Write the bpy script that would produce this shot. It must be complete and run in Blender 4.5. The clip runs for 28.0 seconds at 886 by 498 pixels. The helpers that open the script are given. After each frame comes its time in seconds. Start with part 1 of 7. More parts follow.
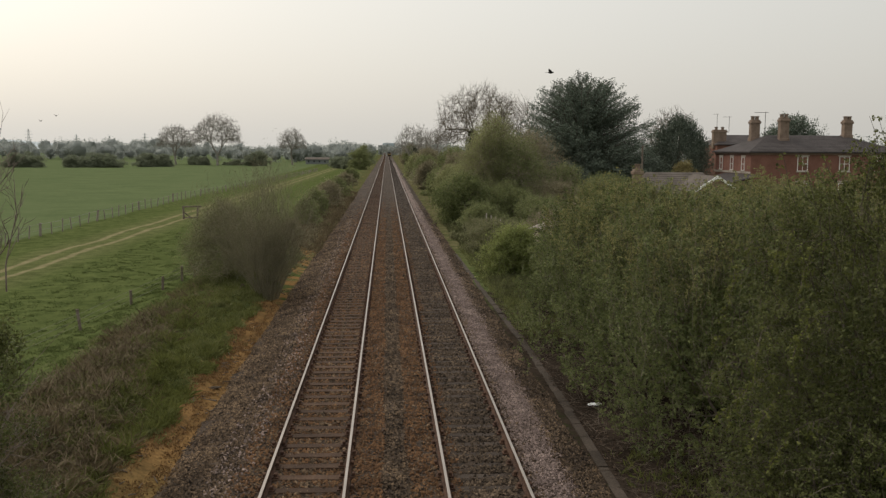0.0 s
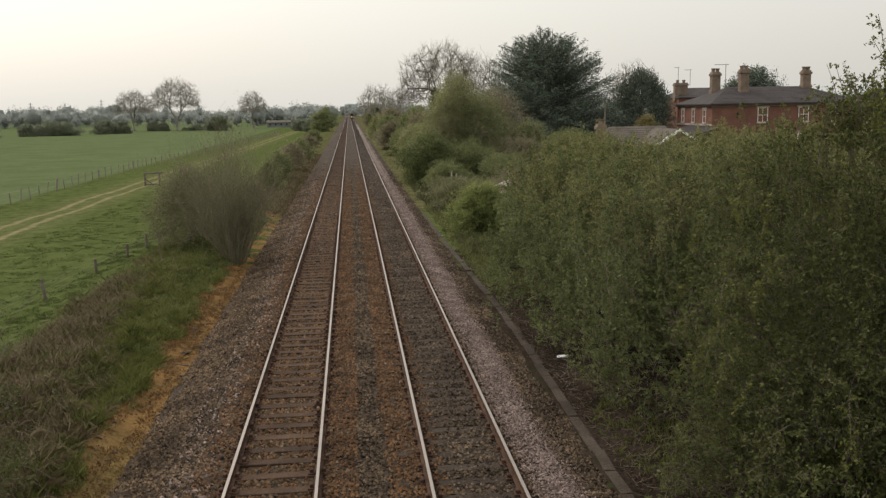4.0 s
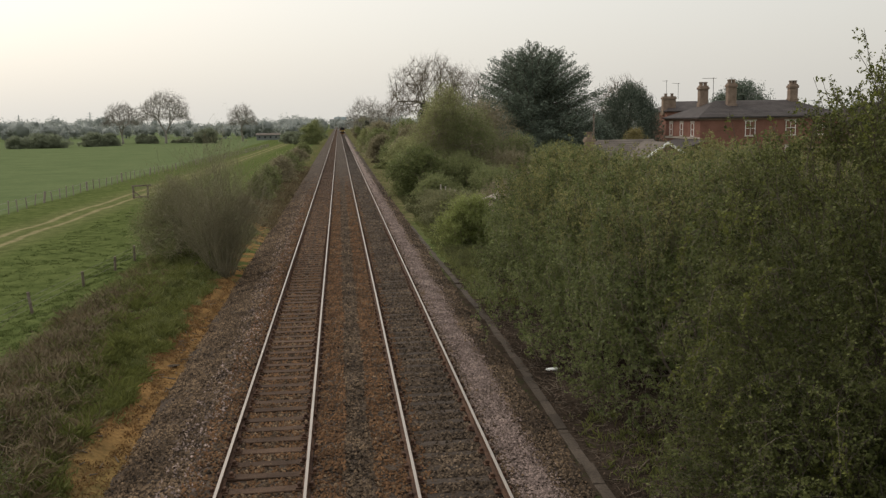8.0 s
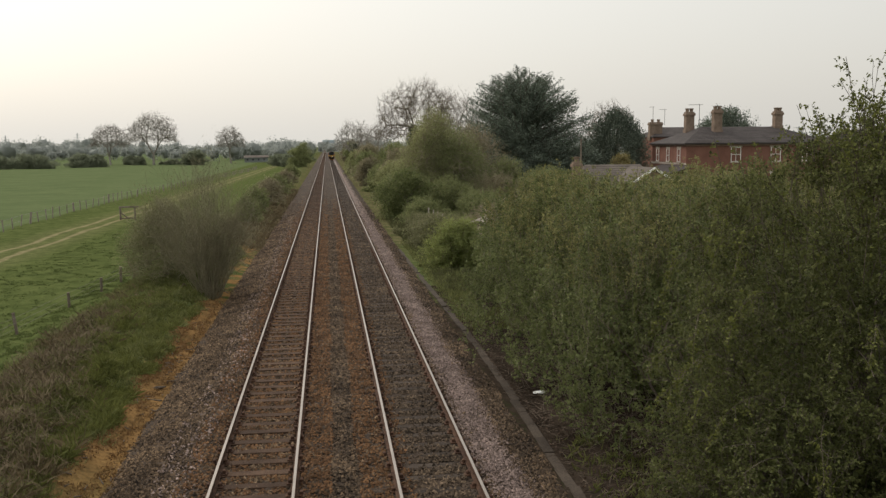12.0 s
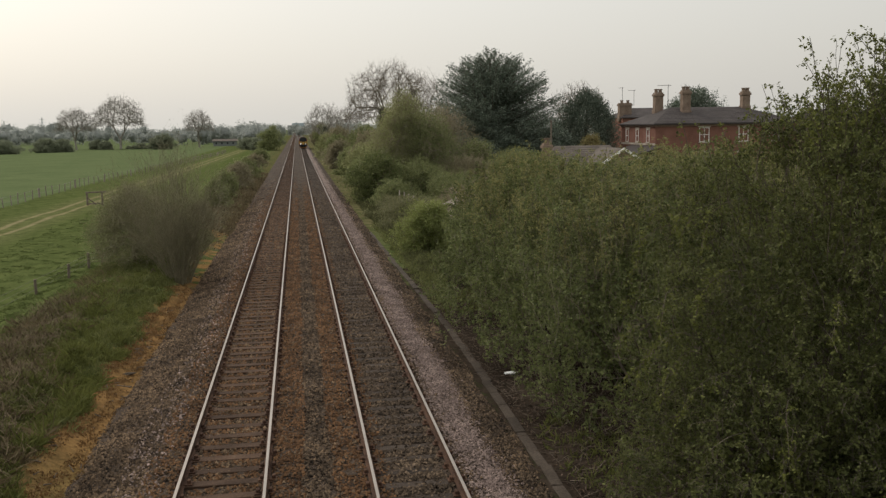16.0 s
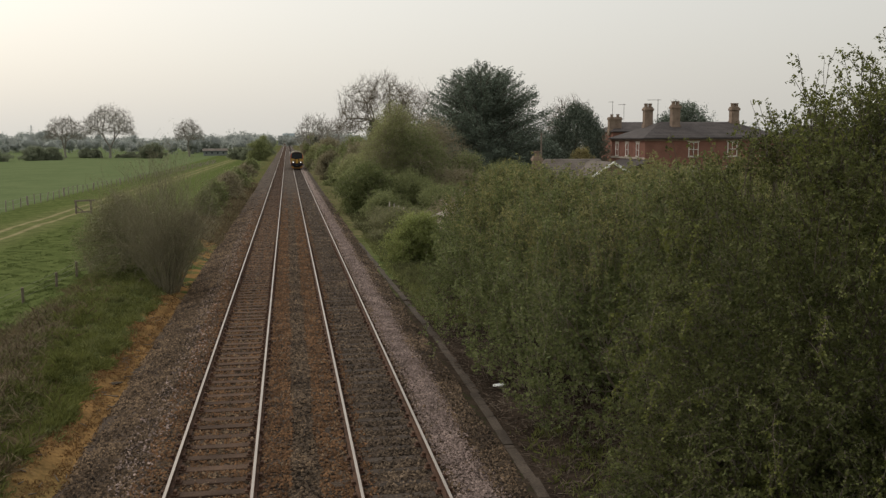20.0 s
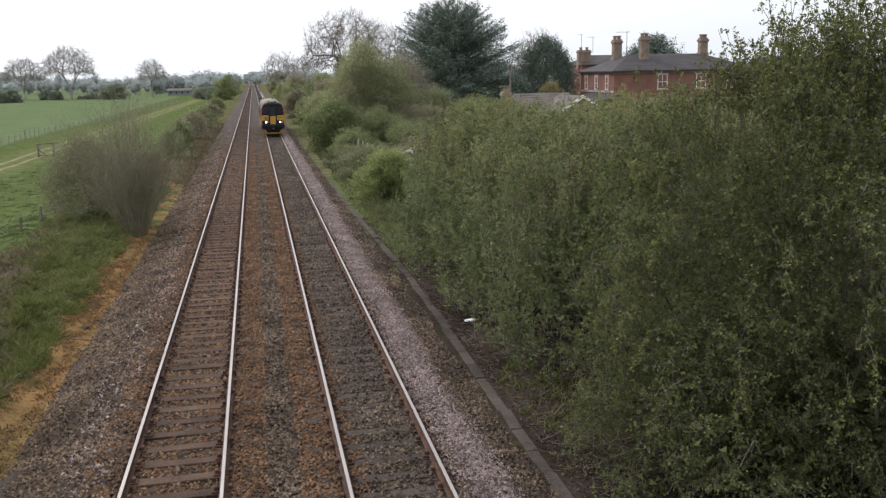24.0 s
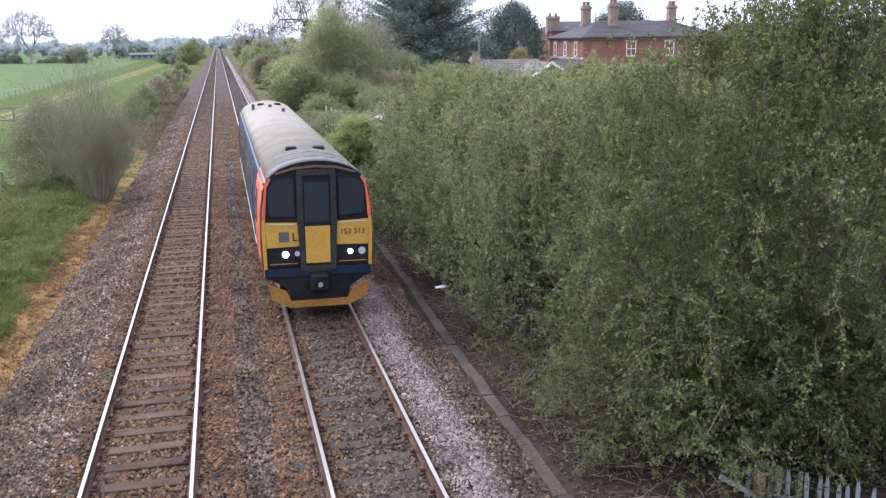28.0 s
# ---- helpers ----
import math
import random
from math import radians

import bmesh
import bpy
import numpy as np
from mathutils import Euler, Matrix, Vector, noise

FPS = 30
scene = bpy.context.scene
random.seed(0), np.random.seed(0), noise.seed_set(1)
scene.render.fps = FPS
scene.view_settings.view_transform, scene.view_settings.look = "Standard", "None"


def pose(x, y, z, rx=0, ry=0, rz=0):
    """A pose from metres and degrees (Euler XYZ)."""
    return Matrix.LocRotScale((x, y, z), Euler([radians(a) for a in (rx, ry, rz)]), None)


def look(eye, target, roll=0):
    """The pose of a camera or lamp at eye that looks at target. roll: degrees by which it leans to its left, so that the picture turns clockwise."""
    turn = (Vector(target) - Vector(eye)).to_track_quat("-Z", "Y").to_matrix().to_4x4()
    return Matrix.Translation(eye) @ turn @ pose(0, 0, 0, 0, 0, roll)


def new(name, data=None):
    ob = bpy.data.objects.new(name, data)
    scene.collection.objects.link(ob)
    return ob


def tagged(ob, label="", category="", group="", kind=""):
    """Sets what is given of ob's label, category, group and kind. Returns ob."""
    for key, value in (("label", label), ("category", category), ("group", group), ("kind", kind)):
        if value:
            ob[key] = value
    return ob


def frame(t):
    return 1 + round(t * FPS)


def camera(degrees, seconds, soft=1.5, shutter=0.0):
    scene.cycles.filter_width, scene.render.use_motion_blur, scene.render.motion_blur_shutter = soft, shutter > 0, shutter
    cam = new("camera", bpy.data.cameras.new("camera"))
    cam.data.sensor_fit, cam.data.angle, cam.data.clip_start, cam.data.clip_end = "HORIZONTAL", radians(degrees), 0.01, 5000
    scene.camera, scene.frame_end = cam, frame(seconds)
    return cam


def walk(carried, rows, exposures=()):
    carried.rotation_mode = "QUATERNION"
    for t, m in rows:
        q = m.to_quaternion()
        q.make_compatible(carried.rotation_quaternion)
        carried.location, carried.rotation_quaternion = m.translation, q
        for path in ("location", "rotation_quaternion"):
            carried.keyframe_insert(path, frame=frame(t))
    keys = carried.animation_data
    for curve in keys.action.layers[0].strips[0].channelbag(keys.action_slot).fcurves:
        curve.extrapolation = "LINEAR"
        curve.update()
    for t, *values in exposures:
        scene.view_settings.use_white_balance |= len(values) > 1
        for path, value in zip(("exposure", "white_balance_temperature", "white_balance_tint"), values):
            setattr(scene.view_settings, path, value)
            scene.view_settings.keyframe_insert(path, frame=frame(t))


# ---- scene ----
cam = camera(51.65, 28.0, soft=1.35)

# seconds, eye x y z, yaw, pitch, roll
PATH = [
    (0, -0.169, 0.151, 6.230, -3.53, -6.26, 0.30),
    (0.5, -0.156, 0.148, 6.235, -3.59, -6.48, 0.25),
    (1, -0.173, 0.131, 6.223, -6.66, -5.90, -0.84),
    (1.5, -0.122, 0.105, 6.239, -5.73, -7.90, 0.13),
    (2, -0.206, 0.028, 6.204, -5.17, -6.06, -1.82),
    (2.5, -0.190, -0.005, 6.190, -5.52, -8.27, -0.52),
    (3, -0.209, -0.003, 6.198, -6.36, -8.22, -0.87),
    (3.5, -0.218, 0.019, 6.185, -5.62, -8.32, -1.05),
    (5.5, -0.175, 0.070, 6.193, -6.37, -10.29, -1.03),
    (6, -0.204, 0.069, 6.181, -6.97, -9.01, -0.82),
    (6.5, -0.203, 0.066, 6.182, -6.16, -8.62, -0.77),
    (7, -0.198, 0.056, 6.172, -5.59, -7.69, -0.53),
    (7.5, -0.200, 0.060, 6.165, -5.79, -7.65, -0.69),
    (8, -0.195, 0.067, 6.179, -6.33, -7.98, -0.95),
    (8.5, -0.204, 0.044, 6.173, -6.32, -7.84, -0.88),
    (9, -0.220, 0.035, 6.174, -6.44, -7.50, -0.91),
    (9.5, -0.230, 0.022, 6.181, -6.58, -7.21, -0.90),
    (10, -0.222, 0.005, 6.179, -6.55, -6.96, -0.92),
    (10.5, -0.218, -0.009, 6.179, -6.76, -6.90, -0.95),
    (11, -0.228, -0.013, 6.186, -6.78, -6.71, -0.84),
    (11.5, -0.227, -0.019, 6.179, -7.01, -6.48, -0.61),
    (13.5, -0.199, -0.029, 6.168, -7.49, -6.89, -0.59),
    (14, -0.200, -0.027, 6.167, -7.72, -6.96, -0.65),
    (14.5, -0.195, -0.045, 6.171, -7.93, -6.98, -0.63),
    (15, -0.193, -0.047, 6.166, -8.16, -7.17, -0.79),
    (15.5, -0.187, -0.051, 6.164, -8.40, -7.24, -0.93),
    (16, -0.188, -0.041, 6.168, -8.91, -7.64, -0.88),
    (16.5, -0.198, -0.043, 6.172, -9.13, -7.88, -0.78),
    (17, -0.201, -0.041, 6.178, -9.20, -7.80, -0.65),
    (17.5, -0.203, -0.052, 6.178, -9.11, -7.63, -0.41),
    (18, -0.201, -0.053, 6.173, -9.13, -7.49, -0.48),
    (18.5, -0.197, -0.064, 6.178, -9.20, -7.28, -0.51),
    (19, -0.189, -0.069, 6.177, -9.37, -7.18, -0.46),
    (19.5, -0.199, -0.068, 6.175, -9.45, -6.98, -0.30),
    (20, -0.196, -0.072, 6.173, -9.58, -6.91, -0.27),
    (20.5, -0.181, -0.074, 6.171, -9.73, -6.79, -0.34),
    (22.5, -0.198, -0.058, 6.159, -9.79, -7.08, -0.18),
    (23, -0.202, -0.049, 6.153, -9.79, -7.63, -0.28),
    (23.5, -0.194, -0.038, 6.147, -9.79, -8.10, -0.41),
    (24, -0.147, -0.023, 6.134, -11.35, -10.84, -1.10),
    (24.5, -0.235, -0.064, 6.151, -12.74, -10.84, -1.73),
    (25, -0.222, -0.029, 6.202, -11.96, -12.00, -0.49),
    (25.5, -0.205, -0.034, 6.160, -10.83, -10.67, -0.36),
    (26, -0.237, -0.020, 6.137, -9.57, -10.09, -0.45),
    (26.5, -0.226, 0.011, 6.150, -9.48, -12.02, 0.08),
    (27, -0.214, 0.028, 6.152, -10.00, -11.44, -0.66),
    (27.5, -0.185, 0.051, 6.165, -10.90, -12.89, -1.13),
    (28, -0.195, 0.058, 6.112, -13.35, -12.93, -0.73),
]

walk(cam, [(t, pose(x, y, z, 90 + p, 0, w) @ pose(0, 0, 0, 0, 0, r)) for t, x, y, z, w, p, r in PATH],
     exposures=[(0, -0.06, 6500, 10), (1, -0.16, 6500, 10), (2, -0.08, 6500, 10), (3, 0.0, 6500, 10), (3.6, 0.05, 6500, 10), (5.4, 0.72, 6500, 10), (6, 0.70, 6500, 10), (7, 0.40, 6500, 10), (8, 0.11, 6500, 10), (11, 0.19, 6500, 10), (14, 0.05, 6500, 10), (20, 0.02, 6500, 10), (23.3, 0.0, 6500, 10), (24.2, 0.97, 5480, 15), (25, 1.28, 5280, 22), (26, 1.23, 5980, 12), (27, 1.05, 5380, 15), (28, 1.58, 5150, 18)])

# ---- world and sun: a bright hazy sky, veiled sun ahead to the left ----
SUN_UP, SUN_TURN = radians(38), radians(-40)
world = bpy.data.worlds.new("hazy_sky")
scene.world = world
world.use_nodes = True
wn, wl = world.node_tree.nodes, world.node_tree.links
wn.clear()
sky = wn.new("ShaderNodeTexSky")
sky.sky_type, sky.sun_disc = "NISHITA", False
sky.sun_elevation, sky.sun_rotation = SUN_UP, SUN_TURN
sky.dust_density, sky.air_density, sky.ozone_density = 6.0, 1.0, 0.6
sky_bg = wn.new("ShaderNodeBackground")
sky_bg.inputs["Strength"].default_value = 0.03
veil_bg = wn.new("ShaderNodeBackground")
veil_bg.inputs["Strength"].default_value = 0.72
coords = wn.new("ShaderNodeTexCoord")
split = wn.new("ShaderNodeSeparateXYZ")
ramp = wn.new("ShaderNodeValToRGB")
ramp.color_ramp.elements[0].position, ramp.color_ramp.elements[0].color = 0.0, (0.87, 0.845, 0.785, 1)
ramp.color_ramp.elements[1].position, ramp.color_ramp.elements[1].color = 0.45, (1.11, 1.09, 0.985, 1)
zenith = ramp.color_ramp.elements.new(1.0)
zenith.color = (1.75, 1.74, 1.66, 1)
both = wn.new("ShaderNodeAddShader")
out = wn.new("ShaderNodeOutputWorld")
wl.new(coords.outputs["Generated"], split.inputs[0])
wl.new(split.outputs["Z"], ramp.inputs[0])
wl.new(ramp.outputs["Color"], veil_bg.inputs["Color"])
toward = wn.new("ShaderNodeVectorMath")
toward.operation = "DOT_PRODUCT"
toward.inputs[1].default_value = (-0.80, 0.38, 0.46)
wl.new(coords.outputs["Generated"], toward.inputs[0])
glow = wn.new("ShaderNodeMapRange")
glow.inputs["From Min"].default_value, glow.inputs["From Max"].default_value = -1.0, 1.0
glow.inputs["To Min"].default_value, glow.inputs["To Max"].default_value = 0.44, 0.86
wl.new(toward.outputs["Value"], glow.inputs["Value"])
wl.new(glow.outputs[0], veil_bg.inputs["Strength"])
wl.new(sky.outputs["Color"], sky_bg.inputs["Color"])
wl.new(sky_bg.outputs[0], both.inputs[0])
wl.new(veil_bg.outputs[0], both.inputs[1])
wl.new(both.outputs[0], out.inputs["Surface"])
sun = new("sun", bpy.data.lights.new("sun", "SUN"))
sun.data.energy, sun.data.angle, sun.data.color = 1.0, radians(16), (1.0, 0.94, 0.84)
sun_way = Vector((math.sin(SUN_TURN) * math.cos(SUN_UP), math.cos(SUN_TURN) * math.cos(SUN_UP), math.sin(SUN_UP)))
sun.matrix_basis = look(sun_way * 300, (0, 0, 0))


# ---- materials ----
def pmat(name, a, b, big=0.8, fine=20.0, rough=0.85, metal=0.0, bump=0.3, lump=0.02, rand=0.0, island=0.0, third=None, coat=0.0):
    """A two-scale procedural surface: colours a and b mixed by noise, fine grain, relief, and a shift of tone from object to object or island to island."""
    m = bpy.data.materials.new(name)
    m.use_nodes = True
    n, l = m.node_tree.nodes, m.node_tree.links
    p = n["Principled BSDF"]
    geo = n.new("ShaderNodeNewGeometry")
    src = geo.outputs["Position"]
    if name.startswith("train"):
        src = n.new("ShaderNodeTexCoord").outputs["Object"]
    n1, n2 = n.new("ShaderNodeTexNoise"), n.new("ShaderNodeTexNoise")
    n1.inputs["Scale"].default_value, n1.inputs["Detail"].default_value = big, 6
    n2.inputs["Scale"].default_value, n2.inputs["Detail"].default_value = fine, 5
    l.new(src, n1.inputs["Vector"])
    l.new(src, n2.inputs["Vector"])
    mixn = n.new("ShaderNodeMath")
    mixn.operation = "MULTIPLY_ADD"
    mixn.inputs[1].default_value = 0.5
    l.new(n2.outputs["Fac"], mixn.inputs[0])
    half = n.new("ShaderNodeMath")
    half.operation, half.inputs[1].default_value = "MULTIPLY", 0.5
    l.new(n1.outputs["Fac"], half.inputs[0])
    l.new(half.outputs[0], mixn.inputs[2])
    r = n.new("ShaderNodeValToRGB")
    e = r.color_ramp.elements
    e[0].position, e[0].color = 0.36, (*a, 1)
    e[1].position, e[1].color = 0.64, (*b, 1)
    if third:
        x = e.new(0.5)
        x.color = (*third, 1)
    l.new(mixn.outputs[0], r.inputs[0])
    colour = r.outputs["Color"]
    if rand or island:
        hsv = n.new("ShaderNodeHueSaturation")
        val = n.new("ShaderNodeMapRange")
        amount = rand or island
        val.inputs["To Min"].default_value, val.inputs["To Max"].default_value = 1 - amount, 1 + amount
        if rand:
            l.new(n.new("ShaderNodeObjectInfo").outputs["Random"], val.inputs["Value"])
        else:
            l.new(geo.outputs["Random Per Island"], val.inputs["Value"])
        l.new(val.outputs[0], hsv.inputs["Value"])
        l.new(colour, hsv.inputs["Color"])
        colour = hsv.outputs["Color"]
    l.new(colour, p.inputs["Base Color"])
    p.inputs["Specular IOR Level"].default_value = 0.5 if rough < 0.7 else 0.12
    p.inputs["Roughness"].default_value, p.inputs["Metallic"].default_value = rough, metal
    p.inputs["Coat Weight"].default_value = coat
    if bump:
        bm = n.new("ShaderNodeBump")
        bm.inputs["Strength"].default_value, bm.inputs["Distance"].default_value = bump, lump
        l.new(n2.outputs["Fac"], bm.inputs["Height"])
        l.new(bm.outputs[0], p.inputs["Normal"])
    return m


def leafmat(name, a, b, c=None, glow=0.35, rough=0.6):
    """Thin leaves: tone by leaf, light passing through."""
    m = bpy.data.materials.new(name)
    m.use_nodes = True
    n, l = m.node_tree.nodes, m.node_tree.links
    p, o = n["Principled BSDF"], n["Material Output"]
    geo = n.new("ShaderNodeNewGeometry")
    noi = n.new("ShaderNodeTexNoise")
    noi.inputs["Scale"].default_value, noi.inputs["Detail"].default_value = 2.2, 4
    l.new(geo.outputs["Position"], noi.inputs["Vector"])
    add = n.new("ShaderNodeMath")
    add.operation, add.inputs[1].default_value = "MULTIPLY_ADD", 0.52
    shift = n.new("ShaderNodeMath")
    shift.operation, shift.inputs[1].default_value = "MULTIPLY_ADD", 0.9
    shift.inputs[2].default_value = -0.205
    l.new(noi.outputs["Fac"], shift.inputs[0])
    l.new(geo.outputs["Random Per Island"], add.inputs[0])
    l.new(shift.outputs[0], add.inputs[2])
    r = n.new("ShaderNodeValToRGB")
    e = r.color_ramp.elements
    e[0].position, e[0].color = 0.15, (*a, 1)
    e[1].position, e[1].color = 0.85, (*b, 1)
    if c:
        x = e.new(0.97)
        x.color = (*c, 1)
    l.new(add.outputs[0], r.inputs[0])
    l.new(r.outputs["Color"], p.inputs["Base Color"])
    p.inputs["Roughness"].default_value, p.inputs["Specular IOR Level"].default_value = rough, 0.12
    t = n.new("ShaderNodeBsdfTranslucent")
    l.new(r.outputs["Color"], t.inputs["Color"])
    mx = n.new("ShaderNodeMixShader")
    mx.inputs[0].default_value = glow
    l.new(p.outputs[0], mx.inputs[1])
    l.new(t.outputs[0], mx.inputs[2])
    l.new(mx.outputs[0], o.inputs["Surface"])
    return m


def glassmat(name, tint, rough=0.08, gloss=0.12):
    m = bpy.data.materials.new(name)
    m.use_nodes = True
    p = m.node_tree.nodes["Principled BSDF"]
    p.inputs["Base Color"].default_value = (*tint, 1)
    p.inputs["Roughness"].default_value = rough
    p.inputs["Specular IOR Level"].default_value = gloss
    return m


def lampmat(name, colour, strength):
    m = bpy.data.materials.new(name)
    m.use_nodes = True
    p = m.node_tree.nodes["Principled BSDF"]
    p.inputs["Emission Color"].default_value = (*colour, 1)
    p.inputs["Emission Strength"].default_value = strength
    return m


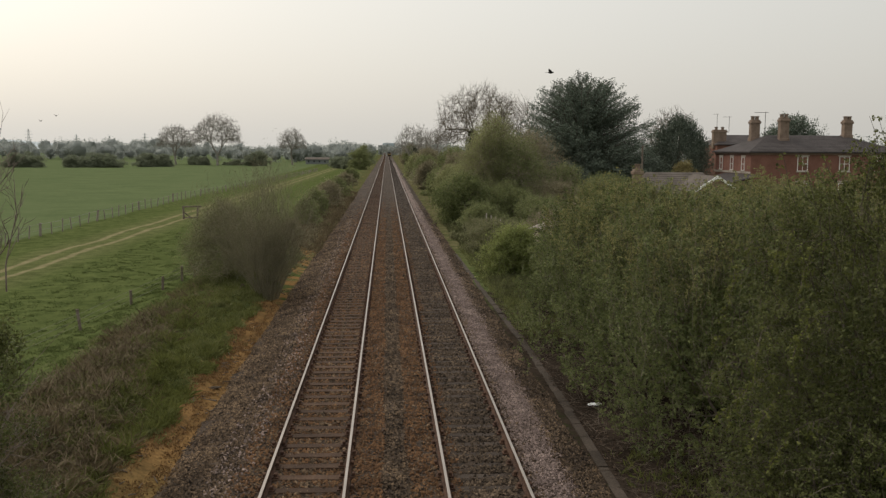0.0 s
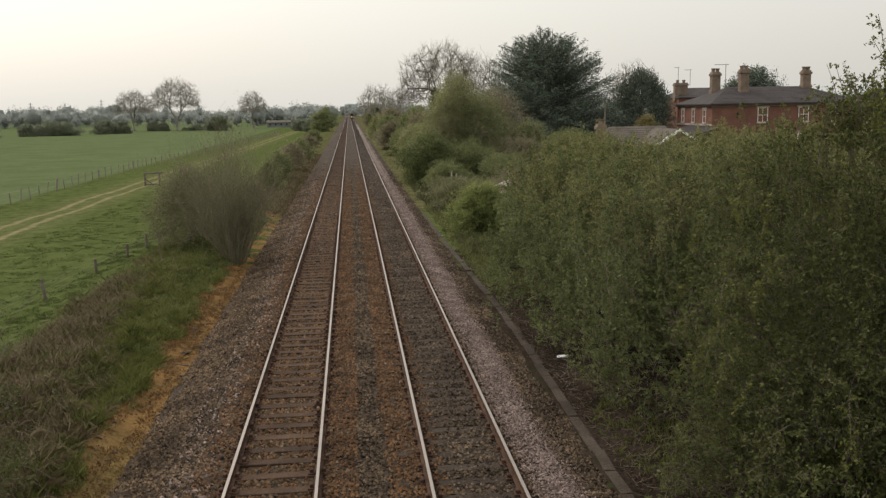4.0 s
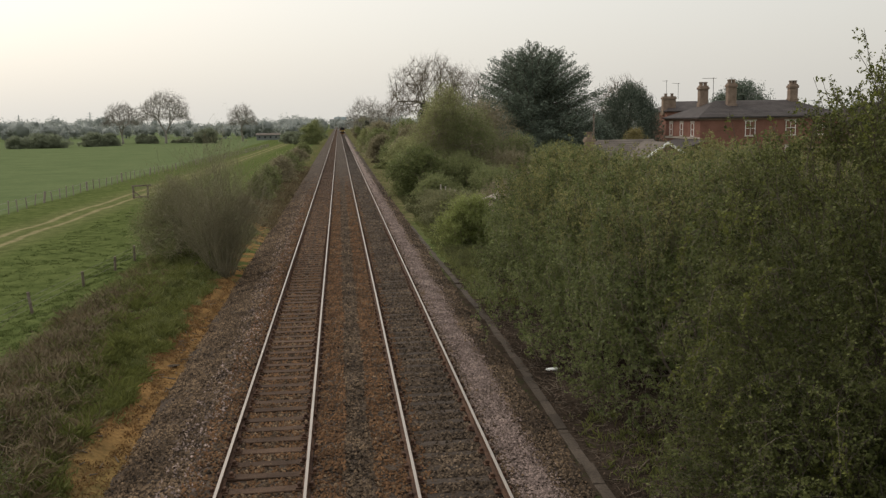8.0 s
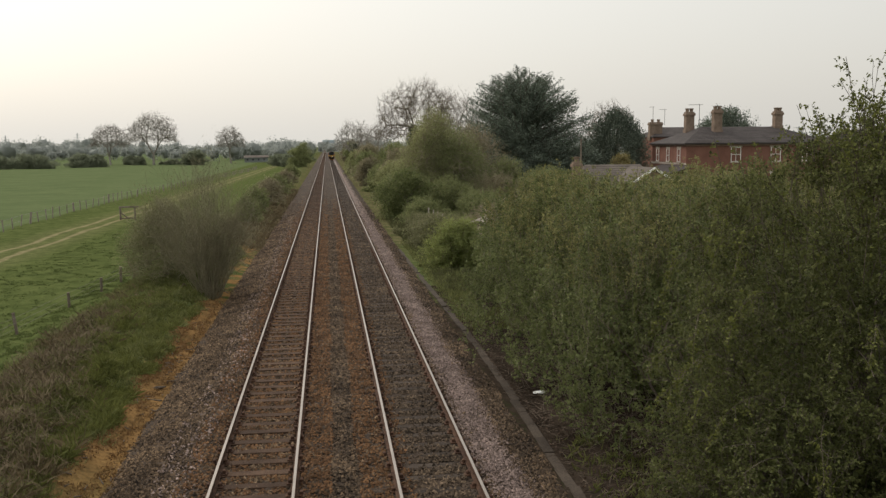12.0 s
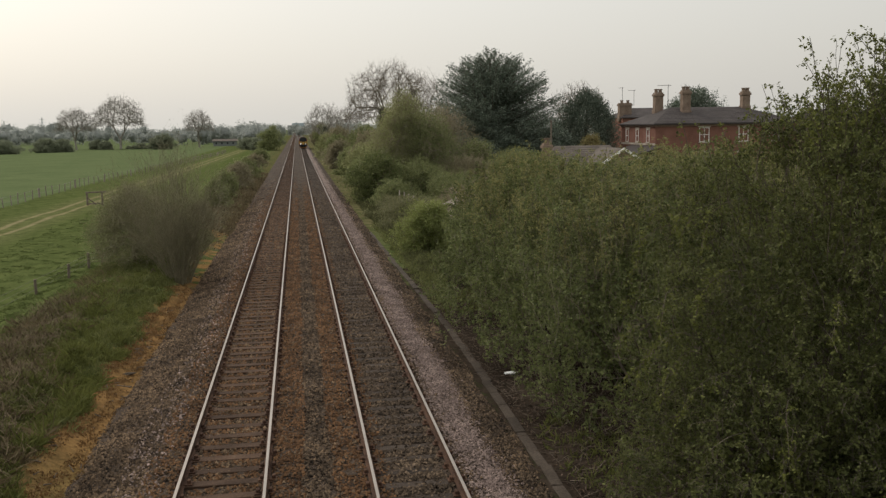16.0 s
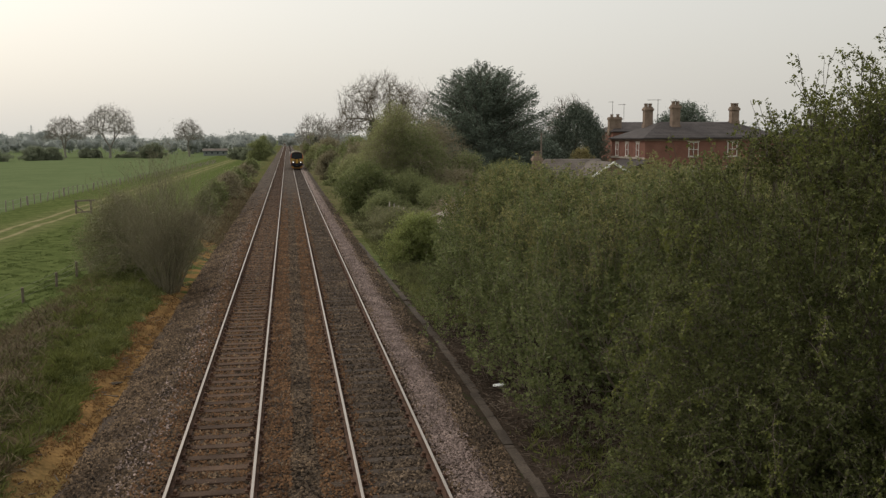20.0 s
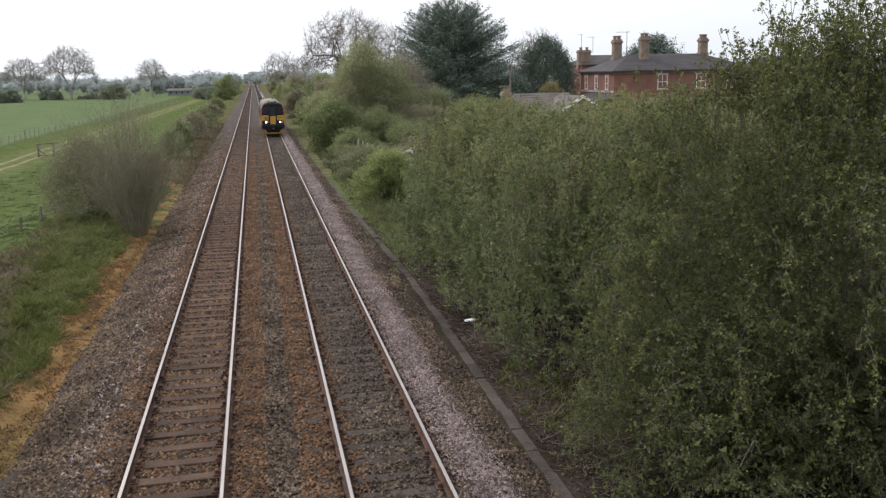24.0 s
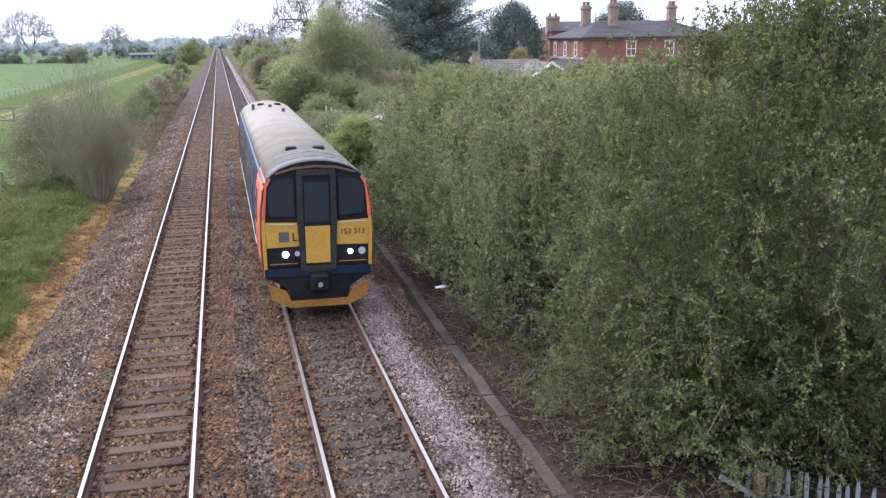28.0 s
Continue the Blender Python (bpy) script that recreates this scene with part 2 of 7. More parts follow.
M = {
    "ballast": pmat("ballast", (0.021, 0.015, 0.0105), (0.090, 0.064, 0.046), 1.2, 24, 0.9, bump=1.0, lump=0.05, third=(0.045, 0.032, 0.0235)),
    "stone": pmat("ballast_stone", (0.018, 0.012, 0.0076), (0.128, 0.087, 0.054), 0.7, 12, 0.9, bump=0.2, island=0.75),
    "dark_stone": pmat("oily_ballast_stone", (0.018, 0.013, 0.0088), (0.108, 0.077, 0.052), 0.7, 12, 0.9, bump=0.2, island=0.75),
    "pink_stone": pmat("pale_ballast_stone", (0.080, 0.058, 0.051), (0.218, 0.164, 0.144), 1.5, 14, 0.85, bump=0.2, island=0.5),
    "rust_stone": pmat("rusty_ballast_stone", (0.040, 0.0205, 0.010), (0.138, 0.074, 0.036), 1.5, 14, 0.9, bump=0.2, island=0.4),
    "sleeper": pmat("brown_sleeper", (0.034, 0.020, 0.0128), (0.082, 0.050, 0.033), 2.0, 30, 0.85, bump=0.4, rand=0.22),
    "sleeper_dark": pmat("dark_sleeper", (0.024, 0.018, 0.014), (0.062, 0.048, 0.039), 2.0, 30, 0.9, bump=0.4, rand=0.25),
    "rust": pmat("rail_rust", (0.035, 0.02, 0.015), (0.10, 0.055, 0.035), 3, 40, 0.85, bump=0.3),
    "steel": pmat("rail_steel", (0.27, 0.235, 0.21), (0.39, 0.345, 0.31), 0.7, 60, 0.38, 1.0, bump=0.05, lump=0.002),
    "concrete": pmat("weathered_concrete", (0.030, 0.0235, 0.018), (0.074, 0.058, 0.046), 1.3, 25, 0.9, bump=0.4, rand=0.18),
    "bark": pmat("bark", (0.06, 0.048, 0.038), (0.14, 0.115, 0.095), 3, 30, 0.95, bump=0.6),
    "twig": pmat("grey_twig", (0.13, 0.105, 0.085), (0.25, 0.205, 0.17), 2, 20, 0.95, bump=0.2),
    "soft_twig": pmat("fine_bare_twig", (0.19, 0.158, 0.118), (0.33, 0.282, 0.215), 2, 20, 0.95, bump=0.2),
    "fan_twig": pmat("willow_scrub_twig", (0.152, 0.136, 0.090), (0.285, 0.256, 0.170), 2, 20, 0.95, bump=0.2),
    "tree_twig": pmat("bare_tree_twig", (0.125, 0.106, 0.084), (0.215, 0.183, 0.145), 1, 8, 0.95, bump=0.1),
    # twigs of far trees, lightened in colour to stand for haze
    "far_twig": pmat("hazed_twig", (0.195, 0.18, 0.156), (0.31, 0.287, 0.25), 1, 8, 0.95, bump=0.1),
    "pale_twig": pmat("pale_dead_twig", (0.06, 0.045, 0.034), (0.20, 0.16, 0.125), 2, 20, 0.95, bump=0.2),
    "hawthorn": leafmat("hawthorn_leaf", (0.041, 0.050, 0.017), (0.160, 0.172, 0.060), (0.225, 0.23, 0.10), glow=0.42),
    "hedge": leafmat("hedge_leaf", (0.059, 0.076, 0.028), (0.205, 0.227, 0.088), (0.32, 0.33, 0.16)),
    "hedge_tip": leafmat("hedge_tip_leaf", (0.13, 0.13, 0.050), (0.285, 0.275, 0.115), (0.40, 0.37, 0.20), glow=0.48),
    "fresh": leafmat("fresh_leaf", (0.135, 0.158, 0.052), (0.295, 0.325, 0.118), glow=0.5),
    "gold": leafmat("golden_conifer", (0.165, 0.140, 0.060), (0.310, 0.258, 0.115), glow=0.3),
    "hanging": leafmat("hawthorn_tip_leaf", (0.062, 0.072, 0.018), (0.178, 0.188, 0.051), (0.24, 0.24, 0.085), glow=0.4),
    "litter_leaf": leafmat("dead_leaf", (0.032, 0.021, 0.014), (0.105, 0.070, 0.048), (0.19, 0.14, 0.10), glow=0.1),
    "willow": leafmat("willow_leaf", (0.165, 0.174, 0.080), (0.335, 0.343, 0.165), glow=0.5),
    "brown_leaf": leafmat("budding_leaf", (0.165, 0.147, 0.094), (0.305, 0.272, 0.172), glow=0.5),
    "scrub_leaf": leafmat("scrub_leaf", (0.108, 0.108, 0.054), (0.225, 0.222, 0.115), glow=0.4),
    "blossom": leafmat("pale_blossom", (0.27, 0.22, 0.175), (0.50, 0.43, 0.36), glow=0.4),
    "bud_leaf": leafmat("opening_bud", (0.115, 0.110, 0.058), (0.225, 0.212, 0.115), glow=0.4),
    "field_leaf": leafmat("field_bush_leaf", (0.15, 0.168, 0.112), (0.235, 0.256, 0.172)),
    "olive": leafmat("olive_leaf", (0.12, 0.138, 0.060), (0.262, 0.282, 0.126), glow=0.5),
    "needle": leafmat("cedar_needle", (0.094, 0.118, 0.092), (0.160, 0.188, 0.142), glow=0.12),
    "yew": leafmat("yew_needle", (0.060, 0.078, 0.060), (0.13, 0.15, 0.112), glow=0.1),
    "ivy": leafmat("ivy_leaf", (0.045, 0.055, 0.035), (0.09, 0.10, 0.065), glow=0.15),
    # distant woods: aerial haze mixed into a pale, flat leaf colour
    "far": leafmat("hazed_wood_leaf", (0.28, 0.30, 0.282), (0.335, 0.355, 0.333), glow=0.5),
    "blade": leafmat("grass_blade", (0.068, 0.078, 0.020), (0.163, 0.172, 0.053), (0.25, 0.22, 0.11), glow=0.3),
    "dull_blade": leafmat("dull_grass_blade", (0.060, 0.066, 0.028), (0.135, 0.135, 0.062), (0.22, 0.18, 0.10), glow=0.25),
    "pasture_blade": leafmat("pasture_blade", (0.060, 0.080, 0.024), (0.116, 0.142, 0.047), glow=0.35),
    "straw": leafmat("dead_grass", (0.078, 0.060, 0.034), (0.196, 0.153, 0.090), glow=0.2),
    "pale_blade": leafmat("pale_grass_blade", (0.092, 0.102, 0.036), (0.205, 0.212, 0.085), (0.27, 0.25, 0.13), glow=0.3),
    "bramble": pmat("dead_bramble", (0.062, 0.047, 0.029), (0.155, 0.118, 0.073), 2, 20, 0.9, bump=0.1),
    "orange": leafmat("scorched_moss", (0.100, 0.058, 0.025), (0.225, 0.130, 0.056), glow=0.2),
    "brick": pmat("red_brick", (0.135, 0.064, 0.048), (0.225, 0.115, 0.088), 0.8, 14, 0.9, bump=0.3),
    "brick_old": pmat("sooty_brick", (0.145, 0.096, 0.074), (0.265, 0.184, 0.145), 1.2, 14, 0.9, bump=0.3),
    "chimney": pmat("weathered_chimney_brick", (0.142, 0.103, 0.078), (0.255, 0.192, 0.150), 1.6, 14, 0.9, bump=0.3),
    "slate": pmat("slate", (0.038, 0.032, 0.031), (0.072, 0.062, 0.060), 0.9, 12, 0.8, bump=0.4, rand=0.15),
    "tile": pmat("concrete_tile", (0.072, 0.060, 0.051), (0.125, 0.106, 0.092), 1.0, 10, 0.85, bump=0.3),
    "stonework": pmat("sandstone", (0.30, 0.26, 0.22), (0.46, 0.41, 0.36), 1.5, 20, 0.85),
    "white": pmat("white_paint", (0.66, 0.65, 0.62), (0.82, 0.81, 0.79), 2, 30, 0.5, bump=0.1),
    "pane": glassmat("window_glass", (0.02, 0.022, 0.024)),
    "wood": pmat("grey_timber", (0.10, 0.08, 0.062), (0.24, 0.20, 0.165), 3, 40, 0.9, bump=0.5),
    # grey timber of the field fence, paled in colour for haze
    "fence_wood": pmat("hazed_fence_timber", (0.17, 0.145, 0.12), (0.31, 0.27, 0.225), 3, 30, 0.9, bump=0.3),
    "pale_wood": pmat("sawn_timber", (0.20, 0.15, 0.10), (0.32, 0.25, 0.17), 3, 40, 0.8, bump=0.3),
    "galv": pmat("galvanised_steel", (0.17, 0.17, 0.168), (0.29, 0.29, 0.285), 3, 30, 0.6, 0.3, bump=0.1),
    "wire": pmat("wire", (0.12, 0.11, 0.10), (0.2, 0.19, 0.18), 2, 20, 0.6, 0.5, bump=0),
    "pylon": pmat("pylon_steel", (0.40, 0.42, 0.43), (0.52, 0.54, 0.55), 1, 5, 0.6, 0.3, bump=0),
    # blue girder paint, made paler by haze in the colour
    "girder": pmat("hazed_girder_paint", (0.28, 0.36, 0.42), (0.36, 0.44, 0.50), 0.3, 3, 0.6, bump=0.1),
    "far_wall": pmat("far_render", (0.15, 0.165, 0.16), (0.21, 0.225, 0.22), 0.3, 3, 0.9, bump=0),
    # hillside tinted blue-grey to carry the distance haze
    "hill": pmat("hazed_hillside", (0.36, 0.40, 0.42), (0.43, 0.475, 0.495), 0.004, 0.03, 1.0, bump=0),
    "t_orange": pmat("train_orange", (0.44, 0.085, 0.036), (0.54, 0.115, 0.052), 1, 20, 0.4, bump=0.05, coat=0.2),
    "t_blue": pmat("train_dark_blue", (0.011, 0.013, 0.028), (0.020, 0.024, 0.046), 1, 20, 0.75, bump=0.05),
    "t_yellow": pmat("train_yellow", (0.34, 0.185, 0.021), (0.43, 0.242, 0.032), 1.5, 12, 0.45, bump=0.05),
    "t_roof": pmat("train_roof_grey", (0.150, 0.128, 0.096), (0.222, 0.192, 0.148), 0.8, 8, 0.8, bump=0.08),
    "t_sooty": pmat("train_sooty_roof", (0.06, 0.055, 0.049), (0.13, 0.12, 0.105), 1.2, 9, 0.7, bump=0.08),
    "t_pillar": pmat("train_dark_pillar", (0.020, 0.019, 0.018), (0.040, 0.038, 0.036), 1.5, 12, 0.8, bump=0.08),
    "t_edge": pmat("train_faded_orange", (0.075, 0.036, 0.026), (0.125, 0.055, 0.036), 1.5, 12, 0.6, bump=0.05),
    "t_black": pmat("train_black", (0.007, 0.007, 0.0075), (0.018, 0.0175, 0.017), 2, 20, 0.72, bump=0.1),
    "t_grey": pmat("train_grey_rubber", (0.035, 0.036, 0.038), (0.07, 0.072, 0.075), 2, 20, 0.6, bump=0.1),
    "t_plough": pmat("train_plough_paint", (0.17, 0.080, 0.020), (0.30, 0.145, 0.035), 2, 15, 0.7, bump=0.15),
    "t_white": pmat("train_pale_line", (0.40, 0.37, 0.29), (0.52, 0.48, 0.39), 2, 20, 0.5, bump=0),
    "t_glass": glassmat("train_windscreen", (0.022, 0.027, 0.031), 0.10, 0.5),
    "t_lens": glassmat("train_lamp_glass", (0.35, 0.35, 0.37), 0.2),
    "t_lamp": lampmat("train_headlamp", (1.0, 0.97, 0.92), 6.0),
    "t_steel": pmat("train_bogie_steel", (0.03, 0.025, 0.022), (0.08, 0.065, 0.055), 3, 20, 0.8, bump=0.3),
    "bird": pmat("dark_feather", (0.02, 0.018, 0.016), (0.05, 0.045, 0.04), 5, 40, 0.8, bump=0),
    "litter": pmat("white_plastic", (0.7, 0.7, 0.68), (0.85, 0.85, 0.84), 4, 30, 0.5, bump=0.2),
    "soil": pmat("dark_soil", (0.035, 0.027, 0.02), (0.09, 0.07, 0.052), 1.5, 15, 0.95, bump=0.8, lump=0.05),
}


def groundmat():
    """Grass and crop, with a scorched orange strip beside the ballast, bare soil under the hedge and two wheel ruts along the field."""
    m = bpy.data.materials.new("verge_and_fields")
    m.use_nodes = True
    n, l = m.node_tree.nodes, m.node_tree.links
    p = n["Principled BSDF"]
    p.inputs["Roughness"].default_value, p.inputs["Specular IOR Level"].default_value = 0.95, 0.0
    geo = n.new("ShaderNodeNewGeometry")
    xyz = n.new("ShaderNodeSeparateXYZ")
    l.new(geo.outputs["Position"], xyz.inputs[0])

    def noi(scale, detail=5):
        t = n.new("ShaderNodeTexNoise")
        t.inputs["Scale"].default_value, t.inputs["Detail"].default_value = scale, detail
        l.new(geo.outputs["Position"], t.inputs["Vector"])
        return t.outputs["Fac"]

    def calc(op, a, b=None, c=None):
        t = n.new("ShaderNodeMath")
        t.operation = op
        for k, v in enumerate((a, b, c)):
            if v is None:
                continue
            if isinstance(v, (int, float)):
                t.inputs[k].default_value = v
            else:
                l.new(v, t.inputs[k])
        return t.outputs[0]

    def tone(fac, a, b, lo=0.35, hi=0.65):
        r = n.new("ShaderNodeValToRGB")
        r.color_ramp.elements[0].position, r.color_ramp.elements[0].color = lo, (*a, 1)
        r.color_ramp.elements[1].position, r.color_ramp.elements[1].color = hi, (*b, 1)
        l.new(fac, r.inputs[0])
        return r.outputs["Color"]

    def step(v, lo, hi):
        t = n.new("ShaderNodeMapRange")
        t.interpolation_type = "SMOOTHSTEP"
        t.inputs["From Min"].default_value, t.inputs["From Max"].default_value = lo, hi
        l.new(v, t.inputs["Value"])
        return t.outputs[0]

    def mixc(fac, a, b):
        t = n.new("ShaderNodeMix")
        t.data_type = "RGBA"
        l.new(fac, t.inputs["Factor"])
        l.new(a, t.inputs["A"])
        l.new(b, t.inputs["B"])
        return t.outputs["Result"]

    fine, mid, wide = noi(9), noi(1.3), noi(0.16)
    x, y = xyz.outputs["X"], xyz.outputs["Y"]
    blend = calc("MULTIPLY_ADD", fine, 0.45, calc("MULTIPLY", mid, 0.55))
    verge = tone(blend, (0.038, 0.052, 0.018), (0.098, 0.112, 0.042))
    pasture = tone(blend, (0.046, 0.060, 0.020), (0.090, 0.107, 0.038), 0.38, 0.6)
    crop = tone(calc("MULTIPLY_ADD", wide, 0.6, calc("MULTIPLY", mid, 0.4)), (0.079, 0.103, 0.047), (0.107, 0.130, 0.062))
    dry = tone(blend, (0.17, 0.14, 0.08), (0.28, 0.235, 0.14))
    scorched = tone(blend, (0.085, 0.052, 0.024), (0.225, 0.126, 0.052))
    dead = tone(blend, (0.052, 0.047, 0.023), (0.130, 0.114, 0.060))
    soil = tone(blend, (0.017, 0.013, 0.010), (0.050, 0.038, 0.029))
    xw = calc("ADD", x, calc("MULTIPLY_ADD", mid, 1.6, -0.8))
    xs = calc("ADD", calc("ADD", x, calc("MULTIPLY_ADD", mid, 0.9, -0.45)), calc("MULTIPLY_ADD", fine, 1.0, -0.5))
    colour = mixc(step(xw, -10.9, -9.3), pasture, verge)
    colour = mixc(calc("SUBTRACT", 1, step(calc("ADD", x, calc("MULTIPLY", y, 0.004)), -29.8, -29.0)), colour, crop)
    # the farm track: pale band with two worn ruts
    way = calc("ADD", calc("ADD", x, 23.6), calc("ADD", calc("MULTIPLY", y, -0.012), calc("MULTIPLY_ADD", wide, 0.5, -0.25)))
    band = calc("SUBTRACT", 1, step(calc("ABSOLUTE", way), 1.6, 3.6))
    colour = mixc(calc("MULTIPLY", band, 0.12), colour, dry)
    rut = calc("SUBTRACT", 1, step(calc("ABSOLUTE", calc("SUBTRACT", calc("ABSOLUTE", way), 0.85)), 0.10, 0.40))
    colour = mixc(calc("MULTIPLY", rut, 0.6), colour, dry)
    inner = calc("MAXIMUM", calc("MULTIPLY_ADD", y, -0.13, -3.2), -8.1)
    brown = calc("MULTIPLY", calc("SUBTRACT", 1, step(calc("SUBTRACT", xw, inner), -1.2, 0.9)), calc("MULTIPLY", step(xw, -11.2, -9.0), calc("SUBTRACT", 1, step(y, 20, 31))))
    colour = mixc(calc("MULTIPLY", brown, 0.9), colour, dead)
    further = calc("MULTIPLY", calc("MULTIPLY", step(y, 42, 60), step(xw, -8.2, -6.8)), calc("MULTIPLY", calc("SUBTRACT", 1, step(x, -1, 0)), step(mid, 0.36, 0.56)))
    colour = mixc(calc("MULTIPLY", further, 0.75), colour, dead)
    right = calc("MULTIPLY", calc("MULTIPLY", step(calc("ADD", y, calc("MULTIPLY", mid, 20)), 58, 76), step(x, 3.4, 4.0)), calc("MULTIPLY", calc("SUBTRACT", 1, step(xw, 8.5, 11)), step(mid, 0.26, 0.5)))
    colour = mixc(calc("MULTIPLY", right, 0.85), colour, dead)
    strip = calc("MULTIPLY", calc("MULTIPLY", step(xs, -6.0, -5.5), calc("SUBTRACT", 1, step(xs, -3.4, -2.9))), step(calc("ADD", mid, calc("MULTIPLY", calc("SUBTRACT", 1, step(y, 33, 46)), 0.35)), 0.42, 0.62))
    strip = calc("MULTIPLY", strip, calc("SUBTRACT", 1, calc("MULTIPLY", step(y, 55, 90), 0.85)))
    colour = mixc(calc("MULTIPLY", strip, calc("MULTIPLY_ADD", step(y, 14, 21), 0.5, 0.42)), colour, scorched)
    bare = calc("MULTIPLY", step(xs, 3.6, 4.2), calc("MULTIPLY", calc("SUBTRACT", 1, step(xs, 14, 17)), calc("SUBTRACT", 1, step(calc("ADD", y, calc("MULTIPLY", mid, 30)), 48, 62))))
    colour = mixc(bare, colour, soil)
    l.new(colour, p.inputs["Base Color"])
    b = n.new("ShaderNodeBump")
    b.inputs["Strength"].default_value, b.inputs["Distance"].default_value = 0.9, 0.12
    l.new(blend, b.inputs["Height"])
    l.new(b.outputs[0], p.inputs["Normal"])
    return m


M["ground"] = groundmat()


# ---- building tools ----
def rnd(seed):
    return np.random.default_rng(seed)


def raw_mesh(name, verts, faces, material):
    """A mesh from arrays: verts (n, 3), faces (m, k)."""
    me = bpy.data.meshes.new(name)
    verts, faces = np.asarray(verts, np.float32), np.asarray(faces, np.int32)
    me.vertices.add(len(verts))
    me.vertices.foreach_set("co", verts.ravel())
    me.loops.add(faces.size)
    me.loops.foreach_set("vertex_index", faces.ravel())
    me.polygons.add(len(faces))
    me.polygons.foreach_set("loop_start", np.arange(0, faces.size, faces.shape[1], dtype=np.int32))
    me.update(calc_edges=True)
    me.materials.append(material)
    return me


def put(name, me, parent=None, label="", m=None):
    ob = new(name, me)
    if parent is not None:
        ob.parent = parent
    if m is not None:
        ob.matrix_basis = m
    if label:
        tagged(ob, label)
    return ob


def part(name, bm, material, parent, label="", smooth=False, m=None):
    me = bpy.data.meshes.new(name)
    bm.to_mesh(me)
    bm.free()
    me.materials.append(material)
    if smooth:
        me.polygons.foreach_set("use_smooth", [True] * len(me.polygons))
    return put(name, me, parent, label, m)


def root(name, x, y, z, label, category, group="", kind="", turn=0.0):
    ob = new(name)
    ob.empty_display_size = 0.2
    ob.matrix_basis = pose(x, y, z, 0, 0, turn)
    return tagged(ob, label, category, group, kind)


def box(bm, x0, x1, y0, y1, z0, z1, bevel=0.0):
    """A box in a bmesh, its edges rounded off."""
    made = bmesh.ops.create_cube(bm, size=1.0, matrix=Matrix.Translation(((x0 + x1) / 2, (y0 + y1) / 2, (z0 + z1) / 2)) @ Matrix.Diagonal((abs(x1 - x0), abs(y1 - y0), abs(z1 - z0), 1)))
    if bevel:
        edges = list({e for v in made["verts"] for e in v.link_edges})
        bmesh.ops.bevel(bm, geom=edges, offset=bevel, segments=1, affect="EDGES", clamp_overlap=True)
    return bm


def boxed(*args, bevel=0.0):
    return box(bmesh.new(), *args, bevel=bevel)


def rod(bm, p, q, r, sides=8, r2=None):
    p, q = Vector(p), Vector(q)
    m = Matrix.Translation((p + q) / 2) @ (q - p).to_track_quat("Z", "Y").to_matrix().to_4x4()
    bmesh.ops.create_cone(bm, cap_ends=True, segments=sides, radius1=r, radius2=r if r2 is None else r2, depth=(q - p).length, matrix=m)
    return bm


def solid(bm, outline, depth_axis, d0, d1):
    """A prism: a flat outline of pairs, pushed from d0 to d1 along an axis (0, 1 or 2)."""
    def at(p, d):
        c = list(p)
        c.insert(depth_axis, d)
        return bm.verts.new(c)
    a, b = [at(p, d0) for p in outline], [at(p, d1) for p in outline]
    n = len(outline)
    bm.faces.new(a)
    bm.faces.new(b[::-1])
    for i in range(n):
        bm.faces.new((a[i], b[i], b[(i + 1) % n], a[(i + 1) % n]))
    bmesh.ops.recalc_face_normals(bm, faces=bm.faces[:])
    return bm


def tubes(segs, sides=4):
    """Tapered tubes: rows of x y z, x y z, r0, r1."""
    s = np.asarray(segs, float)
    p, q, r0, r1 = s[:, :3], s[:, 3:6], s[:, 6], s[:, 7]
    d = q - p
    d /= np.linalg.norm(d, axis=1, keepdims=True) + 1e-9
    ref = np.where(np.abs(d[:, 2:3]) > 0.9, [[1.0, 0, 0]], [[0, 0, 1.0]])
    u = np.cross(d, ref)
    u /= np.linalg.norm(u, axis=1, keepdims=True) + 1e-9
    w = np.cross(d, u)
    a = np.arange(sides) / sides * 2 * np.pi
    ring = u[:, None] * np.cos(a)[None, :, None] + w[:, None] * np.sin(a)[None, :, None]
    verts = np.concatenate([p[:, None] + ring * r0[:, None, None], q[:, None] + ring * r1[:, None, None]], 1)
    if sides == 2:
        return verts.reshape(-1, 3), (np.arange(len(s)) * 4)[:, None] + np.array([[0, 1, 3, 2]])
    k = np.arange(sides)
    face = np.stack([k, (k + 1) % sides, (k + 1) % sides + sides, k + sides], 1)
    faces = (np.arange(len(s)) * 2 * sides)[:, None, None] + face[None]
    return verts.reshape(-1, 3), faces.reshape(-1, 4)


def unit(v):
    return v / (np.linalg.norm(v, axis=-1, keepdims=True) + 1e-9)


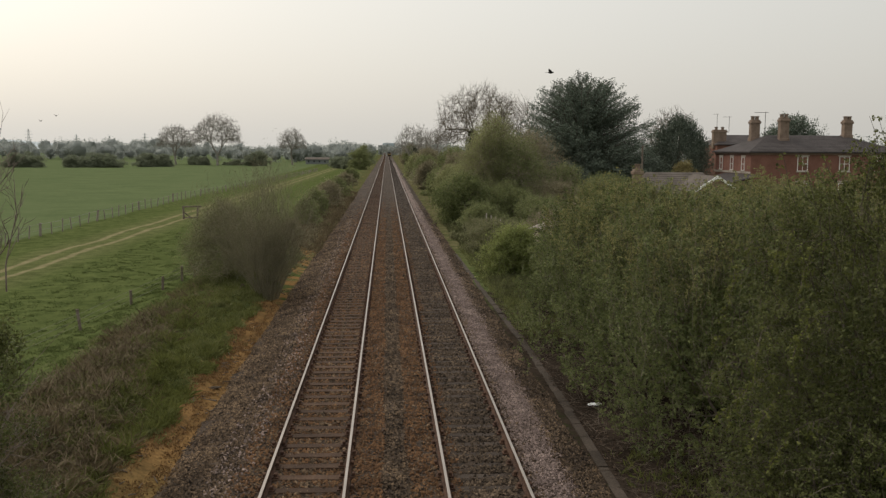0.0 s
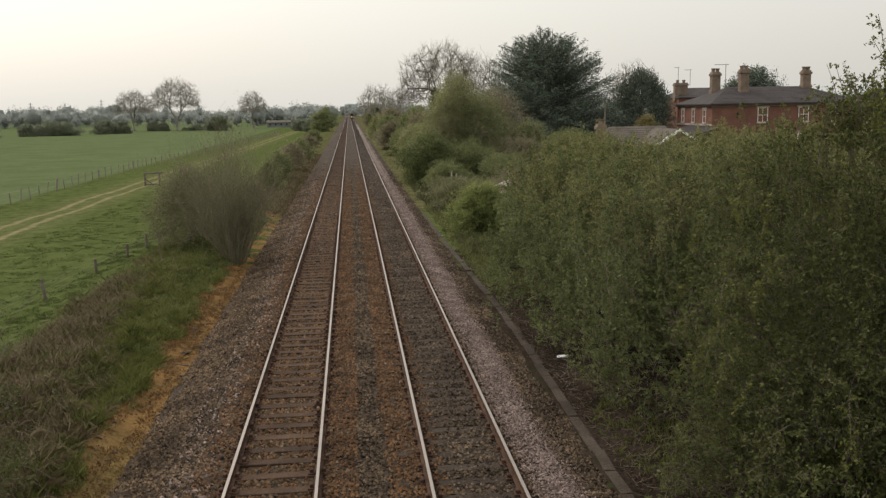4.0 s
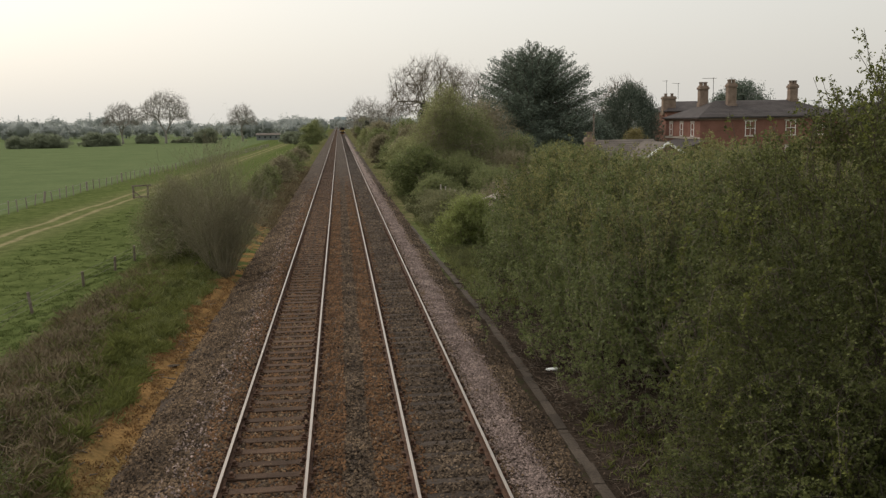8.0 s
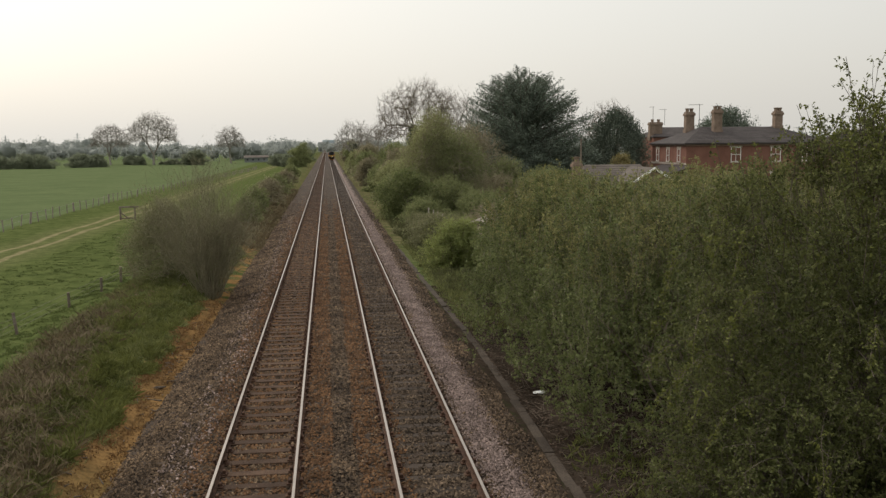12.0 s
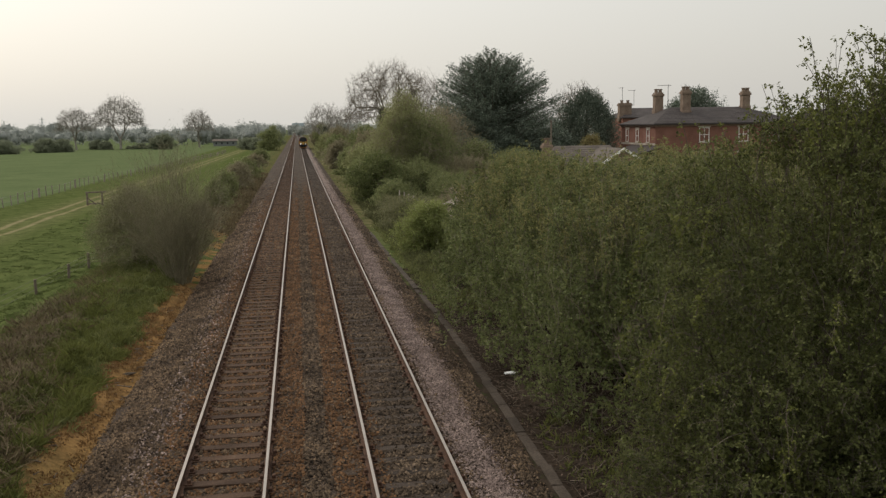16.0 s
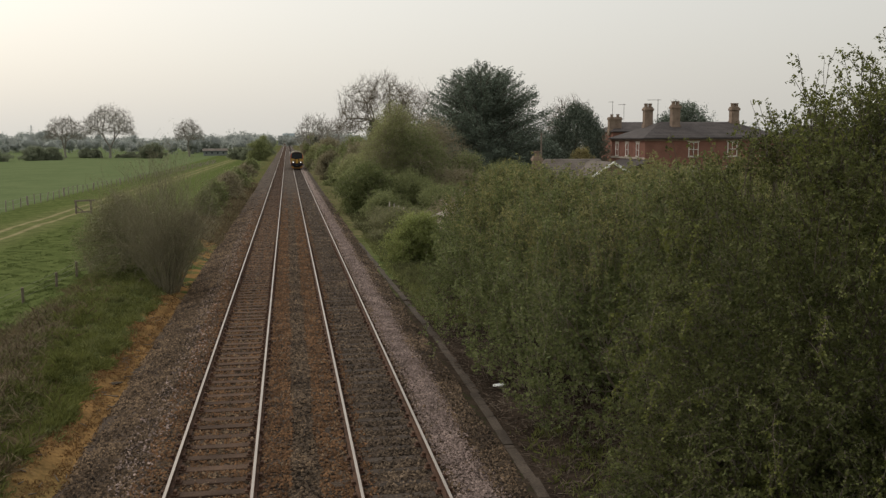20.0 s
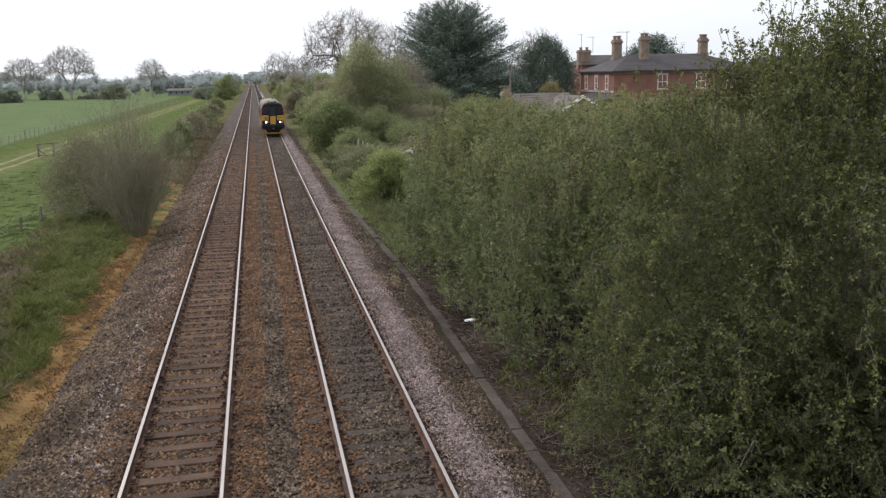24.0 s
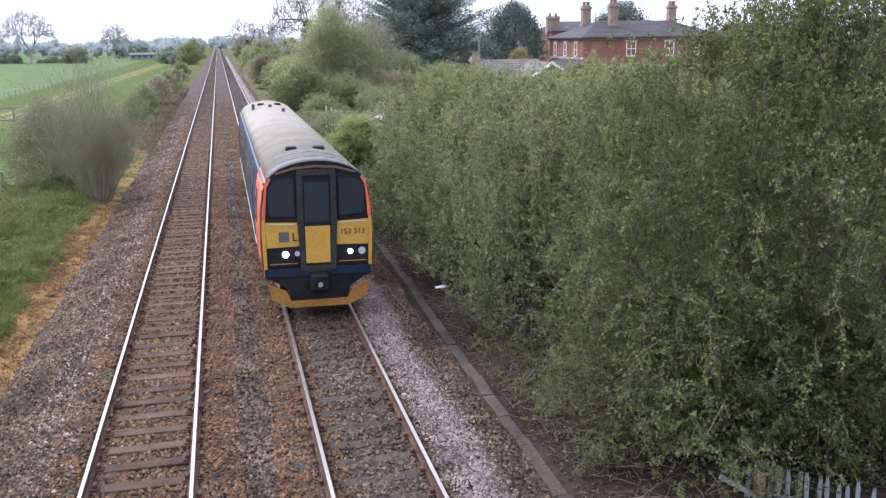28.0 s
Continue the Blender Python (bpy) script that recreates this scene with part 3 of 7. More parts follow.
def leaves(g, at, size, along=None, flat=0.0, slim=0.55, full=False):
    """Small pointed leaves, tilted off the stem, at the places given. along: their main directions; flat: how level they lie; full: oval instead of a sliver."""
    n = len(at)
    size = np.broadcast_to(size, n) * g.uniform(0.65, 1.35, n)
    d = unit(g.normal(size=(n, 3)) + (0 if along is None else along * 1.2))
    nrm = unit(g.normal(size=(n, 3)) + np.array([0, 0, 1.0]) * flat * 3)
    side = unit(np.cross(d, nrm))
    up = np.cross(side, d)
    s = size[:, None]
    if full:
        fold = up * s * 0.10
        verts = np.stack([at - d * s * 0.5, at + side * s * slim * 0.5 + fold, at + d * s * 0.5, at - side * s * slim * 0.5 + fold], 1)
        return verts.reshape(-1, 3), np.arange(4 * n).reshape(-1, 4)
    back = at - d * s * 0.42
    b = back + side * s * slim * 0.5 + up * s * 0.1
    c = at + d * s * 0.58
    e = back - side * s * slim * 0.5 + up * s * 0.1
    verts = np.stack([b, c, e], 1).reshape(-1, 3)
    faces = np.arange(3 * n).reshape(-1, 3)
    return verts, faces


def grow(g, base, way, length, radius, levels, kids, spread, wander=0.18, lift=0.12, shrink=0.62, cut=0.25, joints=4):
    """A branching skeleton: segments, and the twig ends with their directions."""
    segs, tips, tipway = [], [], []

    def branch(p, d, size, r, level):
        n = joints if level < levels else 2
        pts = [p]
        rr = [r]
        for i in range(n):
            d = unit(d + g.normal(size=3) * wander + np.array([0, 0, lift]))
            q = pts[-1] + d * size / n
            rr.append(r * (1 - 0.62 * (i + 1) / n))
            segs.append([*pts[-1], *q, rr[-2], rr[-1]])
            pts.append(q)
        if level >= levels:
            tips.append(pts[-1])
            tipway.append(d)
            return
        count = kids[level]
        for k in range(count):
            f = cut + (1 - cut) * (k + g.uniform(0.2, 0.9)) / count
            j = min(int(f * n), n - 1)
            o = pts[j] + (pts[j + 1] - pts[j]) * (f * n - j)
            side = unit(np.cross(d, g.normal(size=3)))
            child = unit(d * (1 - spread[level]) + side * spread[level])
            branch(o, child, size * shrink * g.uniform(0.7, 1.25), max(rr[j] * 0.62, 0.004), level + 1)

    branch(np.array(base, float), unit(np.array(way, float)), length, radius, 0)
    return np.array(segs), np.array(tips), np.array(tipway)


def crown(g, origin, targets, tip_r, reach=0.42, power=0.46, jitter=0.06):
    """Branches that fork from one origin until each reaches its own target: a crown that fills its outline."""
    segs = []
    size = np.linalg.norm(targets.max(0) - targets.min(0))

    def split(p, t, r):
        n = len(t)
        if n == 1:
            segs.append([*p, *t[0], r, tip_r * 0.6])
            return
        d = unit(t - p)
        a = int(np.argmin(d @ d.mean(0)))
        b = int(np.argmin(d @ d[a]))
        near = (d @ d[a]) >= (d @ d[b])
        if near.all() or not near.any():
            near = np.arange(n) < n // 2
        for group in (t[near], t[~near]):
            c = group.mean(0)
            k = reach * g.uniform(0.75, 1.25) if len(group) > 1 else 0.6
            q = p + (c - p) * k + g.normal(size=3) * jitter * np.linalg.norm(c - p)
            r2 = tip_r * len(group) ** power
            segs.append([*p, *q, min(r, r2 * 1.15), r2])
            split(q, group, r2)

    split(np.asarray(origin, float), targets, tip_r * len(targets) ** power)
    return np.array(segs)


def fuzz(g, targets, centre, n, length, r):
    """Fine twigs round the ends of a crown."""
    o = np.repeat(targets, n, 0)
    d = unit(unit(o - centre) + g.normal(size=o.shape) * 0.7)
    q = o + d * length * g.uniform(0.4, 1.2, (len(o), 1))
    return np.concatenate([o, q, np.full((len(o), 1), r), np.full((len(o), 1), r * 0.6)], 1)


def ground_z(x, y):
    """Height of the land: a low bank to the left, nearly level ground to the right."""
    x, y = np.asarray(x, float), np.asarray(y, float)
    left = np.interp(x, [-60, -13.5, -11.0, -9.4, -7.5, -5.6, -4.9, -4.4, -3.6], [-1.3, -1.28, -0.98, -0.48, -0.26, -0.40, -0.52, -0.62, -0.75])
    right = np.interp(x, [3.6, 4.0, 5.2, 9, 20, 60], [-0.55, -0.40, -0.40, -0.35, -0.05, 0.0])
    z = np.where(x < 0, left, right)
    z = np.where(np.abs(x) < 3.6, -0.75, z)
    rough = np.sin(x * 1.7 + np.sin(y * 0.9)) * np.sin(y * 1.3 + x * 0.4) * 0.05 + np.sin(x * 0.6) * np.sin(y * 0.35) * 0.06
    return z + np.where((np.abs(x) > 5.5), rough, 0) + np.where((x < -5.3) & (x > -11.5) & (y < 65), 0.16 * np.sin(x * 2.1 + y * 0.7) * np.sin(y * 1.15 - x * 0.8) + 0.06 * np.sin(x * 4.3 - y * 1.9) * np.sin(y * 2.9 + x), 0)


# ---- the land ----
def build_ground():
    xs = np.unique(np.concatenate([np.linspace(-4500, -150, 30), np.linspace(-150, -32, 40), np.linspace(-32, -14, 46), np.linspace(-14, 16, 91), np.linspace(16, 70, 40), np.linspace(70, 4500, 30)]))
    ys = np.unique(np.concatenate([np.linspace(-400, -5, 14), np.linspace(-5, 70, 170), np.linspace(70, 200, 60), np.linspace(200, 600, 60), np.linspace(600, 4800, 25)]))
    gx, gy = np.meshgrid(xs, ys)
    gz = ground_z(gx, gy)
    verts = np.stack([gx, gy, gz], -1).reshape(-1, 3)
    w = len(xs)
    i = (np.arange(len(ys) - 1)[:, None] * w + np.arange(w - 1)[None]).reshape(-1)
    faces = np.stack([i, i + 1, i + 1 + w, i + w], 1)
    me = raw_mesh("ground", verts, faces, M["ground"])
    me.polygons.foreach_set("use_smooth", [True] * len(me.polygons))
    tagged(put("ground", me), "green verge, pasture and crop fields with scorched orange strip", "ground", kind="structure")


def build_hill():
    g = rnd(5)
    n = 60
    xs = np.linspace(-2400, -930, n)
    u = (xs + 2400) / 1470
    top = 46 * np.clip(np.sin(np.clip(u, 0, 1) * np.pi * 0.92 + 0.25), 0, 1) ** 0.7 + np.cumsum(g.normal(size=n)) * 0.5
    top = np.clip(top * np.clip((1 - u) * 6, 0, 1), 0, 90)
    a = np.stack([xs, np.full(n, 3000.0), np.full(n, -3.0)], 1)
    b = np.stack([xs, np.full(n, 3300.0), top], 1)
    c = np.stack([xs, np.full(n, 3900.0), np.full(n, -3.0)], 1)
    verts = np.concatenate([a, b, c])
    i = np.arange(n - 1)
    faces = np.concatenate([np.stack([i, i + 1, i + 1 + n, i + n], 1), np.stack([i + n, i + 1 + n, i + 1 + 2 * n, i + 2 * n], 1)])
    tagged(put("far_hill", raw_mesh("far_hill", verts, faces, M["hill"])), "low hill on the skyline, coloured blue-grey for haze", "hill", kind="structure")


TRACKS = (-1.705, 1.705)
GAUGE = 0.7525


def bed_z(x):
    return np.interp(x, [-4.8, -4.4, -4.1, -3.4, -3.05, -2.62, -2.50, -2.36, -1.05, -0.9, -0.78, 0.78, 0.9, 1.05, 2.36, 2.50, 2.62, 3.2, 3.5, 3.9, 4.2], [-0.60, -0.49, -0.42, -0.25, -0.145, -0.145, -0.19, -0.20, -0.20, -0.19, -0.145, -0.16, -0.20, -0.205, -0.205, -0.20, -0.165, -0.18, -0.26, -0.36, -0.42])


def build_ballast():
    g = rnd(11)
    xs = np.linspace(-4.8, 4.2, 73)
    ys = np.concatenate([np.arange(-12, 8, 1.0), np.arange(8, 60, 0.26), np.arange(60, 200, 1.0), np.arange(200, 1501, 25.0)])
    gx, gy = np.meshgrid(xs, ys)
    gz = bed_z(gx) + g.normal(size=gx.shape) * 0.014 * (gy < 200)
    edge = (gx > 3.7) | (gx < -4.3)
    gx = gx + np.where(edge, (np.sin(gy * 1.1) + np.sin(gy * 2.7 + 1)) * np.where((gx < 0) & (gy < 38), 0.09, 0.02), 0)
    verts = np.stack([gx, gy, gz], -1).reshape(-1, 3)
    w = len(xs)
    i = (np.arange(len(ys) - 1)[:, None] * w + np.arange(w - 1)[None]).reshape(-1)
    faces = np.stack([i, i + 1, i + 1 + w, i + w], 1)
    tagged(put("ballast_bed", raw_mesh("ballast_bed", verts, faces, M["ballast"])), "brown-grey stone ballast bed under two railway tracks", "ballast", kind="structure")


def build_stones():
    """Loose ballast stones where the bed lies nearest."""
    g = rnd(12)
    n = 165000
    y = 11.0 + 150.0 * (1 - (1 - g.random(n)) ** (1 / 5.2))
    x = np.where(g.random(n) < 0.13, g.uniform(2.58, 3.55, n), g.uniform(-4.75, 4.15, n) + 0.07 * np.sin(y * 1.1))
    cell = np.abs(((y + 0.325) % 0.65) - 0.325)
    on_left = (np.abs(x - TRACKS[0]) < 1.25) & (cell < 0.14)
    on_right = (np.abs(x - TRACKS[1]) < 1.25) & (cell < 0.13)
    inner_l, inner_r = np.abs(x - TRACKS[0]) < 0.74, np.abs(x - TRACKS[1]) < 0.74
    keep = ~(on_left & (g.random(n) < np.where(inner_l, 0.94, 0.35))) & ~(on_right & (g.random(n) < np.where(inner_r, 0.80, 0.5)))
    rail = np.min(np.abs(x[:, None] - np.array([t + s * GAUGE for t in TRACKS for s in (-1, 1)])[None]), 1)
    keep &= rail > 0.10
    x, y = x[keep], y[keep]
    rail = rail[keep]
    n = len(x)
    s = g.uniform(0.014, 0.036, n) * (1 + np.minimum(y, 70) / 80) * np.where(np.abs(x - 3.04) < 0.5, 0.78, 1.0)
    z = bed_z(x) + s * 0.35 + g.uniform(0, 0.02, n)
    base = np.array([[1, 0, -0.35], [-1, 0, -0.35], [0, 1, -0.35], [0, -1, -0.35], [0, 0, 1]], float)
    v = base[None] * g.uniform(0.6, 1.35, (n, 5, 1)) + g.normal(size=(n, 5, 3)) * 0.2
    ang = g.uniform(0, 6.283, n)
    ca, sa = np.cos(ang)[:, None], np.sin(ang)[:, None]
    v = np.stack([v[..., 0] * ca - v[..., 1] * sa, v[..., 0] * sa + v[..., 1] * ca, v[..., 2] * 0.75 + v[..., 0] * g.normal(size=(n, 1)) * 0.25], -1)
    v = v * s[:, None, None] + np.stack([x, y, z], 1)[:, None]
    tri = np.array([[0, 2, 4], [2, 1, 4], [1, 3, 4], [3, 0, 4]])
    pale = (np.abs(x - 3.04 - 0.06 * np.sin(y * 0.6)) < 0.40 + 0.13 * g.normal(size=n)) & (x > 2.56)
    pale |= (np.abs(x + 3.2 + 0.1 * np.sin(y * 0.4)) < 0.45) & (g.random(n) < 0.17)
    rusty = ~pale & (((rail < 0.7) & (g.random(n) < 0.6)) | ((np.abs(np.abs(x) - 0.6) < 0.33 + 0.08 * np.sin(y * 0.7)) & (g.random(n) < 0.55))) & (x < 1.3)
    oily = ~pale & ~rusty & (((x > 0.95) & (x < 2.5)) | ((np.abs(x) < 0.3) & (g.random(n) < 0.6)) | ((x > 3.5) & (g.random(n) < 0.65)))
    for name, mask, mat, label in (("oily_ballast_stones", oily, "dark_stone", "dark oily ballast stones along one track"), ("ballast_stones", ~pale & ~rusty & ~oily, "stone", "loose brown-grey ballast stones"), ("pale_ballast_stones", pale, "pink_stone", "fresh pale pinkish ballast stones along the shoulders"), ("rusty_ballast_stones", rusty, "rust_stone", "rust-stained ballast stones beside the rails")):
        vv = v[mask]
        k = len(vv)
        faces = (np.arange(k) * 5)[:, None, None] + tri[None]
        tagged(put(name, raw_mesh(name, vv.reshape(-1, 3), faces.reshape(-1, 3), M[mat])), label, "ballast stones", kind="stuff")
    # the pale band goes on further off as a thin spread of stone
    ys = np.concatenate([np.arange(52, 76, 0.6), np.arange(76, 420, 4.0)])
    wob = 0.06 * np.sin(ys * 0.9) + 0.05 * np.sin(ys * 2.3)
    left = np.stack([2.66 + wob, ys, bed_z(2.66 + wob) + 0.012], 1)
    mid = np.stack([3.05 + wob, ys, bed_z(3.05 + wob) + 0.02], 1)
    right = np.stack([3.46 - wob, ys, bed_z(3.46 - wob) + 0.008], 1)
    k = len(ys)
    i = np.arange(k - 1)
    faces = np.concatenate([np.stack([i, i + k, i + k + 1, i + 1], 1), np.stack([i + k, i + 2 * k, i + 2 * k + 1, i + k + 1], 1)])
    tagged(put("pale_ballast_shoulder", raw_mesh("pale_ballast_shoulder", np.concatenate([left, mid, right]), faces, M["pink_stone"])), "strip of fresh pale ballast beside the rail", "ballast", kind="structure")


def rail_profile():
    half = [(0.07, -0.16), (0.07, -0.148), (0.012, -0.13), (0.009, -0.05), (0.034, -0.04), (0.036, -0.008), (0.030, 0.0)]
    return half + [(-x, z) for x, z in half[::-1]]


def build_tracks():
    for k, cx in enumerate(TRACKS):
        dark = k == 1
        track = root("railway_track", cx, 0, 0, "straight track on dark half-buried sleepers" if dark else "straight track with bright steel rails on brown sleepers", "railway track", "pair of tracks", "structure")
        for s in (-1, 1):
            bm = bmesh.new()
            solid(bm, [(x + s * GAUGE, z) for x, z in rail_profile()], 1, -12.0, 1500.0)
            rail = part("rail", bm, M["rust"], track, "rusty-sided steel rail")
            bm = boxed(s * GAUGE - 0.027, s * GAUGE + 0.027, -12.0, 1500.0, -0.004, 0.003, bevel=0.002)
            part("running_surface", bm, M["steel"], rail, "bright polished rail head")
        me = bpy.data.meshes.new("sleeper")
        bm = boxed(-1.25, 1.25, -0.125, 0.125, -0.30, 0.0, bevel=0.012)
        bm.to_mesh(me)
        bm.free()
        me.materials.append(M["sleeper_dark" if dark else "sleeper"])
        cme = bpy.data.meshes.new("rail_chair")
        bm = bmesh.new()
        box(bm, -0.17, 0.17, -0.09, 0.09, -0.012, 0.022, 0.006)
        box(bm, -0.14, -0.075, -0.055, 0.055, 0.0, 0.085, 0.012)
        box(bm, 0.075, 0.14, -0.055, 0.055, 0.0, 0.085, 0.012)
        bm.to_mesh(cme)
        bm.free()
        cme.materials.append(M["rust"])
        g = rnd(20 + k)
        top = -0.185 if dark else -0.160
        rest = []
        for i in range(2300):
            y = 0.65 * i - 6.5
            if y > 1490:
                break
            if 8 <= y <= 203:
                ob = put("sleeper", me, track, m=pose(g.normal() * 0.015, y + g.normal() * 0.012, top + g.normal() * 0.004 - (0.012 * g.random() if dark else 0), 0, g.normal() * 0.2, g.normal() * 0.5))
                if y < 56:
                    for s in (-1, 1):
                        put("rail_chair", cme, ob, m=pose(s * GAUGE, 0, 0.006 if not dark else 0.014))
            else:
                rest.append(y)
        v = np.array([[x, yy, z] for x in (-1.25, 1.25) for yy in (-0.125, 0.125) for z in (-0.3, 0.0)])
        f = np.array([[0, 1, 3, 2], [4, 6, 7, 5], [0, 4, 5, 1], [2, 3, 7, 6], [1, 5, 7, 3], [0, 2, 6, 4]])
        rest = np.array(rest)
        verts = v[None] + np.stack([rest * 0, rest, rest * 0 + top], 1)[:, None]
        faces = (np.arange(len(rest)) * 8)[:, None, None] + f[None]
        tagged(put("sleeper_row", raw_mesh("sleeper_row", verts.reshape(-1, 3), faces.reshape(-1, 4), M["sleeper_dark" if dark else "sleeper"]), track), kind="stuff")


def build_trough():
    trough = root("cable_trough", 0, 0, 0, "line of weathered concrete trough lids beside the ballast", "cable trough", kind="structure")
    me = bpy.data.meshes.new("trough_lid")
    bm = boxed(-0.11, 0.11, -0.497, 0.497, -0.12, 0.0, bevel=0.008)
    bm.to_mesh(me)
    bm.free()
    me.materials.append(M["concrete"])
    g = rnd(31)
    y = 9.0
    while y < 58:
        x, x2 = np.interp([y, y + 1], [9, 14.8, 20.7, 26, 30, 42, 58], [4.24, 4.31, 4.40, 4.50, 4.52, 4.33, 4.15])
        put("trough_lid", me, trough, m=pose(x + g.normal() * 0.012, y, -0.378 + g.normal() * 0.010, g.normal() * 0.5, g.normal() * 2.0, -math.degrees(math.atan2(x2 - x, 1)) + g.normal() * 1.0))
        y += 1.0


# ---- trees and shrubs ----
def shell(g, n, rx, ry, h, low=0.04, deep=0.0, seed=0):
    """Places on and under the skin of an uneven dome, with their outward directions."""
    u = g.uniform(low, 1.0, n) ** 0.8
    a = g.uniform(0, 2 * np.pi, n)
    lift = np.sin(u * np.pi / 2)
    flare = np.sqrt(np.clip(1 - (np.clip(u - 0.25, 0, 1) / 0.75) ** 2.2, 0, 1)) * np.interp(u, [0, 0.25, 1], [0.96, 1, 1])
    k = 1 + 0.10 * np.sin(a * 3 + seed) + 0.11 * np.sin(a * 5 + u * 7 + seed * 2) + 0.09 * np.sin(a * 8 - u * 11 + seed) + 0.07 * np.sin(a * 14 + u * 19 + seed * 3)
    r = k * (1 - deep * g.random(n) ** 1.6)
    p = np.stack([np.cos(a) * rx * flare * r, np.sin(a) * ry * flare * r, h * u * (0.93 + 0.07 * k) * (1 - 0.35 * deep * g.random(n))], 1)
    d = unit(np.stack([np.cos(a) * flare, np.sin(a) * flare, 0.35 + lift * 0.9], 1))
    return p, d


def shrub(name, x, y, rx, ry, h, seed, mat, shoots, per, leaf, label, twig=0.5, category="shrub", core=2500, low=0.04, stem_mat="twig", group="", deep=0.4, z=None, tops=0, tip_mat="hedge_tip", droop=0.25, lobe=0.0, tall=1.0):
    g = rnd(seed)
    z = float(ground_z(x, y)) - 0.05 if z is None else z
    plant = root(name, x, y, z, label, category, group)
    segs = []
    for i in range(12):
        a = g.uniform(0, 6.283)
        s, _, _ = grow(g, (0.35 * rx * math.cos(a) * g.random(), 0.35 * ry * math.sin(a) * g.random(), 0), (math.cos(a) * 0.5 * rx / h, math.sin(a) * 0.5 * ry / h, 1), h * g.uniform(0.4, 0.6), 0.012 + 0.005 * h, 2, (5, 4), (0.5, 0.55), shrink=0.45, cut=0.25)
        segs.append(s)
    v, f = tubes(np.concatenate(segs), 4)
    tagged(put("woody_frame", raw_mesh("woody_frame", v, f, M[stem_mat]), plant), kind="stuff")
    each = 34 if not lobe else 30
    p, d = shell(g, shoots // each + 1, rx, ry, h, low, deep if not lobe else 0.16, seed)
    wide = (0.12 + 0.05 * (rx + h)) * g.uniform(0.6, 1.4, (len(p), 1))
    off = g.normal(size=(len(p) * each, 3)) * np.repeat(wide, each, 0) * np.array([1, 1, 0.55])
    d = np.repeat(d, each, 0)
    if lobe:
        # rounded boughs: leaves on the outer skin of each
        way = unit(g.normal(size=off.shape) + d * 0.9 + np.array([0, 0, 0.35]))
        flat = np.repeat(g.uniform(0.45, 1.0, (len(p), 1)), each, 0)
        off = way * lobe * np.repeat(g.uniform(0.55, 1.35, (len(p), 1)), each, 0) * g.uniform(0.72, 1.06, (len(way), 1)) * np.concatenate([np.ones((len(way), 2)), flat], 1)
        d = unit(d * 0.4 + way)
    off[:, 2] -= droop * np.abs((off * d).sum(1)) * (2 if not lobe else 0.8)
    p = (np.repeat(p, each, 0) + off)[:shoots]
    p[:, 2] = np.maximum(p[:, 2], 0.08)
    d = d[:shoots]
    d = unit(d + g.normal(size=d.shape) * 0.38 + np.array([0, 0, 0.3]) * (0.3 + p[:, 2:3] / h))
    length = twig * g.uniform(0.45, 1.35, shoots)
    base = p - d * length[:, None] * 0.5
    tip = p + d * length[:, None] * 0.5
    v, f = tubes(np.concatenate([base, tip, np.full((shoots, 1), 0.006), np.full((shoots, 1), 0.003)], 1), 2)
    tagged(put("twig_layer", raw_mesh("twig_layer", v, f, M[stem_mat]), plant), kind="stuff")
    t = g.random((shoots, per)) ** 0.8
    at = base[:, None] + (tip - base)[:, None] * t[..., None] + g.normal(size=(shoots, per, 3)) * leaf * 0.9
    v1, f1 = leaves(g, at.reshape(-1, 3), leaf, np.repeat(d, per, 0), 0.5, 0.62)
    pc, _ = shell(g, int(core * 1.7), rx * 0.74, ry * 0.74, h * 0.82, 0.02, 0.7, seed)
    v2, f2 = leaves(g, pc, leaf * 1.9, None, 0.2, 0.7)
    tagged(put("foliage", raw_mesh("foliage", np.concatenate([v1, v2]), np.concatenate([f1, f2 + len(v1)]), M[mat]), plant), kind="stuff")
    if tops:
        p, d = shell(g, tops, rx, ry, h, 0.5, 0.2, seed)
        d = unit(d * 0.35 + g.normal(size=d.shape) * 0.22 + np.array([0, 0, 1.0]))
        size = g.uniform(0.35, 1.1, (tops, 1)) * (0.8 + 0.6 * p[:, 2:3] / h) * tall
        p = p - d * 0.35
        bend = p + d * size * 0.55
        tip = bend + unit(d + g.normal(size=d.shape) * 0.25) * size * 0.45
        v, f = tubes(np.concatenate([np.concatenate([p, bend, np.full((tops, 1), 0.007), np.full((tops, 1), 0.005)], 1), np.concatenate([bend, tip, np.full((tops, 1), 0.005), np.full((tops, 1), 0.003)], 1)]), 2)
        tagged(put("shoot_layer", raw_mesh("shoot_layer", v, f, M["bark"]), plant), kind="stuff")
        k = 22
        t = g.random((tops, k, 1))
        at = np.where(t < 0.55, p[:, None] + (bend - p)[:, None] * t / 0.55, bend[:, None] + (tip - bend)[:, None] * (t - 0.55) / 0.45) + g.normal(size=(tops, k, 3)) * leaf * 0.5
        v, f = leaves(g, at.reshape(-1, 3), leaf * 0.85, None, 0.2, 0.6)
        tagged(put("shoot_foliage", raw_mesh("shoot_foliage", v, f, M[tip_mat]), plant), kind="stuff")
    return plant


def shoots_of(g, foot, way, long, bend, bits=5, wobble=0.1):
    """Curved shoots: their joints, one array for each step along them."""
    pts, d = [foot], way
    for k in range(bits):
        d = unit(d + np.array([0, 0, bend]) + g.normal(size=d.shape) * wobble)
        pts.append(pts[-1] + d * (long / bits)[:, None])
    return np.stack(pts)


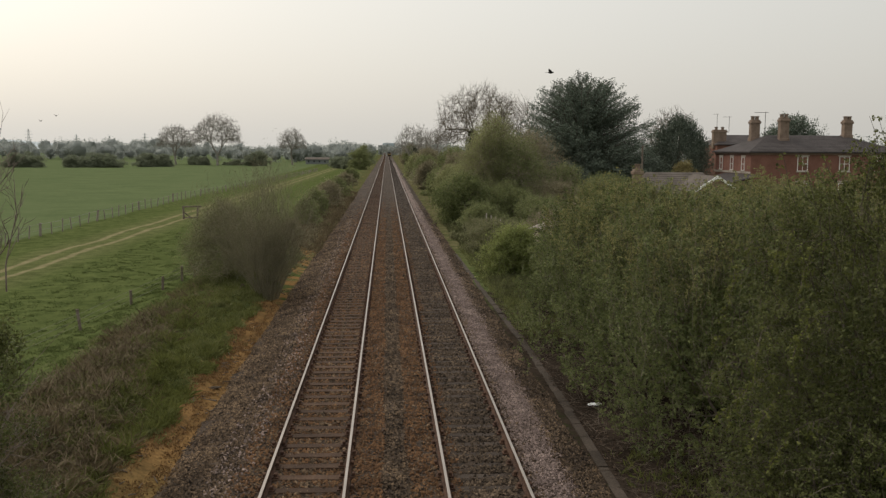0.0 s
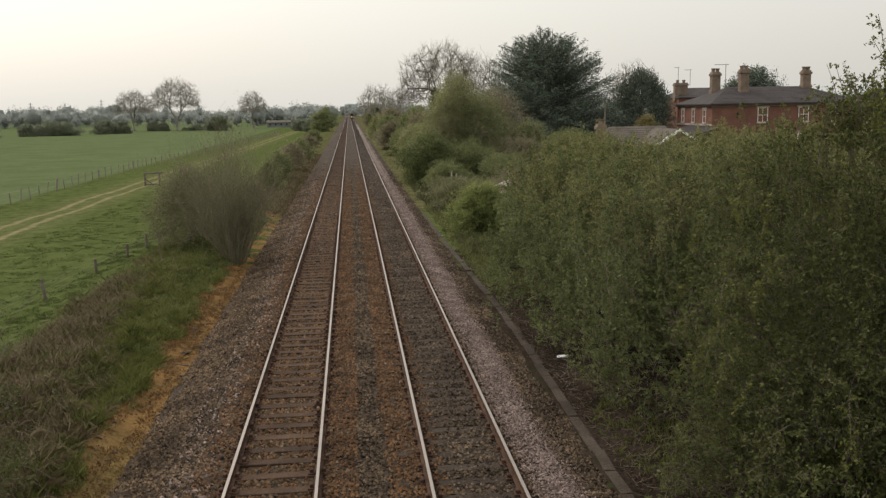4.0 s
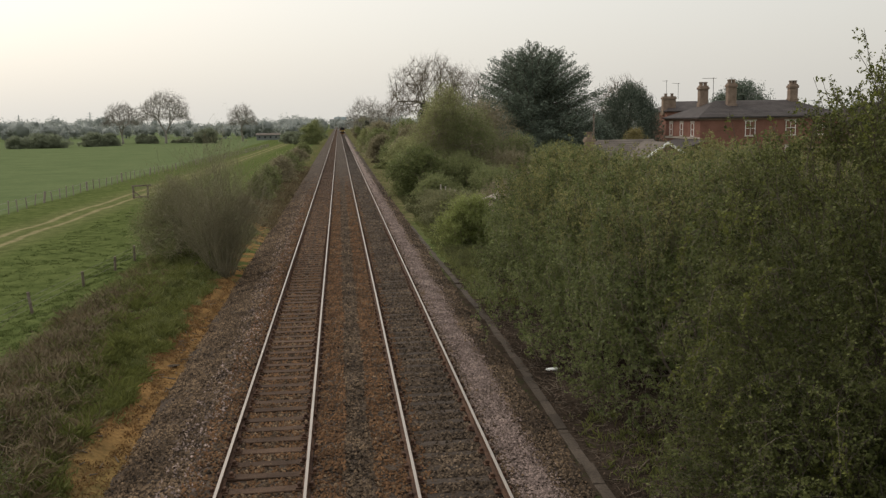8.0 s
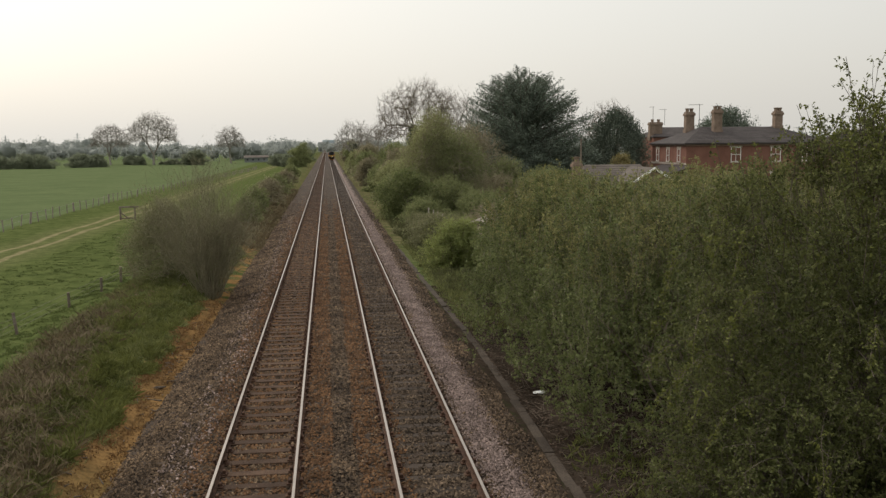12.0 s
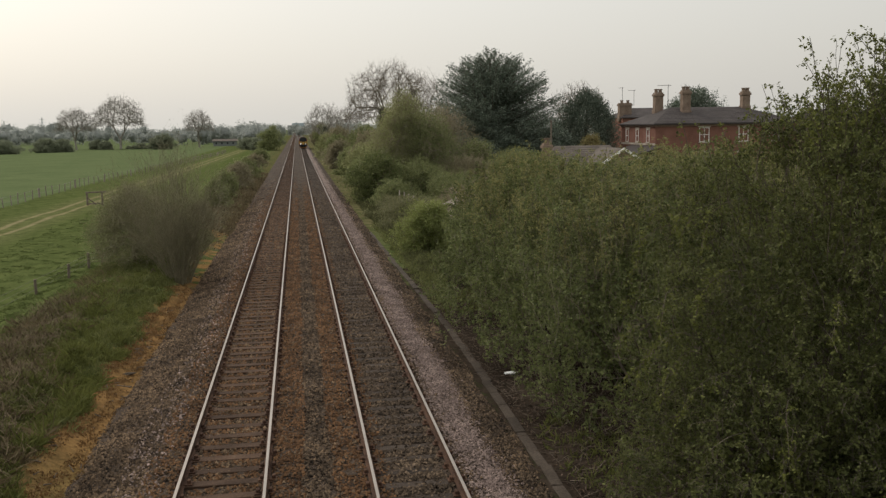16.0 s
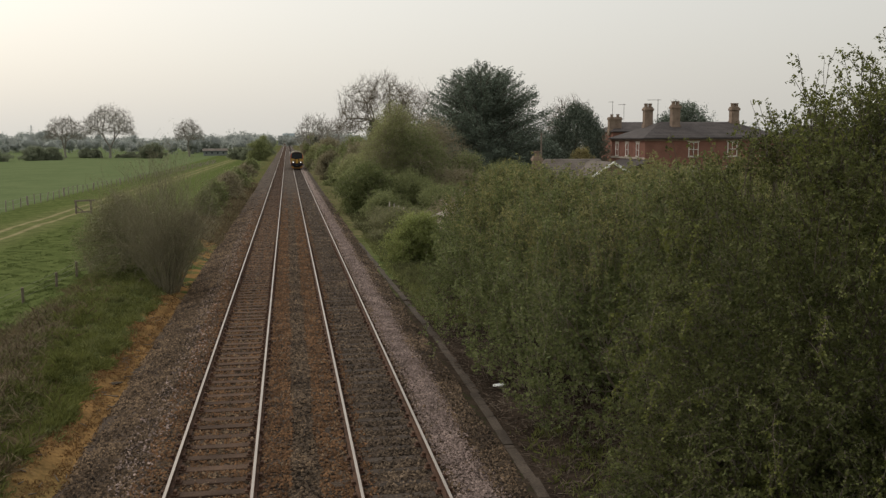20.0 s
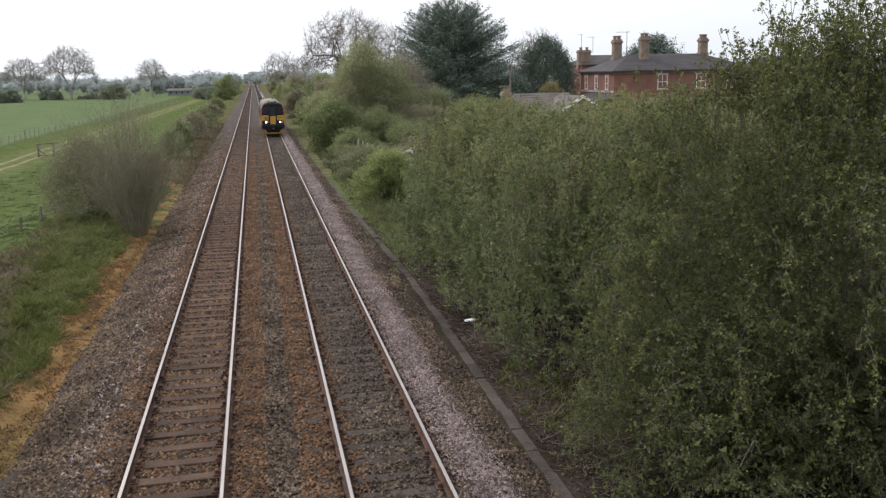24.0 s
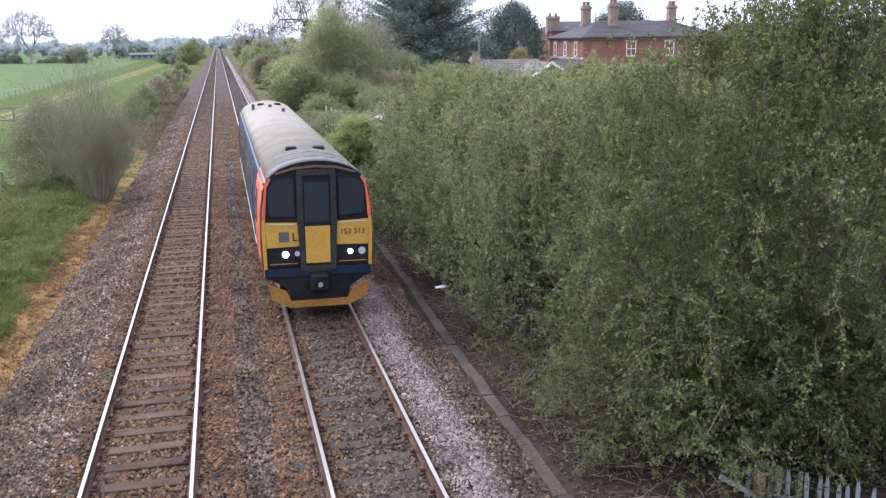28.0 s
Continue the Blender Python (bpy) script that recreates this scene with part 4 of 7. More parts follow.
def stems_of(pts, r0, r1, sides):
    n, bits = pts.shape[1], len(pts) - 1
    radii = np.linspace(r0, r1, bits + 1)
    return tubes(np.concatenate([np.concatenate([pts[k], pts[k + 1], np.full((n, 1), radii[k]), np.full((n, 1), radii[k + 1])], 1) for k in range(bits)]), sides)


def along_shoots(pts, t):
    """Places and directions at the fractions t (shoots, m) of curved shoots."""
    bits = len(pts) - 1
    j = np.minimum((t * bits).astype(int), bits - 1)
    row = np.arange(pts.shape[1])[:, None]
    a, b = pts[j, row], pts[j + 1, row]
    return a + (b - a) * (t * bits - j)[..., None], unit(b - a)


def leafy_shoots(g, pts, twigs, twig, per, leaf, nodes, fork=0.8, start=0.1, sag=0.0):
    """Side twigs on shoots, and tufts of leaves at the nodes of the twigs."""
    n = pts.shape[1]
    t = start + (1 - start) * (np.arange(twigs)[None] + g.random((n, twigs))) / twigs
    o, d = along_shoots(pts, t)
    o, d = o.reshape(-1, 3), d.reshape(-1, 3)
    side = unit(np.cross(d, g.normal(size=d.shape)))
    w = unit(d * (1 - 0.55 * fork) + side * fork + np.array([0, 0, -sag]))
    size = (twig * g.uniform(0.4, 1.25, o.shape[0]) * (1.15 - 0.65 * t.reshape(-1)))[:, None]
    tip = o + w * size
    stem = tubes(np.concatenate([o, tip, np.full((len(o), 1), 0.004), np.full((len(o), 1), 0.0025)], 1), 2)
    u = (1 + g.integers(0, nodes, (len(o), per))) / nodes * g.uniform(0.9, 1.05, (len(o), per))
    at = o[:, None] + (tip - o)[:, None] * u[..., None] + g.normal(size=(len(o), per, 3)) * leaf * 0.42
    v, f = leaves(g, at.reshape(-1, 3), leaf, np.repeat(w, per, 0) * 0.7, 0.45, 0.62, True)
    return stem, (v, f)


def thicket(name, x, y, rx, ry, h, seed, mat, shoots, leaf, label, reach=1.3, twigs=9, twig=0.34, per=10, nodes=3, rise=1.1, bend=0.06, sag=0.0, group="", core=4000, low=0.03, tops=0, tall=1.2, tip_mat="hedge_tip", stem_mat="twig", gaps=0.55, deep=0.22):
    """A shrub made of curved shoots: each carries side twigs with tufts of small leaves, with dark hollows between."""
    g = rnd(seed)
    z = float(ground_z(x, y)) - 0.05
    plant = root(name, x, y, z, label, "shrub", group)
    segs = []
    for i in range(14):
        a = g.uniform(0, 6.283)
        sg, _, _ = grow(g, (0.4 * rx * math.cos(a) * g.random(), 0.4 * ry * math.sin(a) * g.random(), 0), (math.cos(a) * 0.5 * rx / h, math.sin(a) * 0.5 * ry / h, 1), h * g.uniform(0.4, 0.6), 0.014 + 0.005 * h, 2, (5, 4), (0.5, 0.55), shrink=0.45, cut=0.25)
        segs.append(sg)
    v, f = tubes(np.concatenate(segs), 4)
    tagged(put("woody_frame", raw_mesh("woody_frame", v, f, M[stem_mat]), plant), kind="stuff")
    p, d = shell(g, shoots, rx, ry, h, low, deep, seed)
    hollow = np.sin(p[:, 0] * 1.9 + seed) * np.sin(p[:, 1] * 1.7 + seed * 2) + 0.8 * np.sin(p[:, 2] * 2.3 + p[:, 0] * 0.9 + seed) * np.sin(p[:, 1] * 2.9 - p[:, 2])
    keep = ~((hollow > 0.35) & (g.random(shoots) < gaps))
    p, d = p[keep], d[keep]
    n = len(p)
    way = unit(d * np.array([1, 1, 0.5]) + np.array([0, 0, rise]) * np.clip(p[:, 2:3] / 1.6, 0.15, 1) + g.normal(size=d.shape) * 0.28)
    long = reach * g.uniform(0.5, 1.25, n)
    foot = p - way * (long * 0.72)[:, None]
    foot[:, 2] = np.maximum(foot[:, 2], 0.05)
    pts = shoots_of(g, foot, way, long, bend)
    v1, f1 = stems_of(pts, 0.010, 0.004, 2)
    (v2, f2), leaf_mesh = leafy_shoots(g, pts, twigs, twig, per, leaf, nodes, sag=sag)
    tagged(put("twig_layer", raw_mesh("twig_layer", np.concatenate([v1, v2]), np.concatenate([f1, f2 + len(v1)]), M[stem_mat]), plant), kind="stuff")
    tagged(put("foliage", raw_mesh("foliage", *leaf_mesh, M[mat]), plant), kind="stuff")
    pc, _ = shell(g, core, rx * 0.76, ry * 0.76, h * 0.84, 0.02, 0.6, seed)
    v, f = leaves(g, pc, leaf * 2.1, None, 0.2, 0.7)
    tagged(put("inner_foliage", raw_mesh("inner_foliage", v, f, M[mat]), plant), kind="stuff")
    if tops:
        p, d = shell(g, tops, rx * 0.96, ry * 0.96, h, 0.6, 0.15, seed)
        way = unit(d * np.array([0.5, 0.5, 0.3]) + np.array([0, 0, 1.2]) + g.normal(size=d.shape) * 0.22)
        long = tall * g.uniform(0.45, 1.3, tops)
        pts = shoots_of(g, p - way * 0.45, way, long, 0.02, 5, 0.12)
        v1, f1 = stems_of(pts, 0.008, 0.004, 3 if leaf < 0.06 else 2)
        (v2, f2), leaf_mesh = leafy_shoots(g, pts, 7, 0.16, 7, leaf * 0.9, 2, start=0.05)
        if f1.shape[1] == f2.shape[1]:
            tagged(put("shoot_layer", raw_mesh("shoot_layer", np.concatenate([v1, v2]), np.concatenate([f1, f2 + len(v1)]), M["bark"]), plant), kind="stuff")
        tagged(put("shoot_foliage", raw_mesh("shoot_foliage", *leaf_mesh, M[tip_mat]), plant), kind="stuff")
    return plant


def bare_tree(name, x, y, h, seed, label, wide=0.5, count=700, ivy=0, group="", trunk=0.26, z=None, twig_r=0.02, category="tree", lobes=7, wood="soft_twig", ivied=0.55):
    """A leafless tree: limbs that fork from the trunk outwards to a rounded crown of fine twigs, wide times its height to each side."""
    g = rnd(seed)
    z = float(ground_z(x, y)) - 0.1 if z is None else z
    tree = root(name, x, y, z, label, category, group)
    r0 = h * 0.022
    top = np.array([g.normal() * 0.02 * h, g.normal() * 0.02 * h, h * trunk])
    v, f = tubes([[0, 0, 0, *(top * 0.3), r0 * 1.35, r0 * 1.05], [*(top * 0.3), *top, r0 * 1.05, r0 * 0.85]], 9)
    put("trunk", raw_mesh("trunk", v, f, M[wood]), tree)
    d = unit(g.normal(size=(count, 3)))
    d[:, 2] = np.where(d[:, 2] < 0.0, -d[:, 2], d[:, 2])
    a = np.arctan2(d[:, 1], d[:, 0])
    k = 1 + 0.07 * np.sin(a * lobes + d[:, 2] * 4 + seed) + 0.07 * np.sin(a * 3 + d[:, 2] * 6 + seed * 2)
    k = k * (0.5 + 0.52 * g.random(count) ** 0.55)
    mid = np.array([0, 0, h * 0.42])
    pts = mid + d * np.array([h * wide, h * wide, h * 0.55]) * k[:, None]
    segs = crown(g, top, pts, twig_r, reach=0.36, power=0.37, jitter=0.045)
    fine = fuzz(g, pts, np.array([0, 0, h * 0.35]), 4, h * 0.06, twig_r * 0.5)
    ends = segs[segs[:, 6] < twig_r * 3.2]
    ends = ends[g.integers(0, len(ends), count * 3)]
    o = ends[:, :3] + (ends[:, 3:6] - ends[:, :3]) * g.random((len(ends), 1))
    w = unit(unit(o - np.array([0, 0, h * 0.3])) + g.normal(size=o.shape) * 0.8)
    side = np.concatenate([o, o + w * h * g.uniform(0.02, 0.06, (len(o), 1)), np.full((len(o), 1), twig_r * 0.6), np.full((len(o), 1), twig_r * 0.4)], 1)
    v, f = tubes(segs, 3)
    tagged(put("branchwork", raw_mesh("branchwork", v, f, M[wood]), tree), kind="stuff")
    v, f = tubes(np.concatenate([fine, side]), 2)
    tagged(put("twig_layer", raw_mesh("twig_layer", v, f, M[wood]), tree), kind="stuff")
    if ivy:
        u = g.random(ivy)
        lean = np.array([g.normal() * 0.04, 0, 0]) * h
        girth = h * (0.022 + 0.075 * np.sin(np.clip(u, 0, 1) * np.pi) ** 1.5)
        ring = g.uniform(0, 6.283, ivy)
        at = np.stack([np.cos(ring) * girth, np.sin(ring) * girth, u * h * ivied], 1) * g.uniform(0.5, 1.1, (ivy, 1)) ** np.array([1, 1, 0]) + lean * u[:, None] + g.normal(size=(ivy, 3)) * h * 0.012
        v, f = leaves(g, at, h * 0.021, None, 0.0, 0.8, True)
        tagged(put("ivy", raw_mesh("ivy", v, f, M["ivy"]), tree, "dark ivy on the trunk"), kind="stuff")
    return tree


def airy_tree(name, x, y, h, wide, seed, mat, label, count=900, per=14, leaf=0.14, category="tree", low=0.12, group="", twig_r=0.012, spread=0.28, z=None, stem=0.1, wood="soft_twig"):
    """A leafing tree seen through: forking branches with sprays of leaves at their ends."""
    g = rnd(seed)
    z = float(ground_z(x, y)) - 0.1 if z is None else z
    tree = root(name, x, y, z, label, category, group)
    p, d = shell(g, count, h * wide, h * wide, h, low, 0.75, seed)
    base = np.array([0, 0, h * stem])
    v, f = tubes([[0, 0, -0.1, *base, h * 0.03, h * 0.022]], 8)
    put("trunk", raw_mesh("trunk", v, f, M["bark"]), tree)
    segs = crown(g, base, p, twig_r)
    fine = fuzz(g, p, np.array([0, 0, h * 0.2]), 3, h * 0.09, twig_r * 0.7)
    v, f = tubes(segs, 3)
    tagged(put("branchwork", raw_mesh("branchwork", v, f, M[wood]), tree), kind="stuff")
    v, f = tubes(fine, 2)
    tagged(put("twig_layer", raw_mesh("twig_layer", v, f, M[wood]), tree), kind="stuff")
    if per:
        at = np.repeat(p, per, 0) + g.normal(size=(count * per, 3)) * h * spread * 0.13 + np.repeat(d, per, 0) * g.uniform(-0.02, 0.06, (count * per, 1)) * h
        v, f = leaves(g, at, leaf, np.repeat(d, per, 0), 0.2, 0.6)
        tagged(put("foliage", raw_mesh("foliage", v, f, M[mat]), tree), kind="stuff")
    return tree


def cedar(x, y, h, half):
    """A spreading cedar: long tiered boughs low down, several spiky leaders on top."""
    g = rnd(77)
    tree = root("cedar_tree", x, y, -0.1, "tall dark blue-green cedar with spreading layered branches", "tree")
    segs = [[0, 0, i * h / 8, 0.15 * math.sin(i), 0, (i + 1) * h / 8, 0.42 * (1 - i / 8.3), 0.42 * (1 - (i + 1) / 8.3)] for i in range(8)]
    v, f = tubes(segs, 8)
    put("trunk", raw_mesh("trunk", v, f, M["bark"]), tree)
    boughs, at, way = [], [], []

    def bough(p, a, reach, rise, thick, dens):
        d = np.array([math.cos(a), math.sin(a), rise])
        side = np.array([-math.sin(a), math.cos(a), 0])
        k = 6
        for j in range(k):
            q = p + d * reach / k + g.normal(size=3) * 0.05 + np.array([0, 0, 0.02 * (j - 2)]) * reach / k
            boughs.append([*p, *q, thick * (1 - j / k) + 0.012, thick * (1 - (j + 1) / k) + 0.012])
            n = int(dens * reach / k * (0.6 + 0.12 * j)) + 2
            t, s = g.random(n), g.normal(size=n) * (0.10 + 0.11 * reach * (1 - abs(j - 2.5) / 4.5))
            at.append(p + (q - p) * t[:, None] + side * s[:, None] + np.array([0, 0, 1.0]) * (g.normal(size=n) * 0.16 - np.abs(s) * 0.12)[:, None])
            way.append(np.tile(unit(d), (n, 1)) + side * np.sign(s)[:, None] * 0.5)
            p = q
        at.append(p + g.normal(size=(7, 3)) * 0.14 + d * 0.12)
        way.append(np.tile(unit(d) * 2, (7, 1)))

    for i in range(420):
        u = (i + g.random()) / 420
        high = 0.06 + 0.88 * u
        reach = half * np.interp(high, [0.06, 0.2, 0.5, 0.62, 0.8, 0.9, 1.0], [0.94, 0.98, 0.96, 0.90, 0.70, 0.50, 0.16]) * g.choice([0.5, 0.78, 0.95, 1.06], p=[0.12, 0.25, 0.43, 0.2]) * g.uniform(0.92, 1.08)
        rise = np.interp(high, [0, 0.3, 0.6, 1], [0.0, 0.14, 0.32, 0.75]) + g.normal() * 0.07
        bough(np.array([-0.9 * high, 0, max(h * high - rise * reach, 0.8)]), i * 2.399 + g.uniform(-0.5, 0.5), reach, rise, 0.08, 54)
    for k in range(12):
        a = k * 2.4 + 2.6
        off = half * (0.06 + 0.042 * k)
        foot = np.array([math.cos(a) * off * 0.7 - 0.8, math.sin(a) * off * 0.7, h * 0.6])
        tip = np.array([math.cos(a) * off - 0.9, math.sin(a) * off, h * (1.0 - 0.014 * k + g.normal() * 0.010)])
        boughs.append([*foot, *tip, 0.10, 0.02])
        for i in range(24):
            u = (i + g.random()) / 24
            bough(foot + (tip - foot) * u, i * 2.4 + g.uniform(-0.4, 0.4), (1 - u) * 2.0 + 0.2, 0.35 + 0.5 * u, 0.03, 34)
    v, f = tubes(boughs, 4)
    tagged(put("bough_frame", raw_mesh("bough_frame", v, f, M["bark"]), tree), kind="stuff")
    pc, _ = shell(g, 9000, half * 0.66, half * 0.66, h * 0.86, 0.08, 0.5, 3)
    v, f = leaves(g, np.concatenate(at + [pc]), 0.235, unit(np.concatenate(way + [g.normal(size=pc.shape)])) * 1.4, 0.4, 0.38)
    tagged(put("foliage", raw_mesh("foliage", v, f, M["needle"]), tree), kind="stuff")


def yew(x, y, h, r, seed=88, mat="yew", label="dense dark evergreen yew", leaf=0.26, count=26000):
    g = rnd(seed)
    tree = root("yew_tree", x, y, -0.1, label, "tree")
    v, f = tubes([[0, 0, i * h / 6, 0.1 * math.sin(i * 2), 0, (i + 1) * h / 6, 0.35 * (1 - i / 6.5), 0.35 * (1 - (i + 1) / 6.5)] for i in range(6)], 8)
    put("trunk", raw_mesh("trunk", v, f, M["bark"]), tree)
    p, d = shell(g, count // 8, r, r, h, 0.05, 0.5, seed)
    at = np.repeat(p, 8, 0) + np.repeat(d, 8, 0) * g.uniform(-0.4, 0.5, (len(p) * 8, 1)) + g.normal(size=(len(p) * 8, 3)) * 0.13
    v, f = leaves(g, at, leaf, np.repeat(d, 8, 0) + np.array([0, 0, 0.8]), 0.0, 0.4)
    tagged(put("foliage", raw_mesh("foliage", v, f, M[mat]), tree), kind="stuff")


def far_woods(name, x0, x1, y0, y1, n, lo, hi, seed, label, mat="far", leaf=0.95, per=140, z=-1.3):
    """A distant belt of trees, uncounted: trunks, dense crowns with a leafy fringe and an uneven skyline."""
    g = rnd(seed)
    ball = bmesh.new()
    bmesh.ops.create_icosphere(ball, subdivisions=2, radius=1.0)
    bv = np.array([v.co[:] for v in ball.verts])
    bf = np.array([[v.index for v in f.verts] for f in ball.faces])
    ball.free()
    at, segs, hulls = [], [], []
    for i in range(n):
        x, y = g.uniform(x0, x1), g.uniform(y0, y1)
        h = g.uniform(lo, hi) * (1 + 0.25 * math.sin(x * 0.021 + seed))
        r = h * g.uniform(0.34, 0.6)
        mid = np.array([x, y, z + h * 0.47])
        size = np.array([r, r, h * 0.5])
        hulls.append(bv * (0.58 + 0.16 * g.normal(size=(len(bv), 1))) * size + mid)
        at.append(unit(g.normal(size=(per, 3))) * g.uniform(0.45, 1.08, (per, 1)) * size + mid)
        segs.append([x, y, z, x, y, z + h * 0.6, h * 0.03, h * 0.012])
    v, f = leaves(g, np.concatenate(at), leaf, None, 0.1, 0.95)
    v1 = np.concatenate(hulls)
    f1 = (np.arange(n) * len(bv))[:, None, None] + bf[None]
    v2, f2 = tubes(segs, 4)
    tri = np.concatenate([f2[:, :3], f2[:, [0, 2, 3]]])
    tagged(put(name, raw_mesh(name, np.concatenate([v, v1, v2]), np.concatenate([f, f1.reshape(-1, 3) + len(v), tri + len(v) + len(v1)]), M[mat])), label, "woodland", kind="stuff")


def build_plants():
    # hedge to the right
    hedge = "hawthorn hedge beside the line"
    haw = thicket("hawthorn_tree", 9.9, 13.5, 4.5, 3.5, 7.4, 101, "hawthorn", 1850, 0.055, "large near hawthorn with fresh green leaves and hanging twigs", 1.35, 11, 0.36, 10, 3, 0.45, -0.10, 0.22, hedge, 11000, stem_mat="bark", tops=300, tall=1.05, tip_mat="hanging", gaps=0.75)
    g = rnd(102)
    # long branched sprigs that stand above the crown
    n = 60
    a, u = g.uniform(0, 6.283, n), g.random(n) * 0.6
    foot = np.stack([10.0 + np.cos(a) * 3.2 * np.sqrt(u), 13.5 + np.sin(a) * 2.6 * np.sqrt(u), 6.5 - 2.4 * u ** 1.5], 1)
    way = unit(np.stack([np.cos(a) * 0.3 - 0.1, np.sin(a) * 0.3, np.ones(n)], 1) + g.normal(size=(n, 3)) * 0.2)
    pts = shoots_of(g, foot, way, g.uniform(0.6, 1.5, n), 0.0, 6, 0.13)
    v, f = stems_of(pts, 0.009, 0.004, 4)
    tagged(put("sprig_stem_layer", raw_mesh("sprig_stem_layer", v, f, M["bark"]), haw, m=haw.matrix_basis.inverted()), kind="stuff")
    (v1, f1), leaf_mesh = leafy_shoots(g, pts, 14, 0.30, 9, 0.052, 3, 0.7, 0.15)
    tagged(put("sprig_twig_layer", raw_mesh("sprig_twig_layer", v1, f1, M["bark"]), haw, m=haw.matrix_basis.inverted()), kind="stuff")
    tagged(put("sprig_foliage", raw_mesh("sprig_foliage", *leaf_mesh, M["hanging"]), haw, m=haw.matrix_basis.inverted()), kind="stuff")
    # sprays that hang out over the line and the fence
    n = 44
    a, u = g.uniform(2.6, 5.2, n), g.random(n)
    foot = np.stack([9.6 + np.cos(a) * (3.3 + 1.0 * np.sin(u * 3.0)), 13.5 + np.sin(a) * (2.7 + 0.8 * np.sin(u * 3.0)), 0.9 + 4.2 * u], 1)
    way = unit(np.stack([np.cos(a) * 0.9, np.sin(a) * 0.9, 0.55 * np.ones(n)], 1) + g.normal(size=(n, 3)) * 0.25)
    pts = shoots_of(g, foot, way, g.uniform(0.6, 1.35, n), -0.42, 6, 0.12)
    v, f = stems_of(pts, 0.006, 0.003, 3)
    tagged(put("spray_stem_layer", raw_mesh("spray_stem_layer", v, f, M["bark"]), haw, m=haw.matrix_basis.inverted()), kind="stuff")
    (v1, f1), leaf_mesh = leafy_shoots(g, pts, 12, 0.22, 9, 0.052, 3, 0.8, 0.2, 0.3)
    tagged(put("spray_twig_layer", raw_mesh("spray_twig_layer", v1, f1, M["bark"]), haw, m=haw.matrix_basis.inverted()), kind="stuff")
    tagged(put("spray_foliage", raw_mesh("spray_foliage", *leaf_mesh, M["hanging"]), haw, m=haw.matrix_basis.inverted()), kind="stuff")
    for i, (x, y, rx, ry, h) in enumerate(((8.8, 19.9, 4.3, 2.9, 5.7), (8.5, 24.6, 4.1, 3.4, 5.4), (8.8, 30.4, 4.0, 3.5, 5.3), (9.2, 36.2, 3.5, 3.4, 5.2))):
        thicket("hedge_shrub", x, y, rx, ry, h, 110 + i, "hedge", 1050 if i < 2 else 850, 0.060 + 0.007 * i, "tall leafing hedge shrub with upright shoots", 1.25, 9, 0.30, 9, 3, 1.3, 0.10, 0, hedge, 5600, tops=330, tall=1.0)
    thicket("hedge_shrub", 8.7, 40.6, 2.3, 1.9, 4.2, 120, "hedge", 420, 0.085, "thin twiggy hedge shrub with pale blossom at the row's end", 1.2, 8, 0.3, 7, 3, 1.3, 0.1, 0, hedge, 1600, tops=150, tall=0.9, tip_mat="blossom")
    for i, (x, y, rx, ry, h) in enumerate(((14.6, 21.0, 4.0, 4.0, 5.7), (14.4, 28.5, 4.0, 4.0, 5.5), (14.8, 36.0, 4.0, 4.0, 5.2), (20.5, 26.0, 4.2, 4.2, 5.6), (21.0, 34.0, 4.2, 4.2, 5.3))):
        thicket("hedge_shrub", x, y, rx, ry, h, 125 + i, "hedge", 420, 0.095, "leafing shrub behind the hedge", 1.3, 7, 0.34, 7, 3, 1.3, 0.1, 0, hedge, 2600, low=0.35, tops=260, tall=1.0)
    thicket("low_hawthorn", 6.7, 12.6, 2.0, 2.3, 3.0, 139, "hawthorn", 480, 0.053, "low hawthorn spray at the foot of the hedge", 1.1, 10, 0.32, 8, 3, 0.4, -0.12, 0.25, hedge, 2500, stem_mat="bark")
    for i, (x, y, r, h) in enumerate(((8.7, 12.4, 1.9, 2.7), (10.6, 12.0, 1.9, 2.5))):
        thicket("low_hawthorn", x, y, r, 1.6, h, 152 + i, "hawthorn", 330, 0.053, "low hawthorn spray at the foot of the hedge", 1.1, 10, 0.32, 8, 3, 0.4, -0.12, 0.25, hedge, 1800, stem_mat="bark")
    shrub("bright_bush", 6.6, 48.0, 1.7, 1.6, 2.5, 140, "fresh", 1600, 13, 0.10, "small bright green bush beside the track", 0.5, core=1200)
    shrub("low_scrub", 7.3, 60.0, 2.2, 3.2, 1.9, 141, "scrub_leaf", 1700, 11, 0.10, "low olive-brown scrub beside the line", 0.5, core=1400, tops=150, tip_mat="scrub_leaf", tall=0.6)
    shrub("low_scrub", 7.0, 67.0, 1.9, 2.6, 1.5, 142, "scrub_leaf", 1000, 11, 0.10, "low olive-brown scrub beside the line", 0.5, core=900)
    shrub("dark_bush", 6.6, 81.0, 2.3, 2.3, 4.5, 143, "hedge", 1900, 12, 0.13, "dark green bush at the foot of the willow", 0.6, core=1500)
    airy_tree("willow_tree", 10.2, 89.0, 9.8, 0.31, 144, "willow", "tall yellow-green leafing willow", 1900, 22, 0.11, low=0.03, spread=0.34)
    airy_tree("willow_tree", 9.0, 87.0, 8.2, 0.29, 151, "willow", "yellow-green willow stem in the clump", 1200, 20, 0.11, low=0.03, spread=0.34)
    airy_tree("willow_tree", 12.2, 87.0, 7.8, 0.40, 150, "olive", "olive willow stem leaning outwards", 1500, 22, 0.12, low=0.03, spread=0.42)
    airy_tree("willow_tree", 7.9, 92.0, 5.6, 0.36, 145, "willow", "smaller yellow-green willow beside the line", 1300, 24, 0.12, low=0.02, spread=0.42)
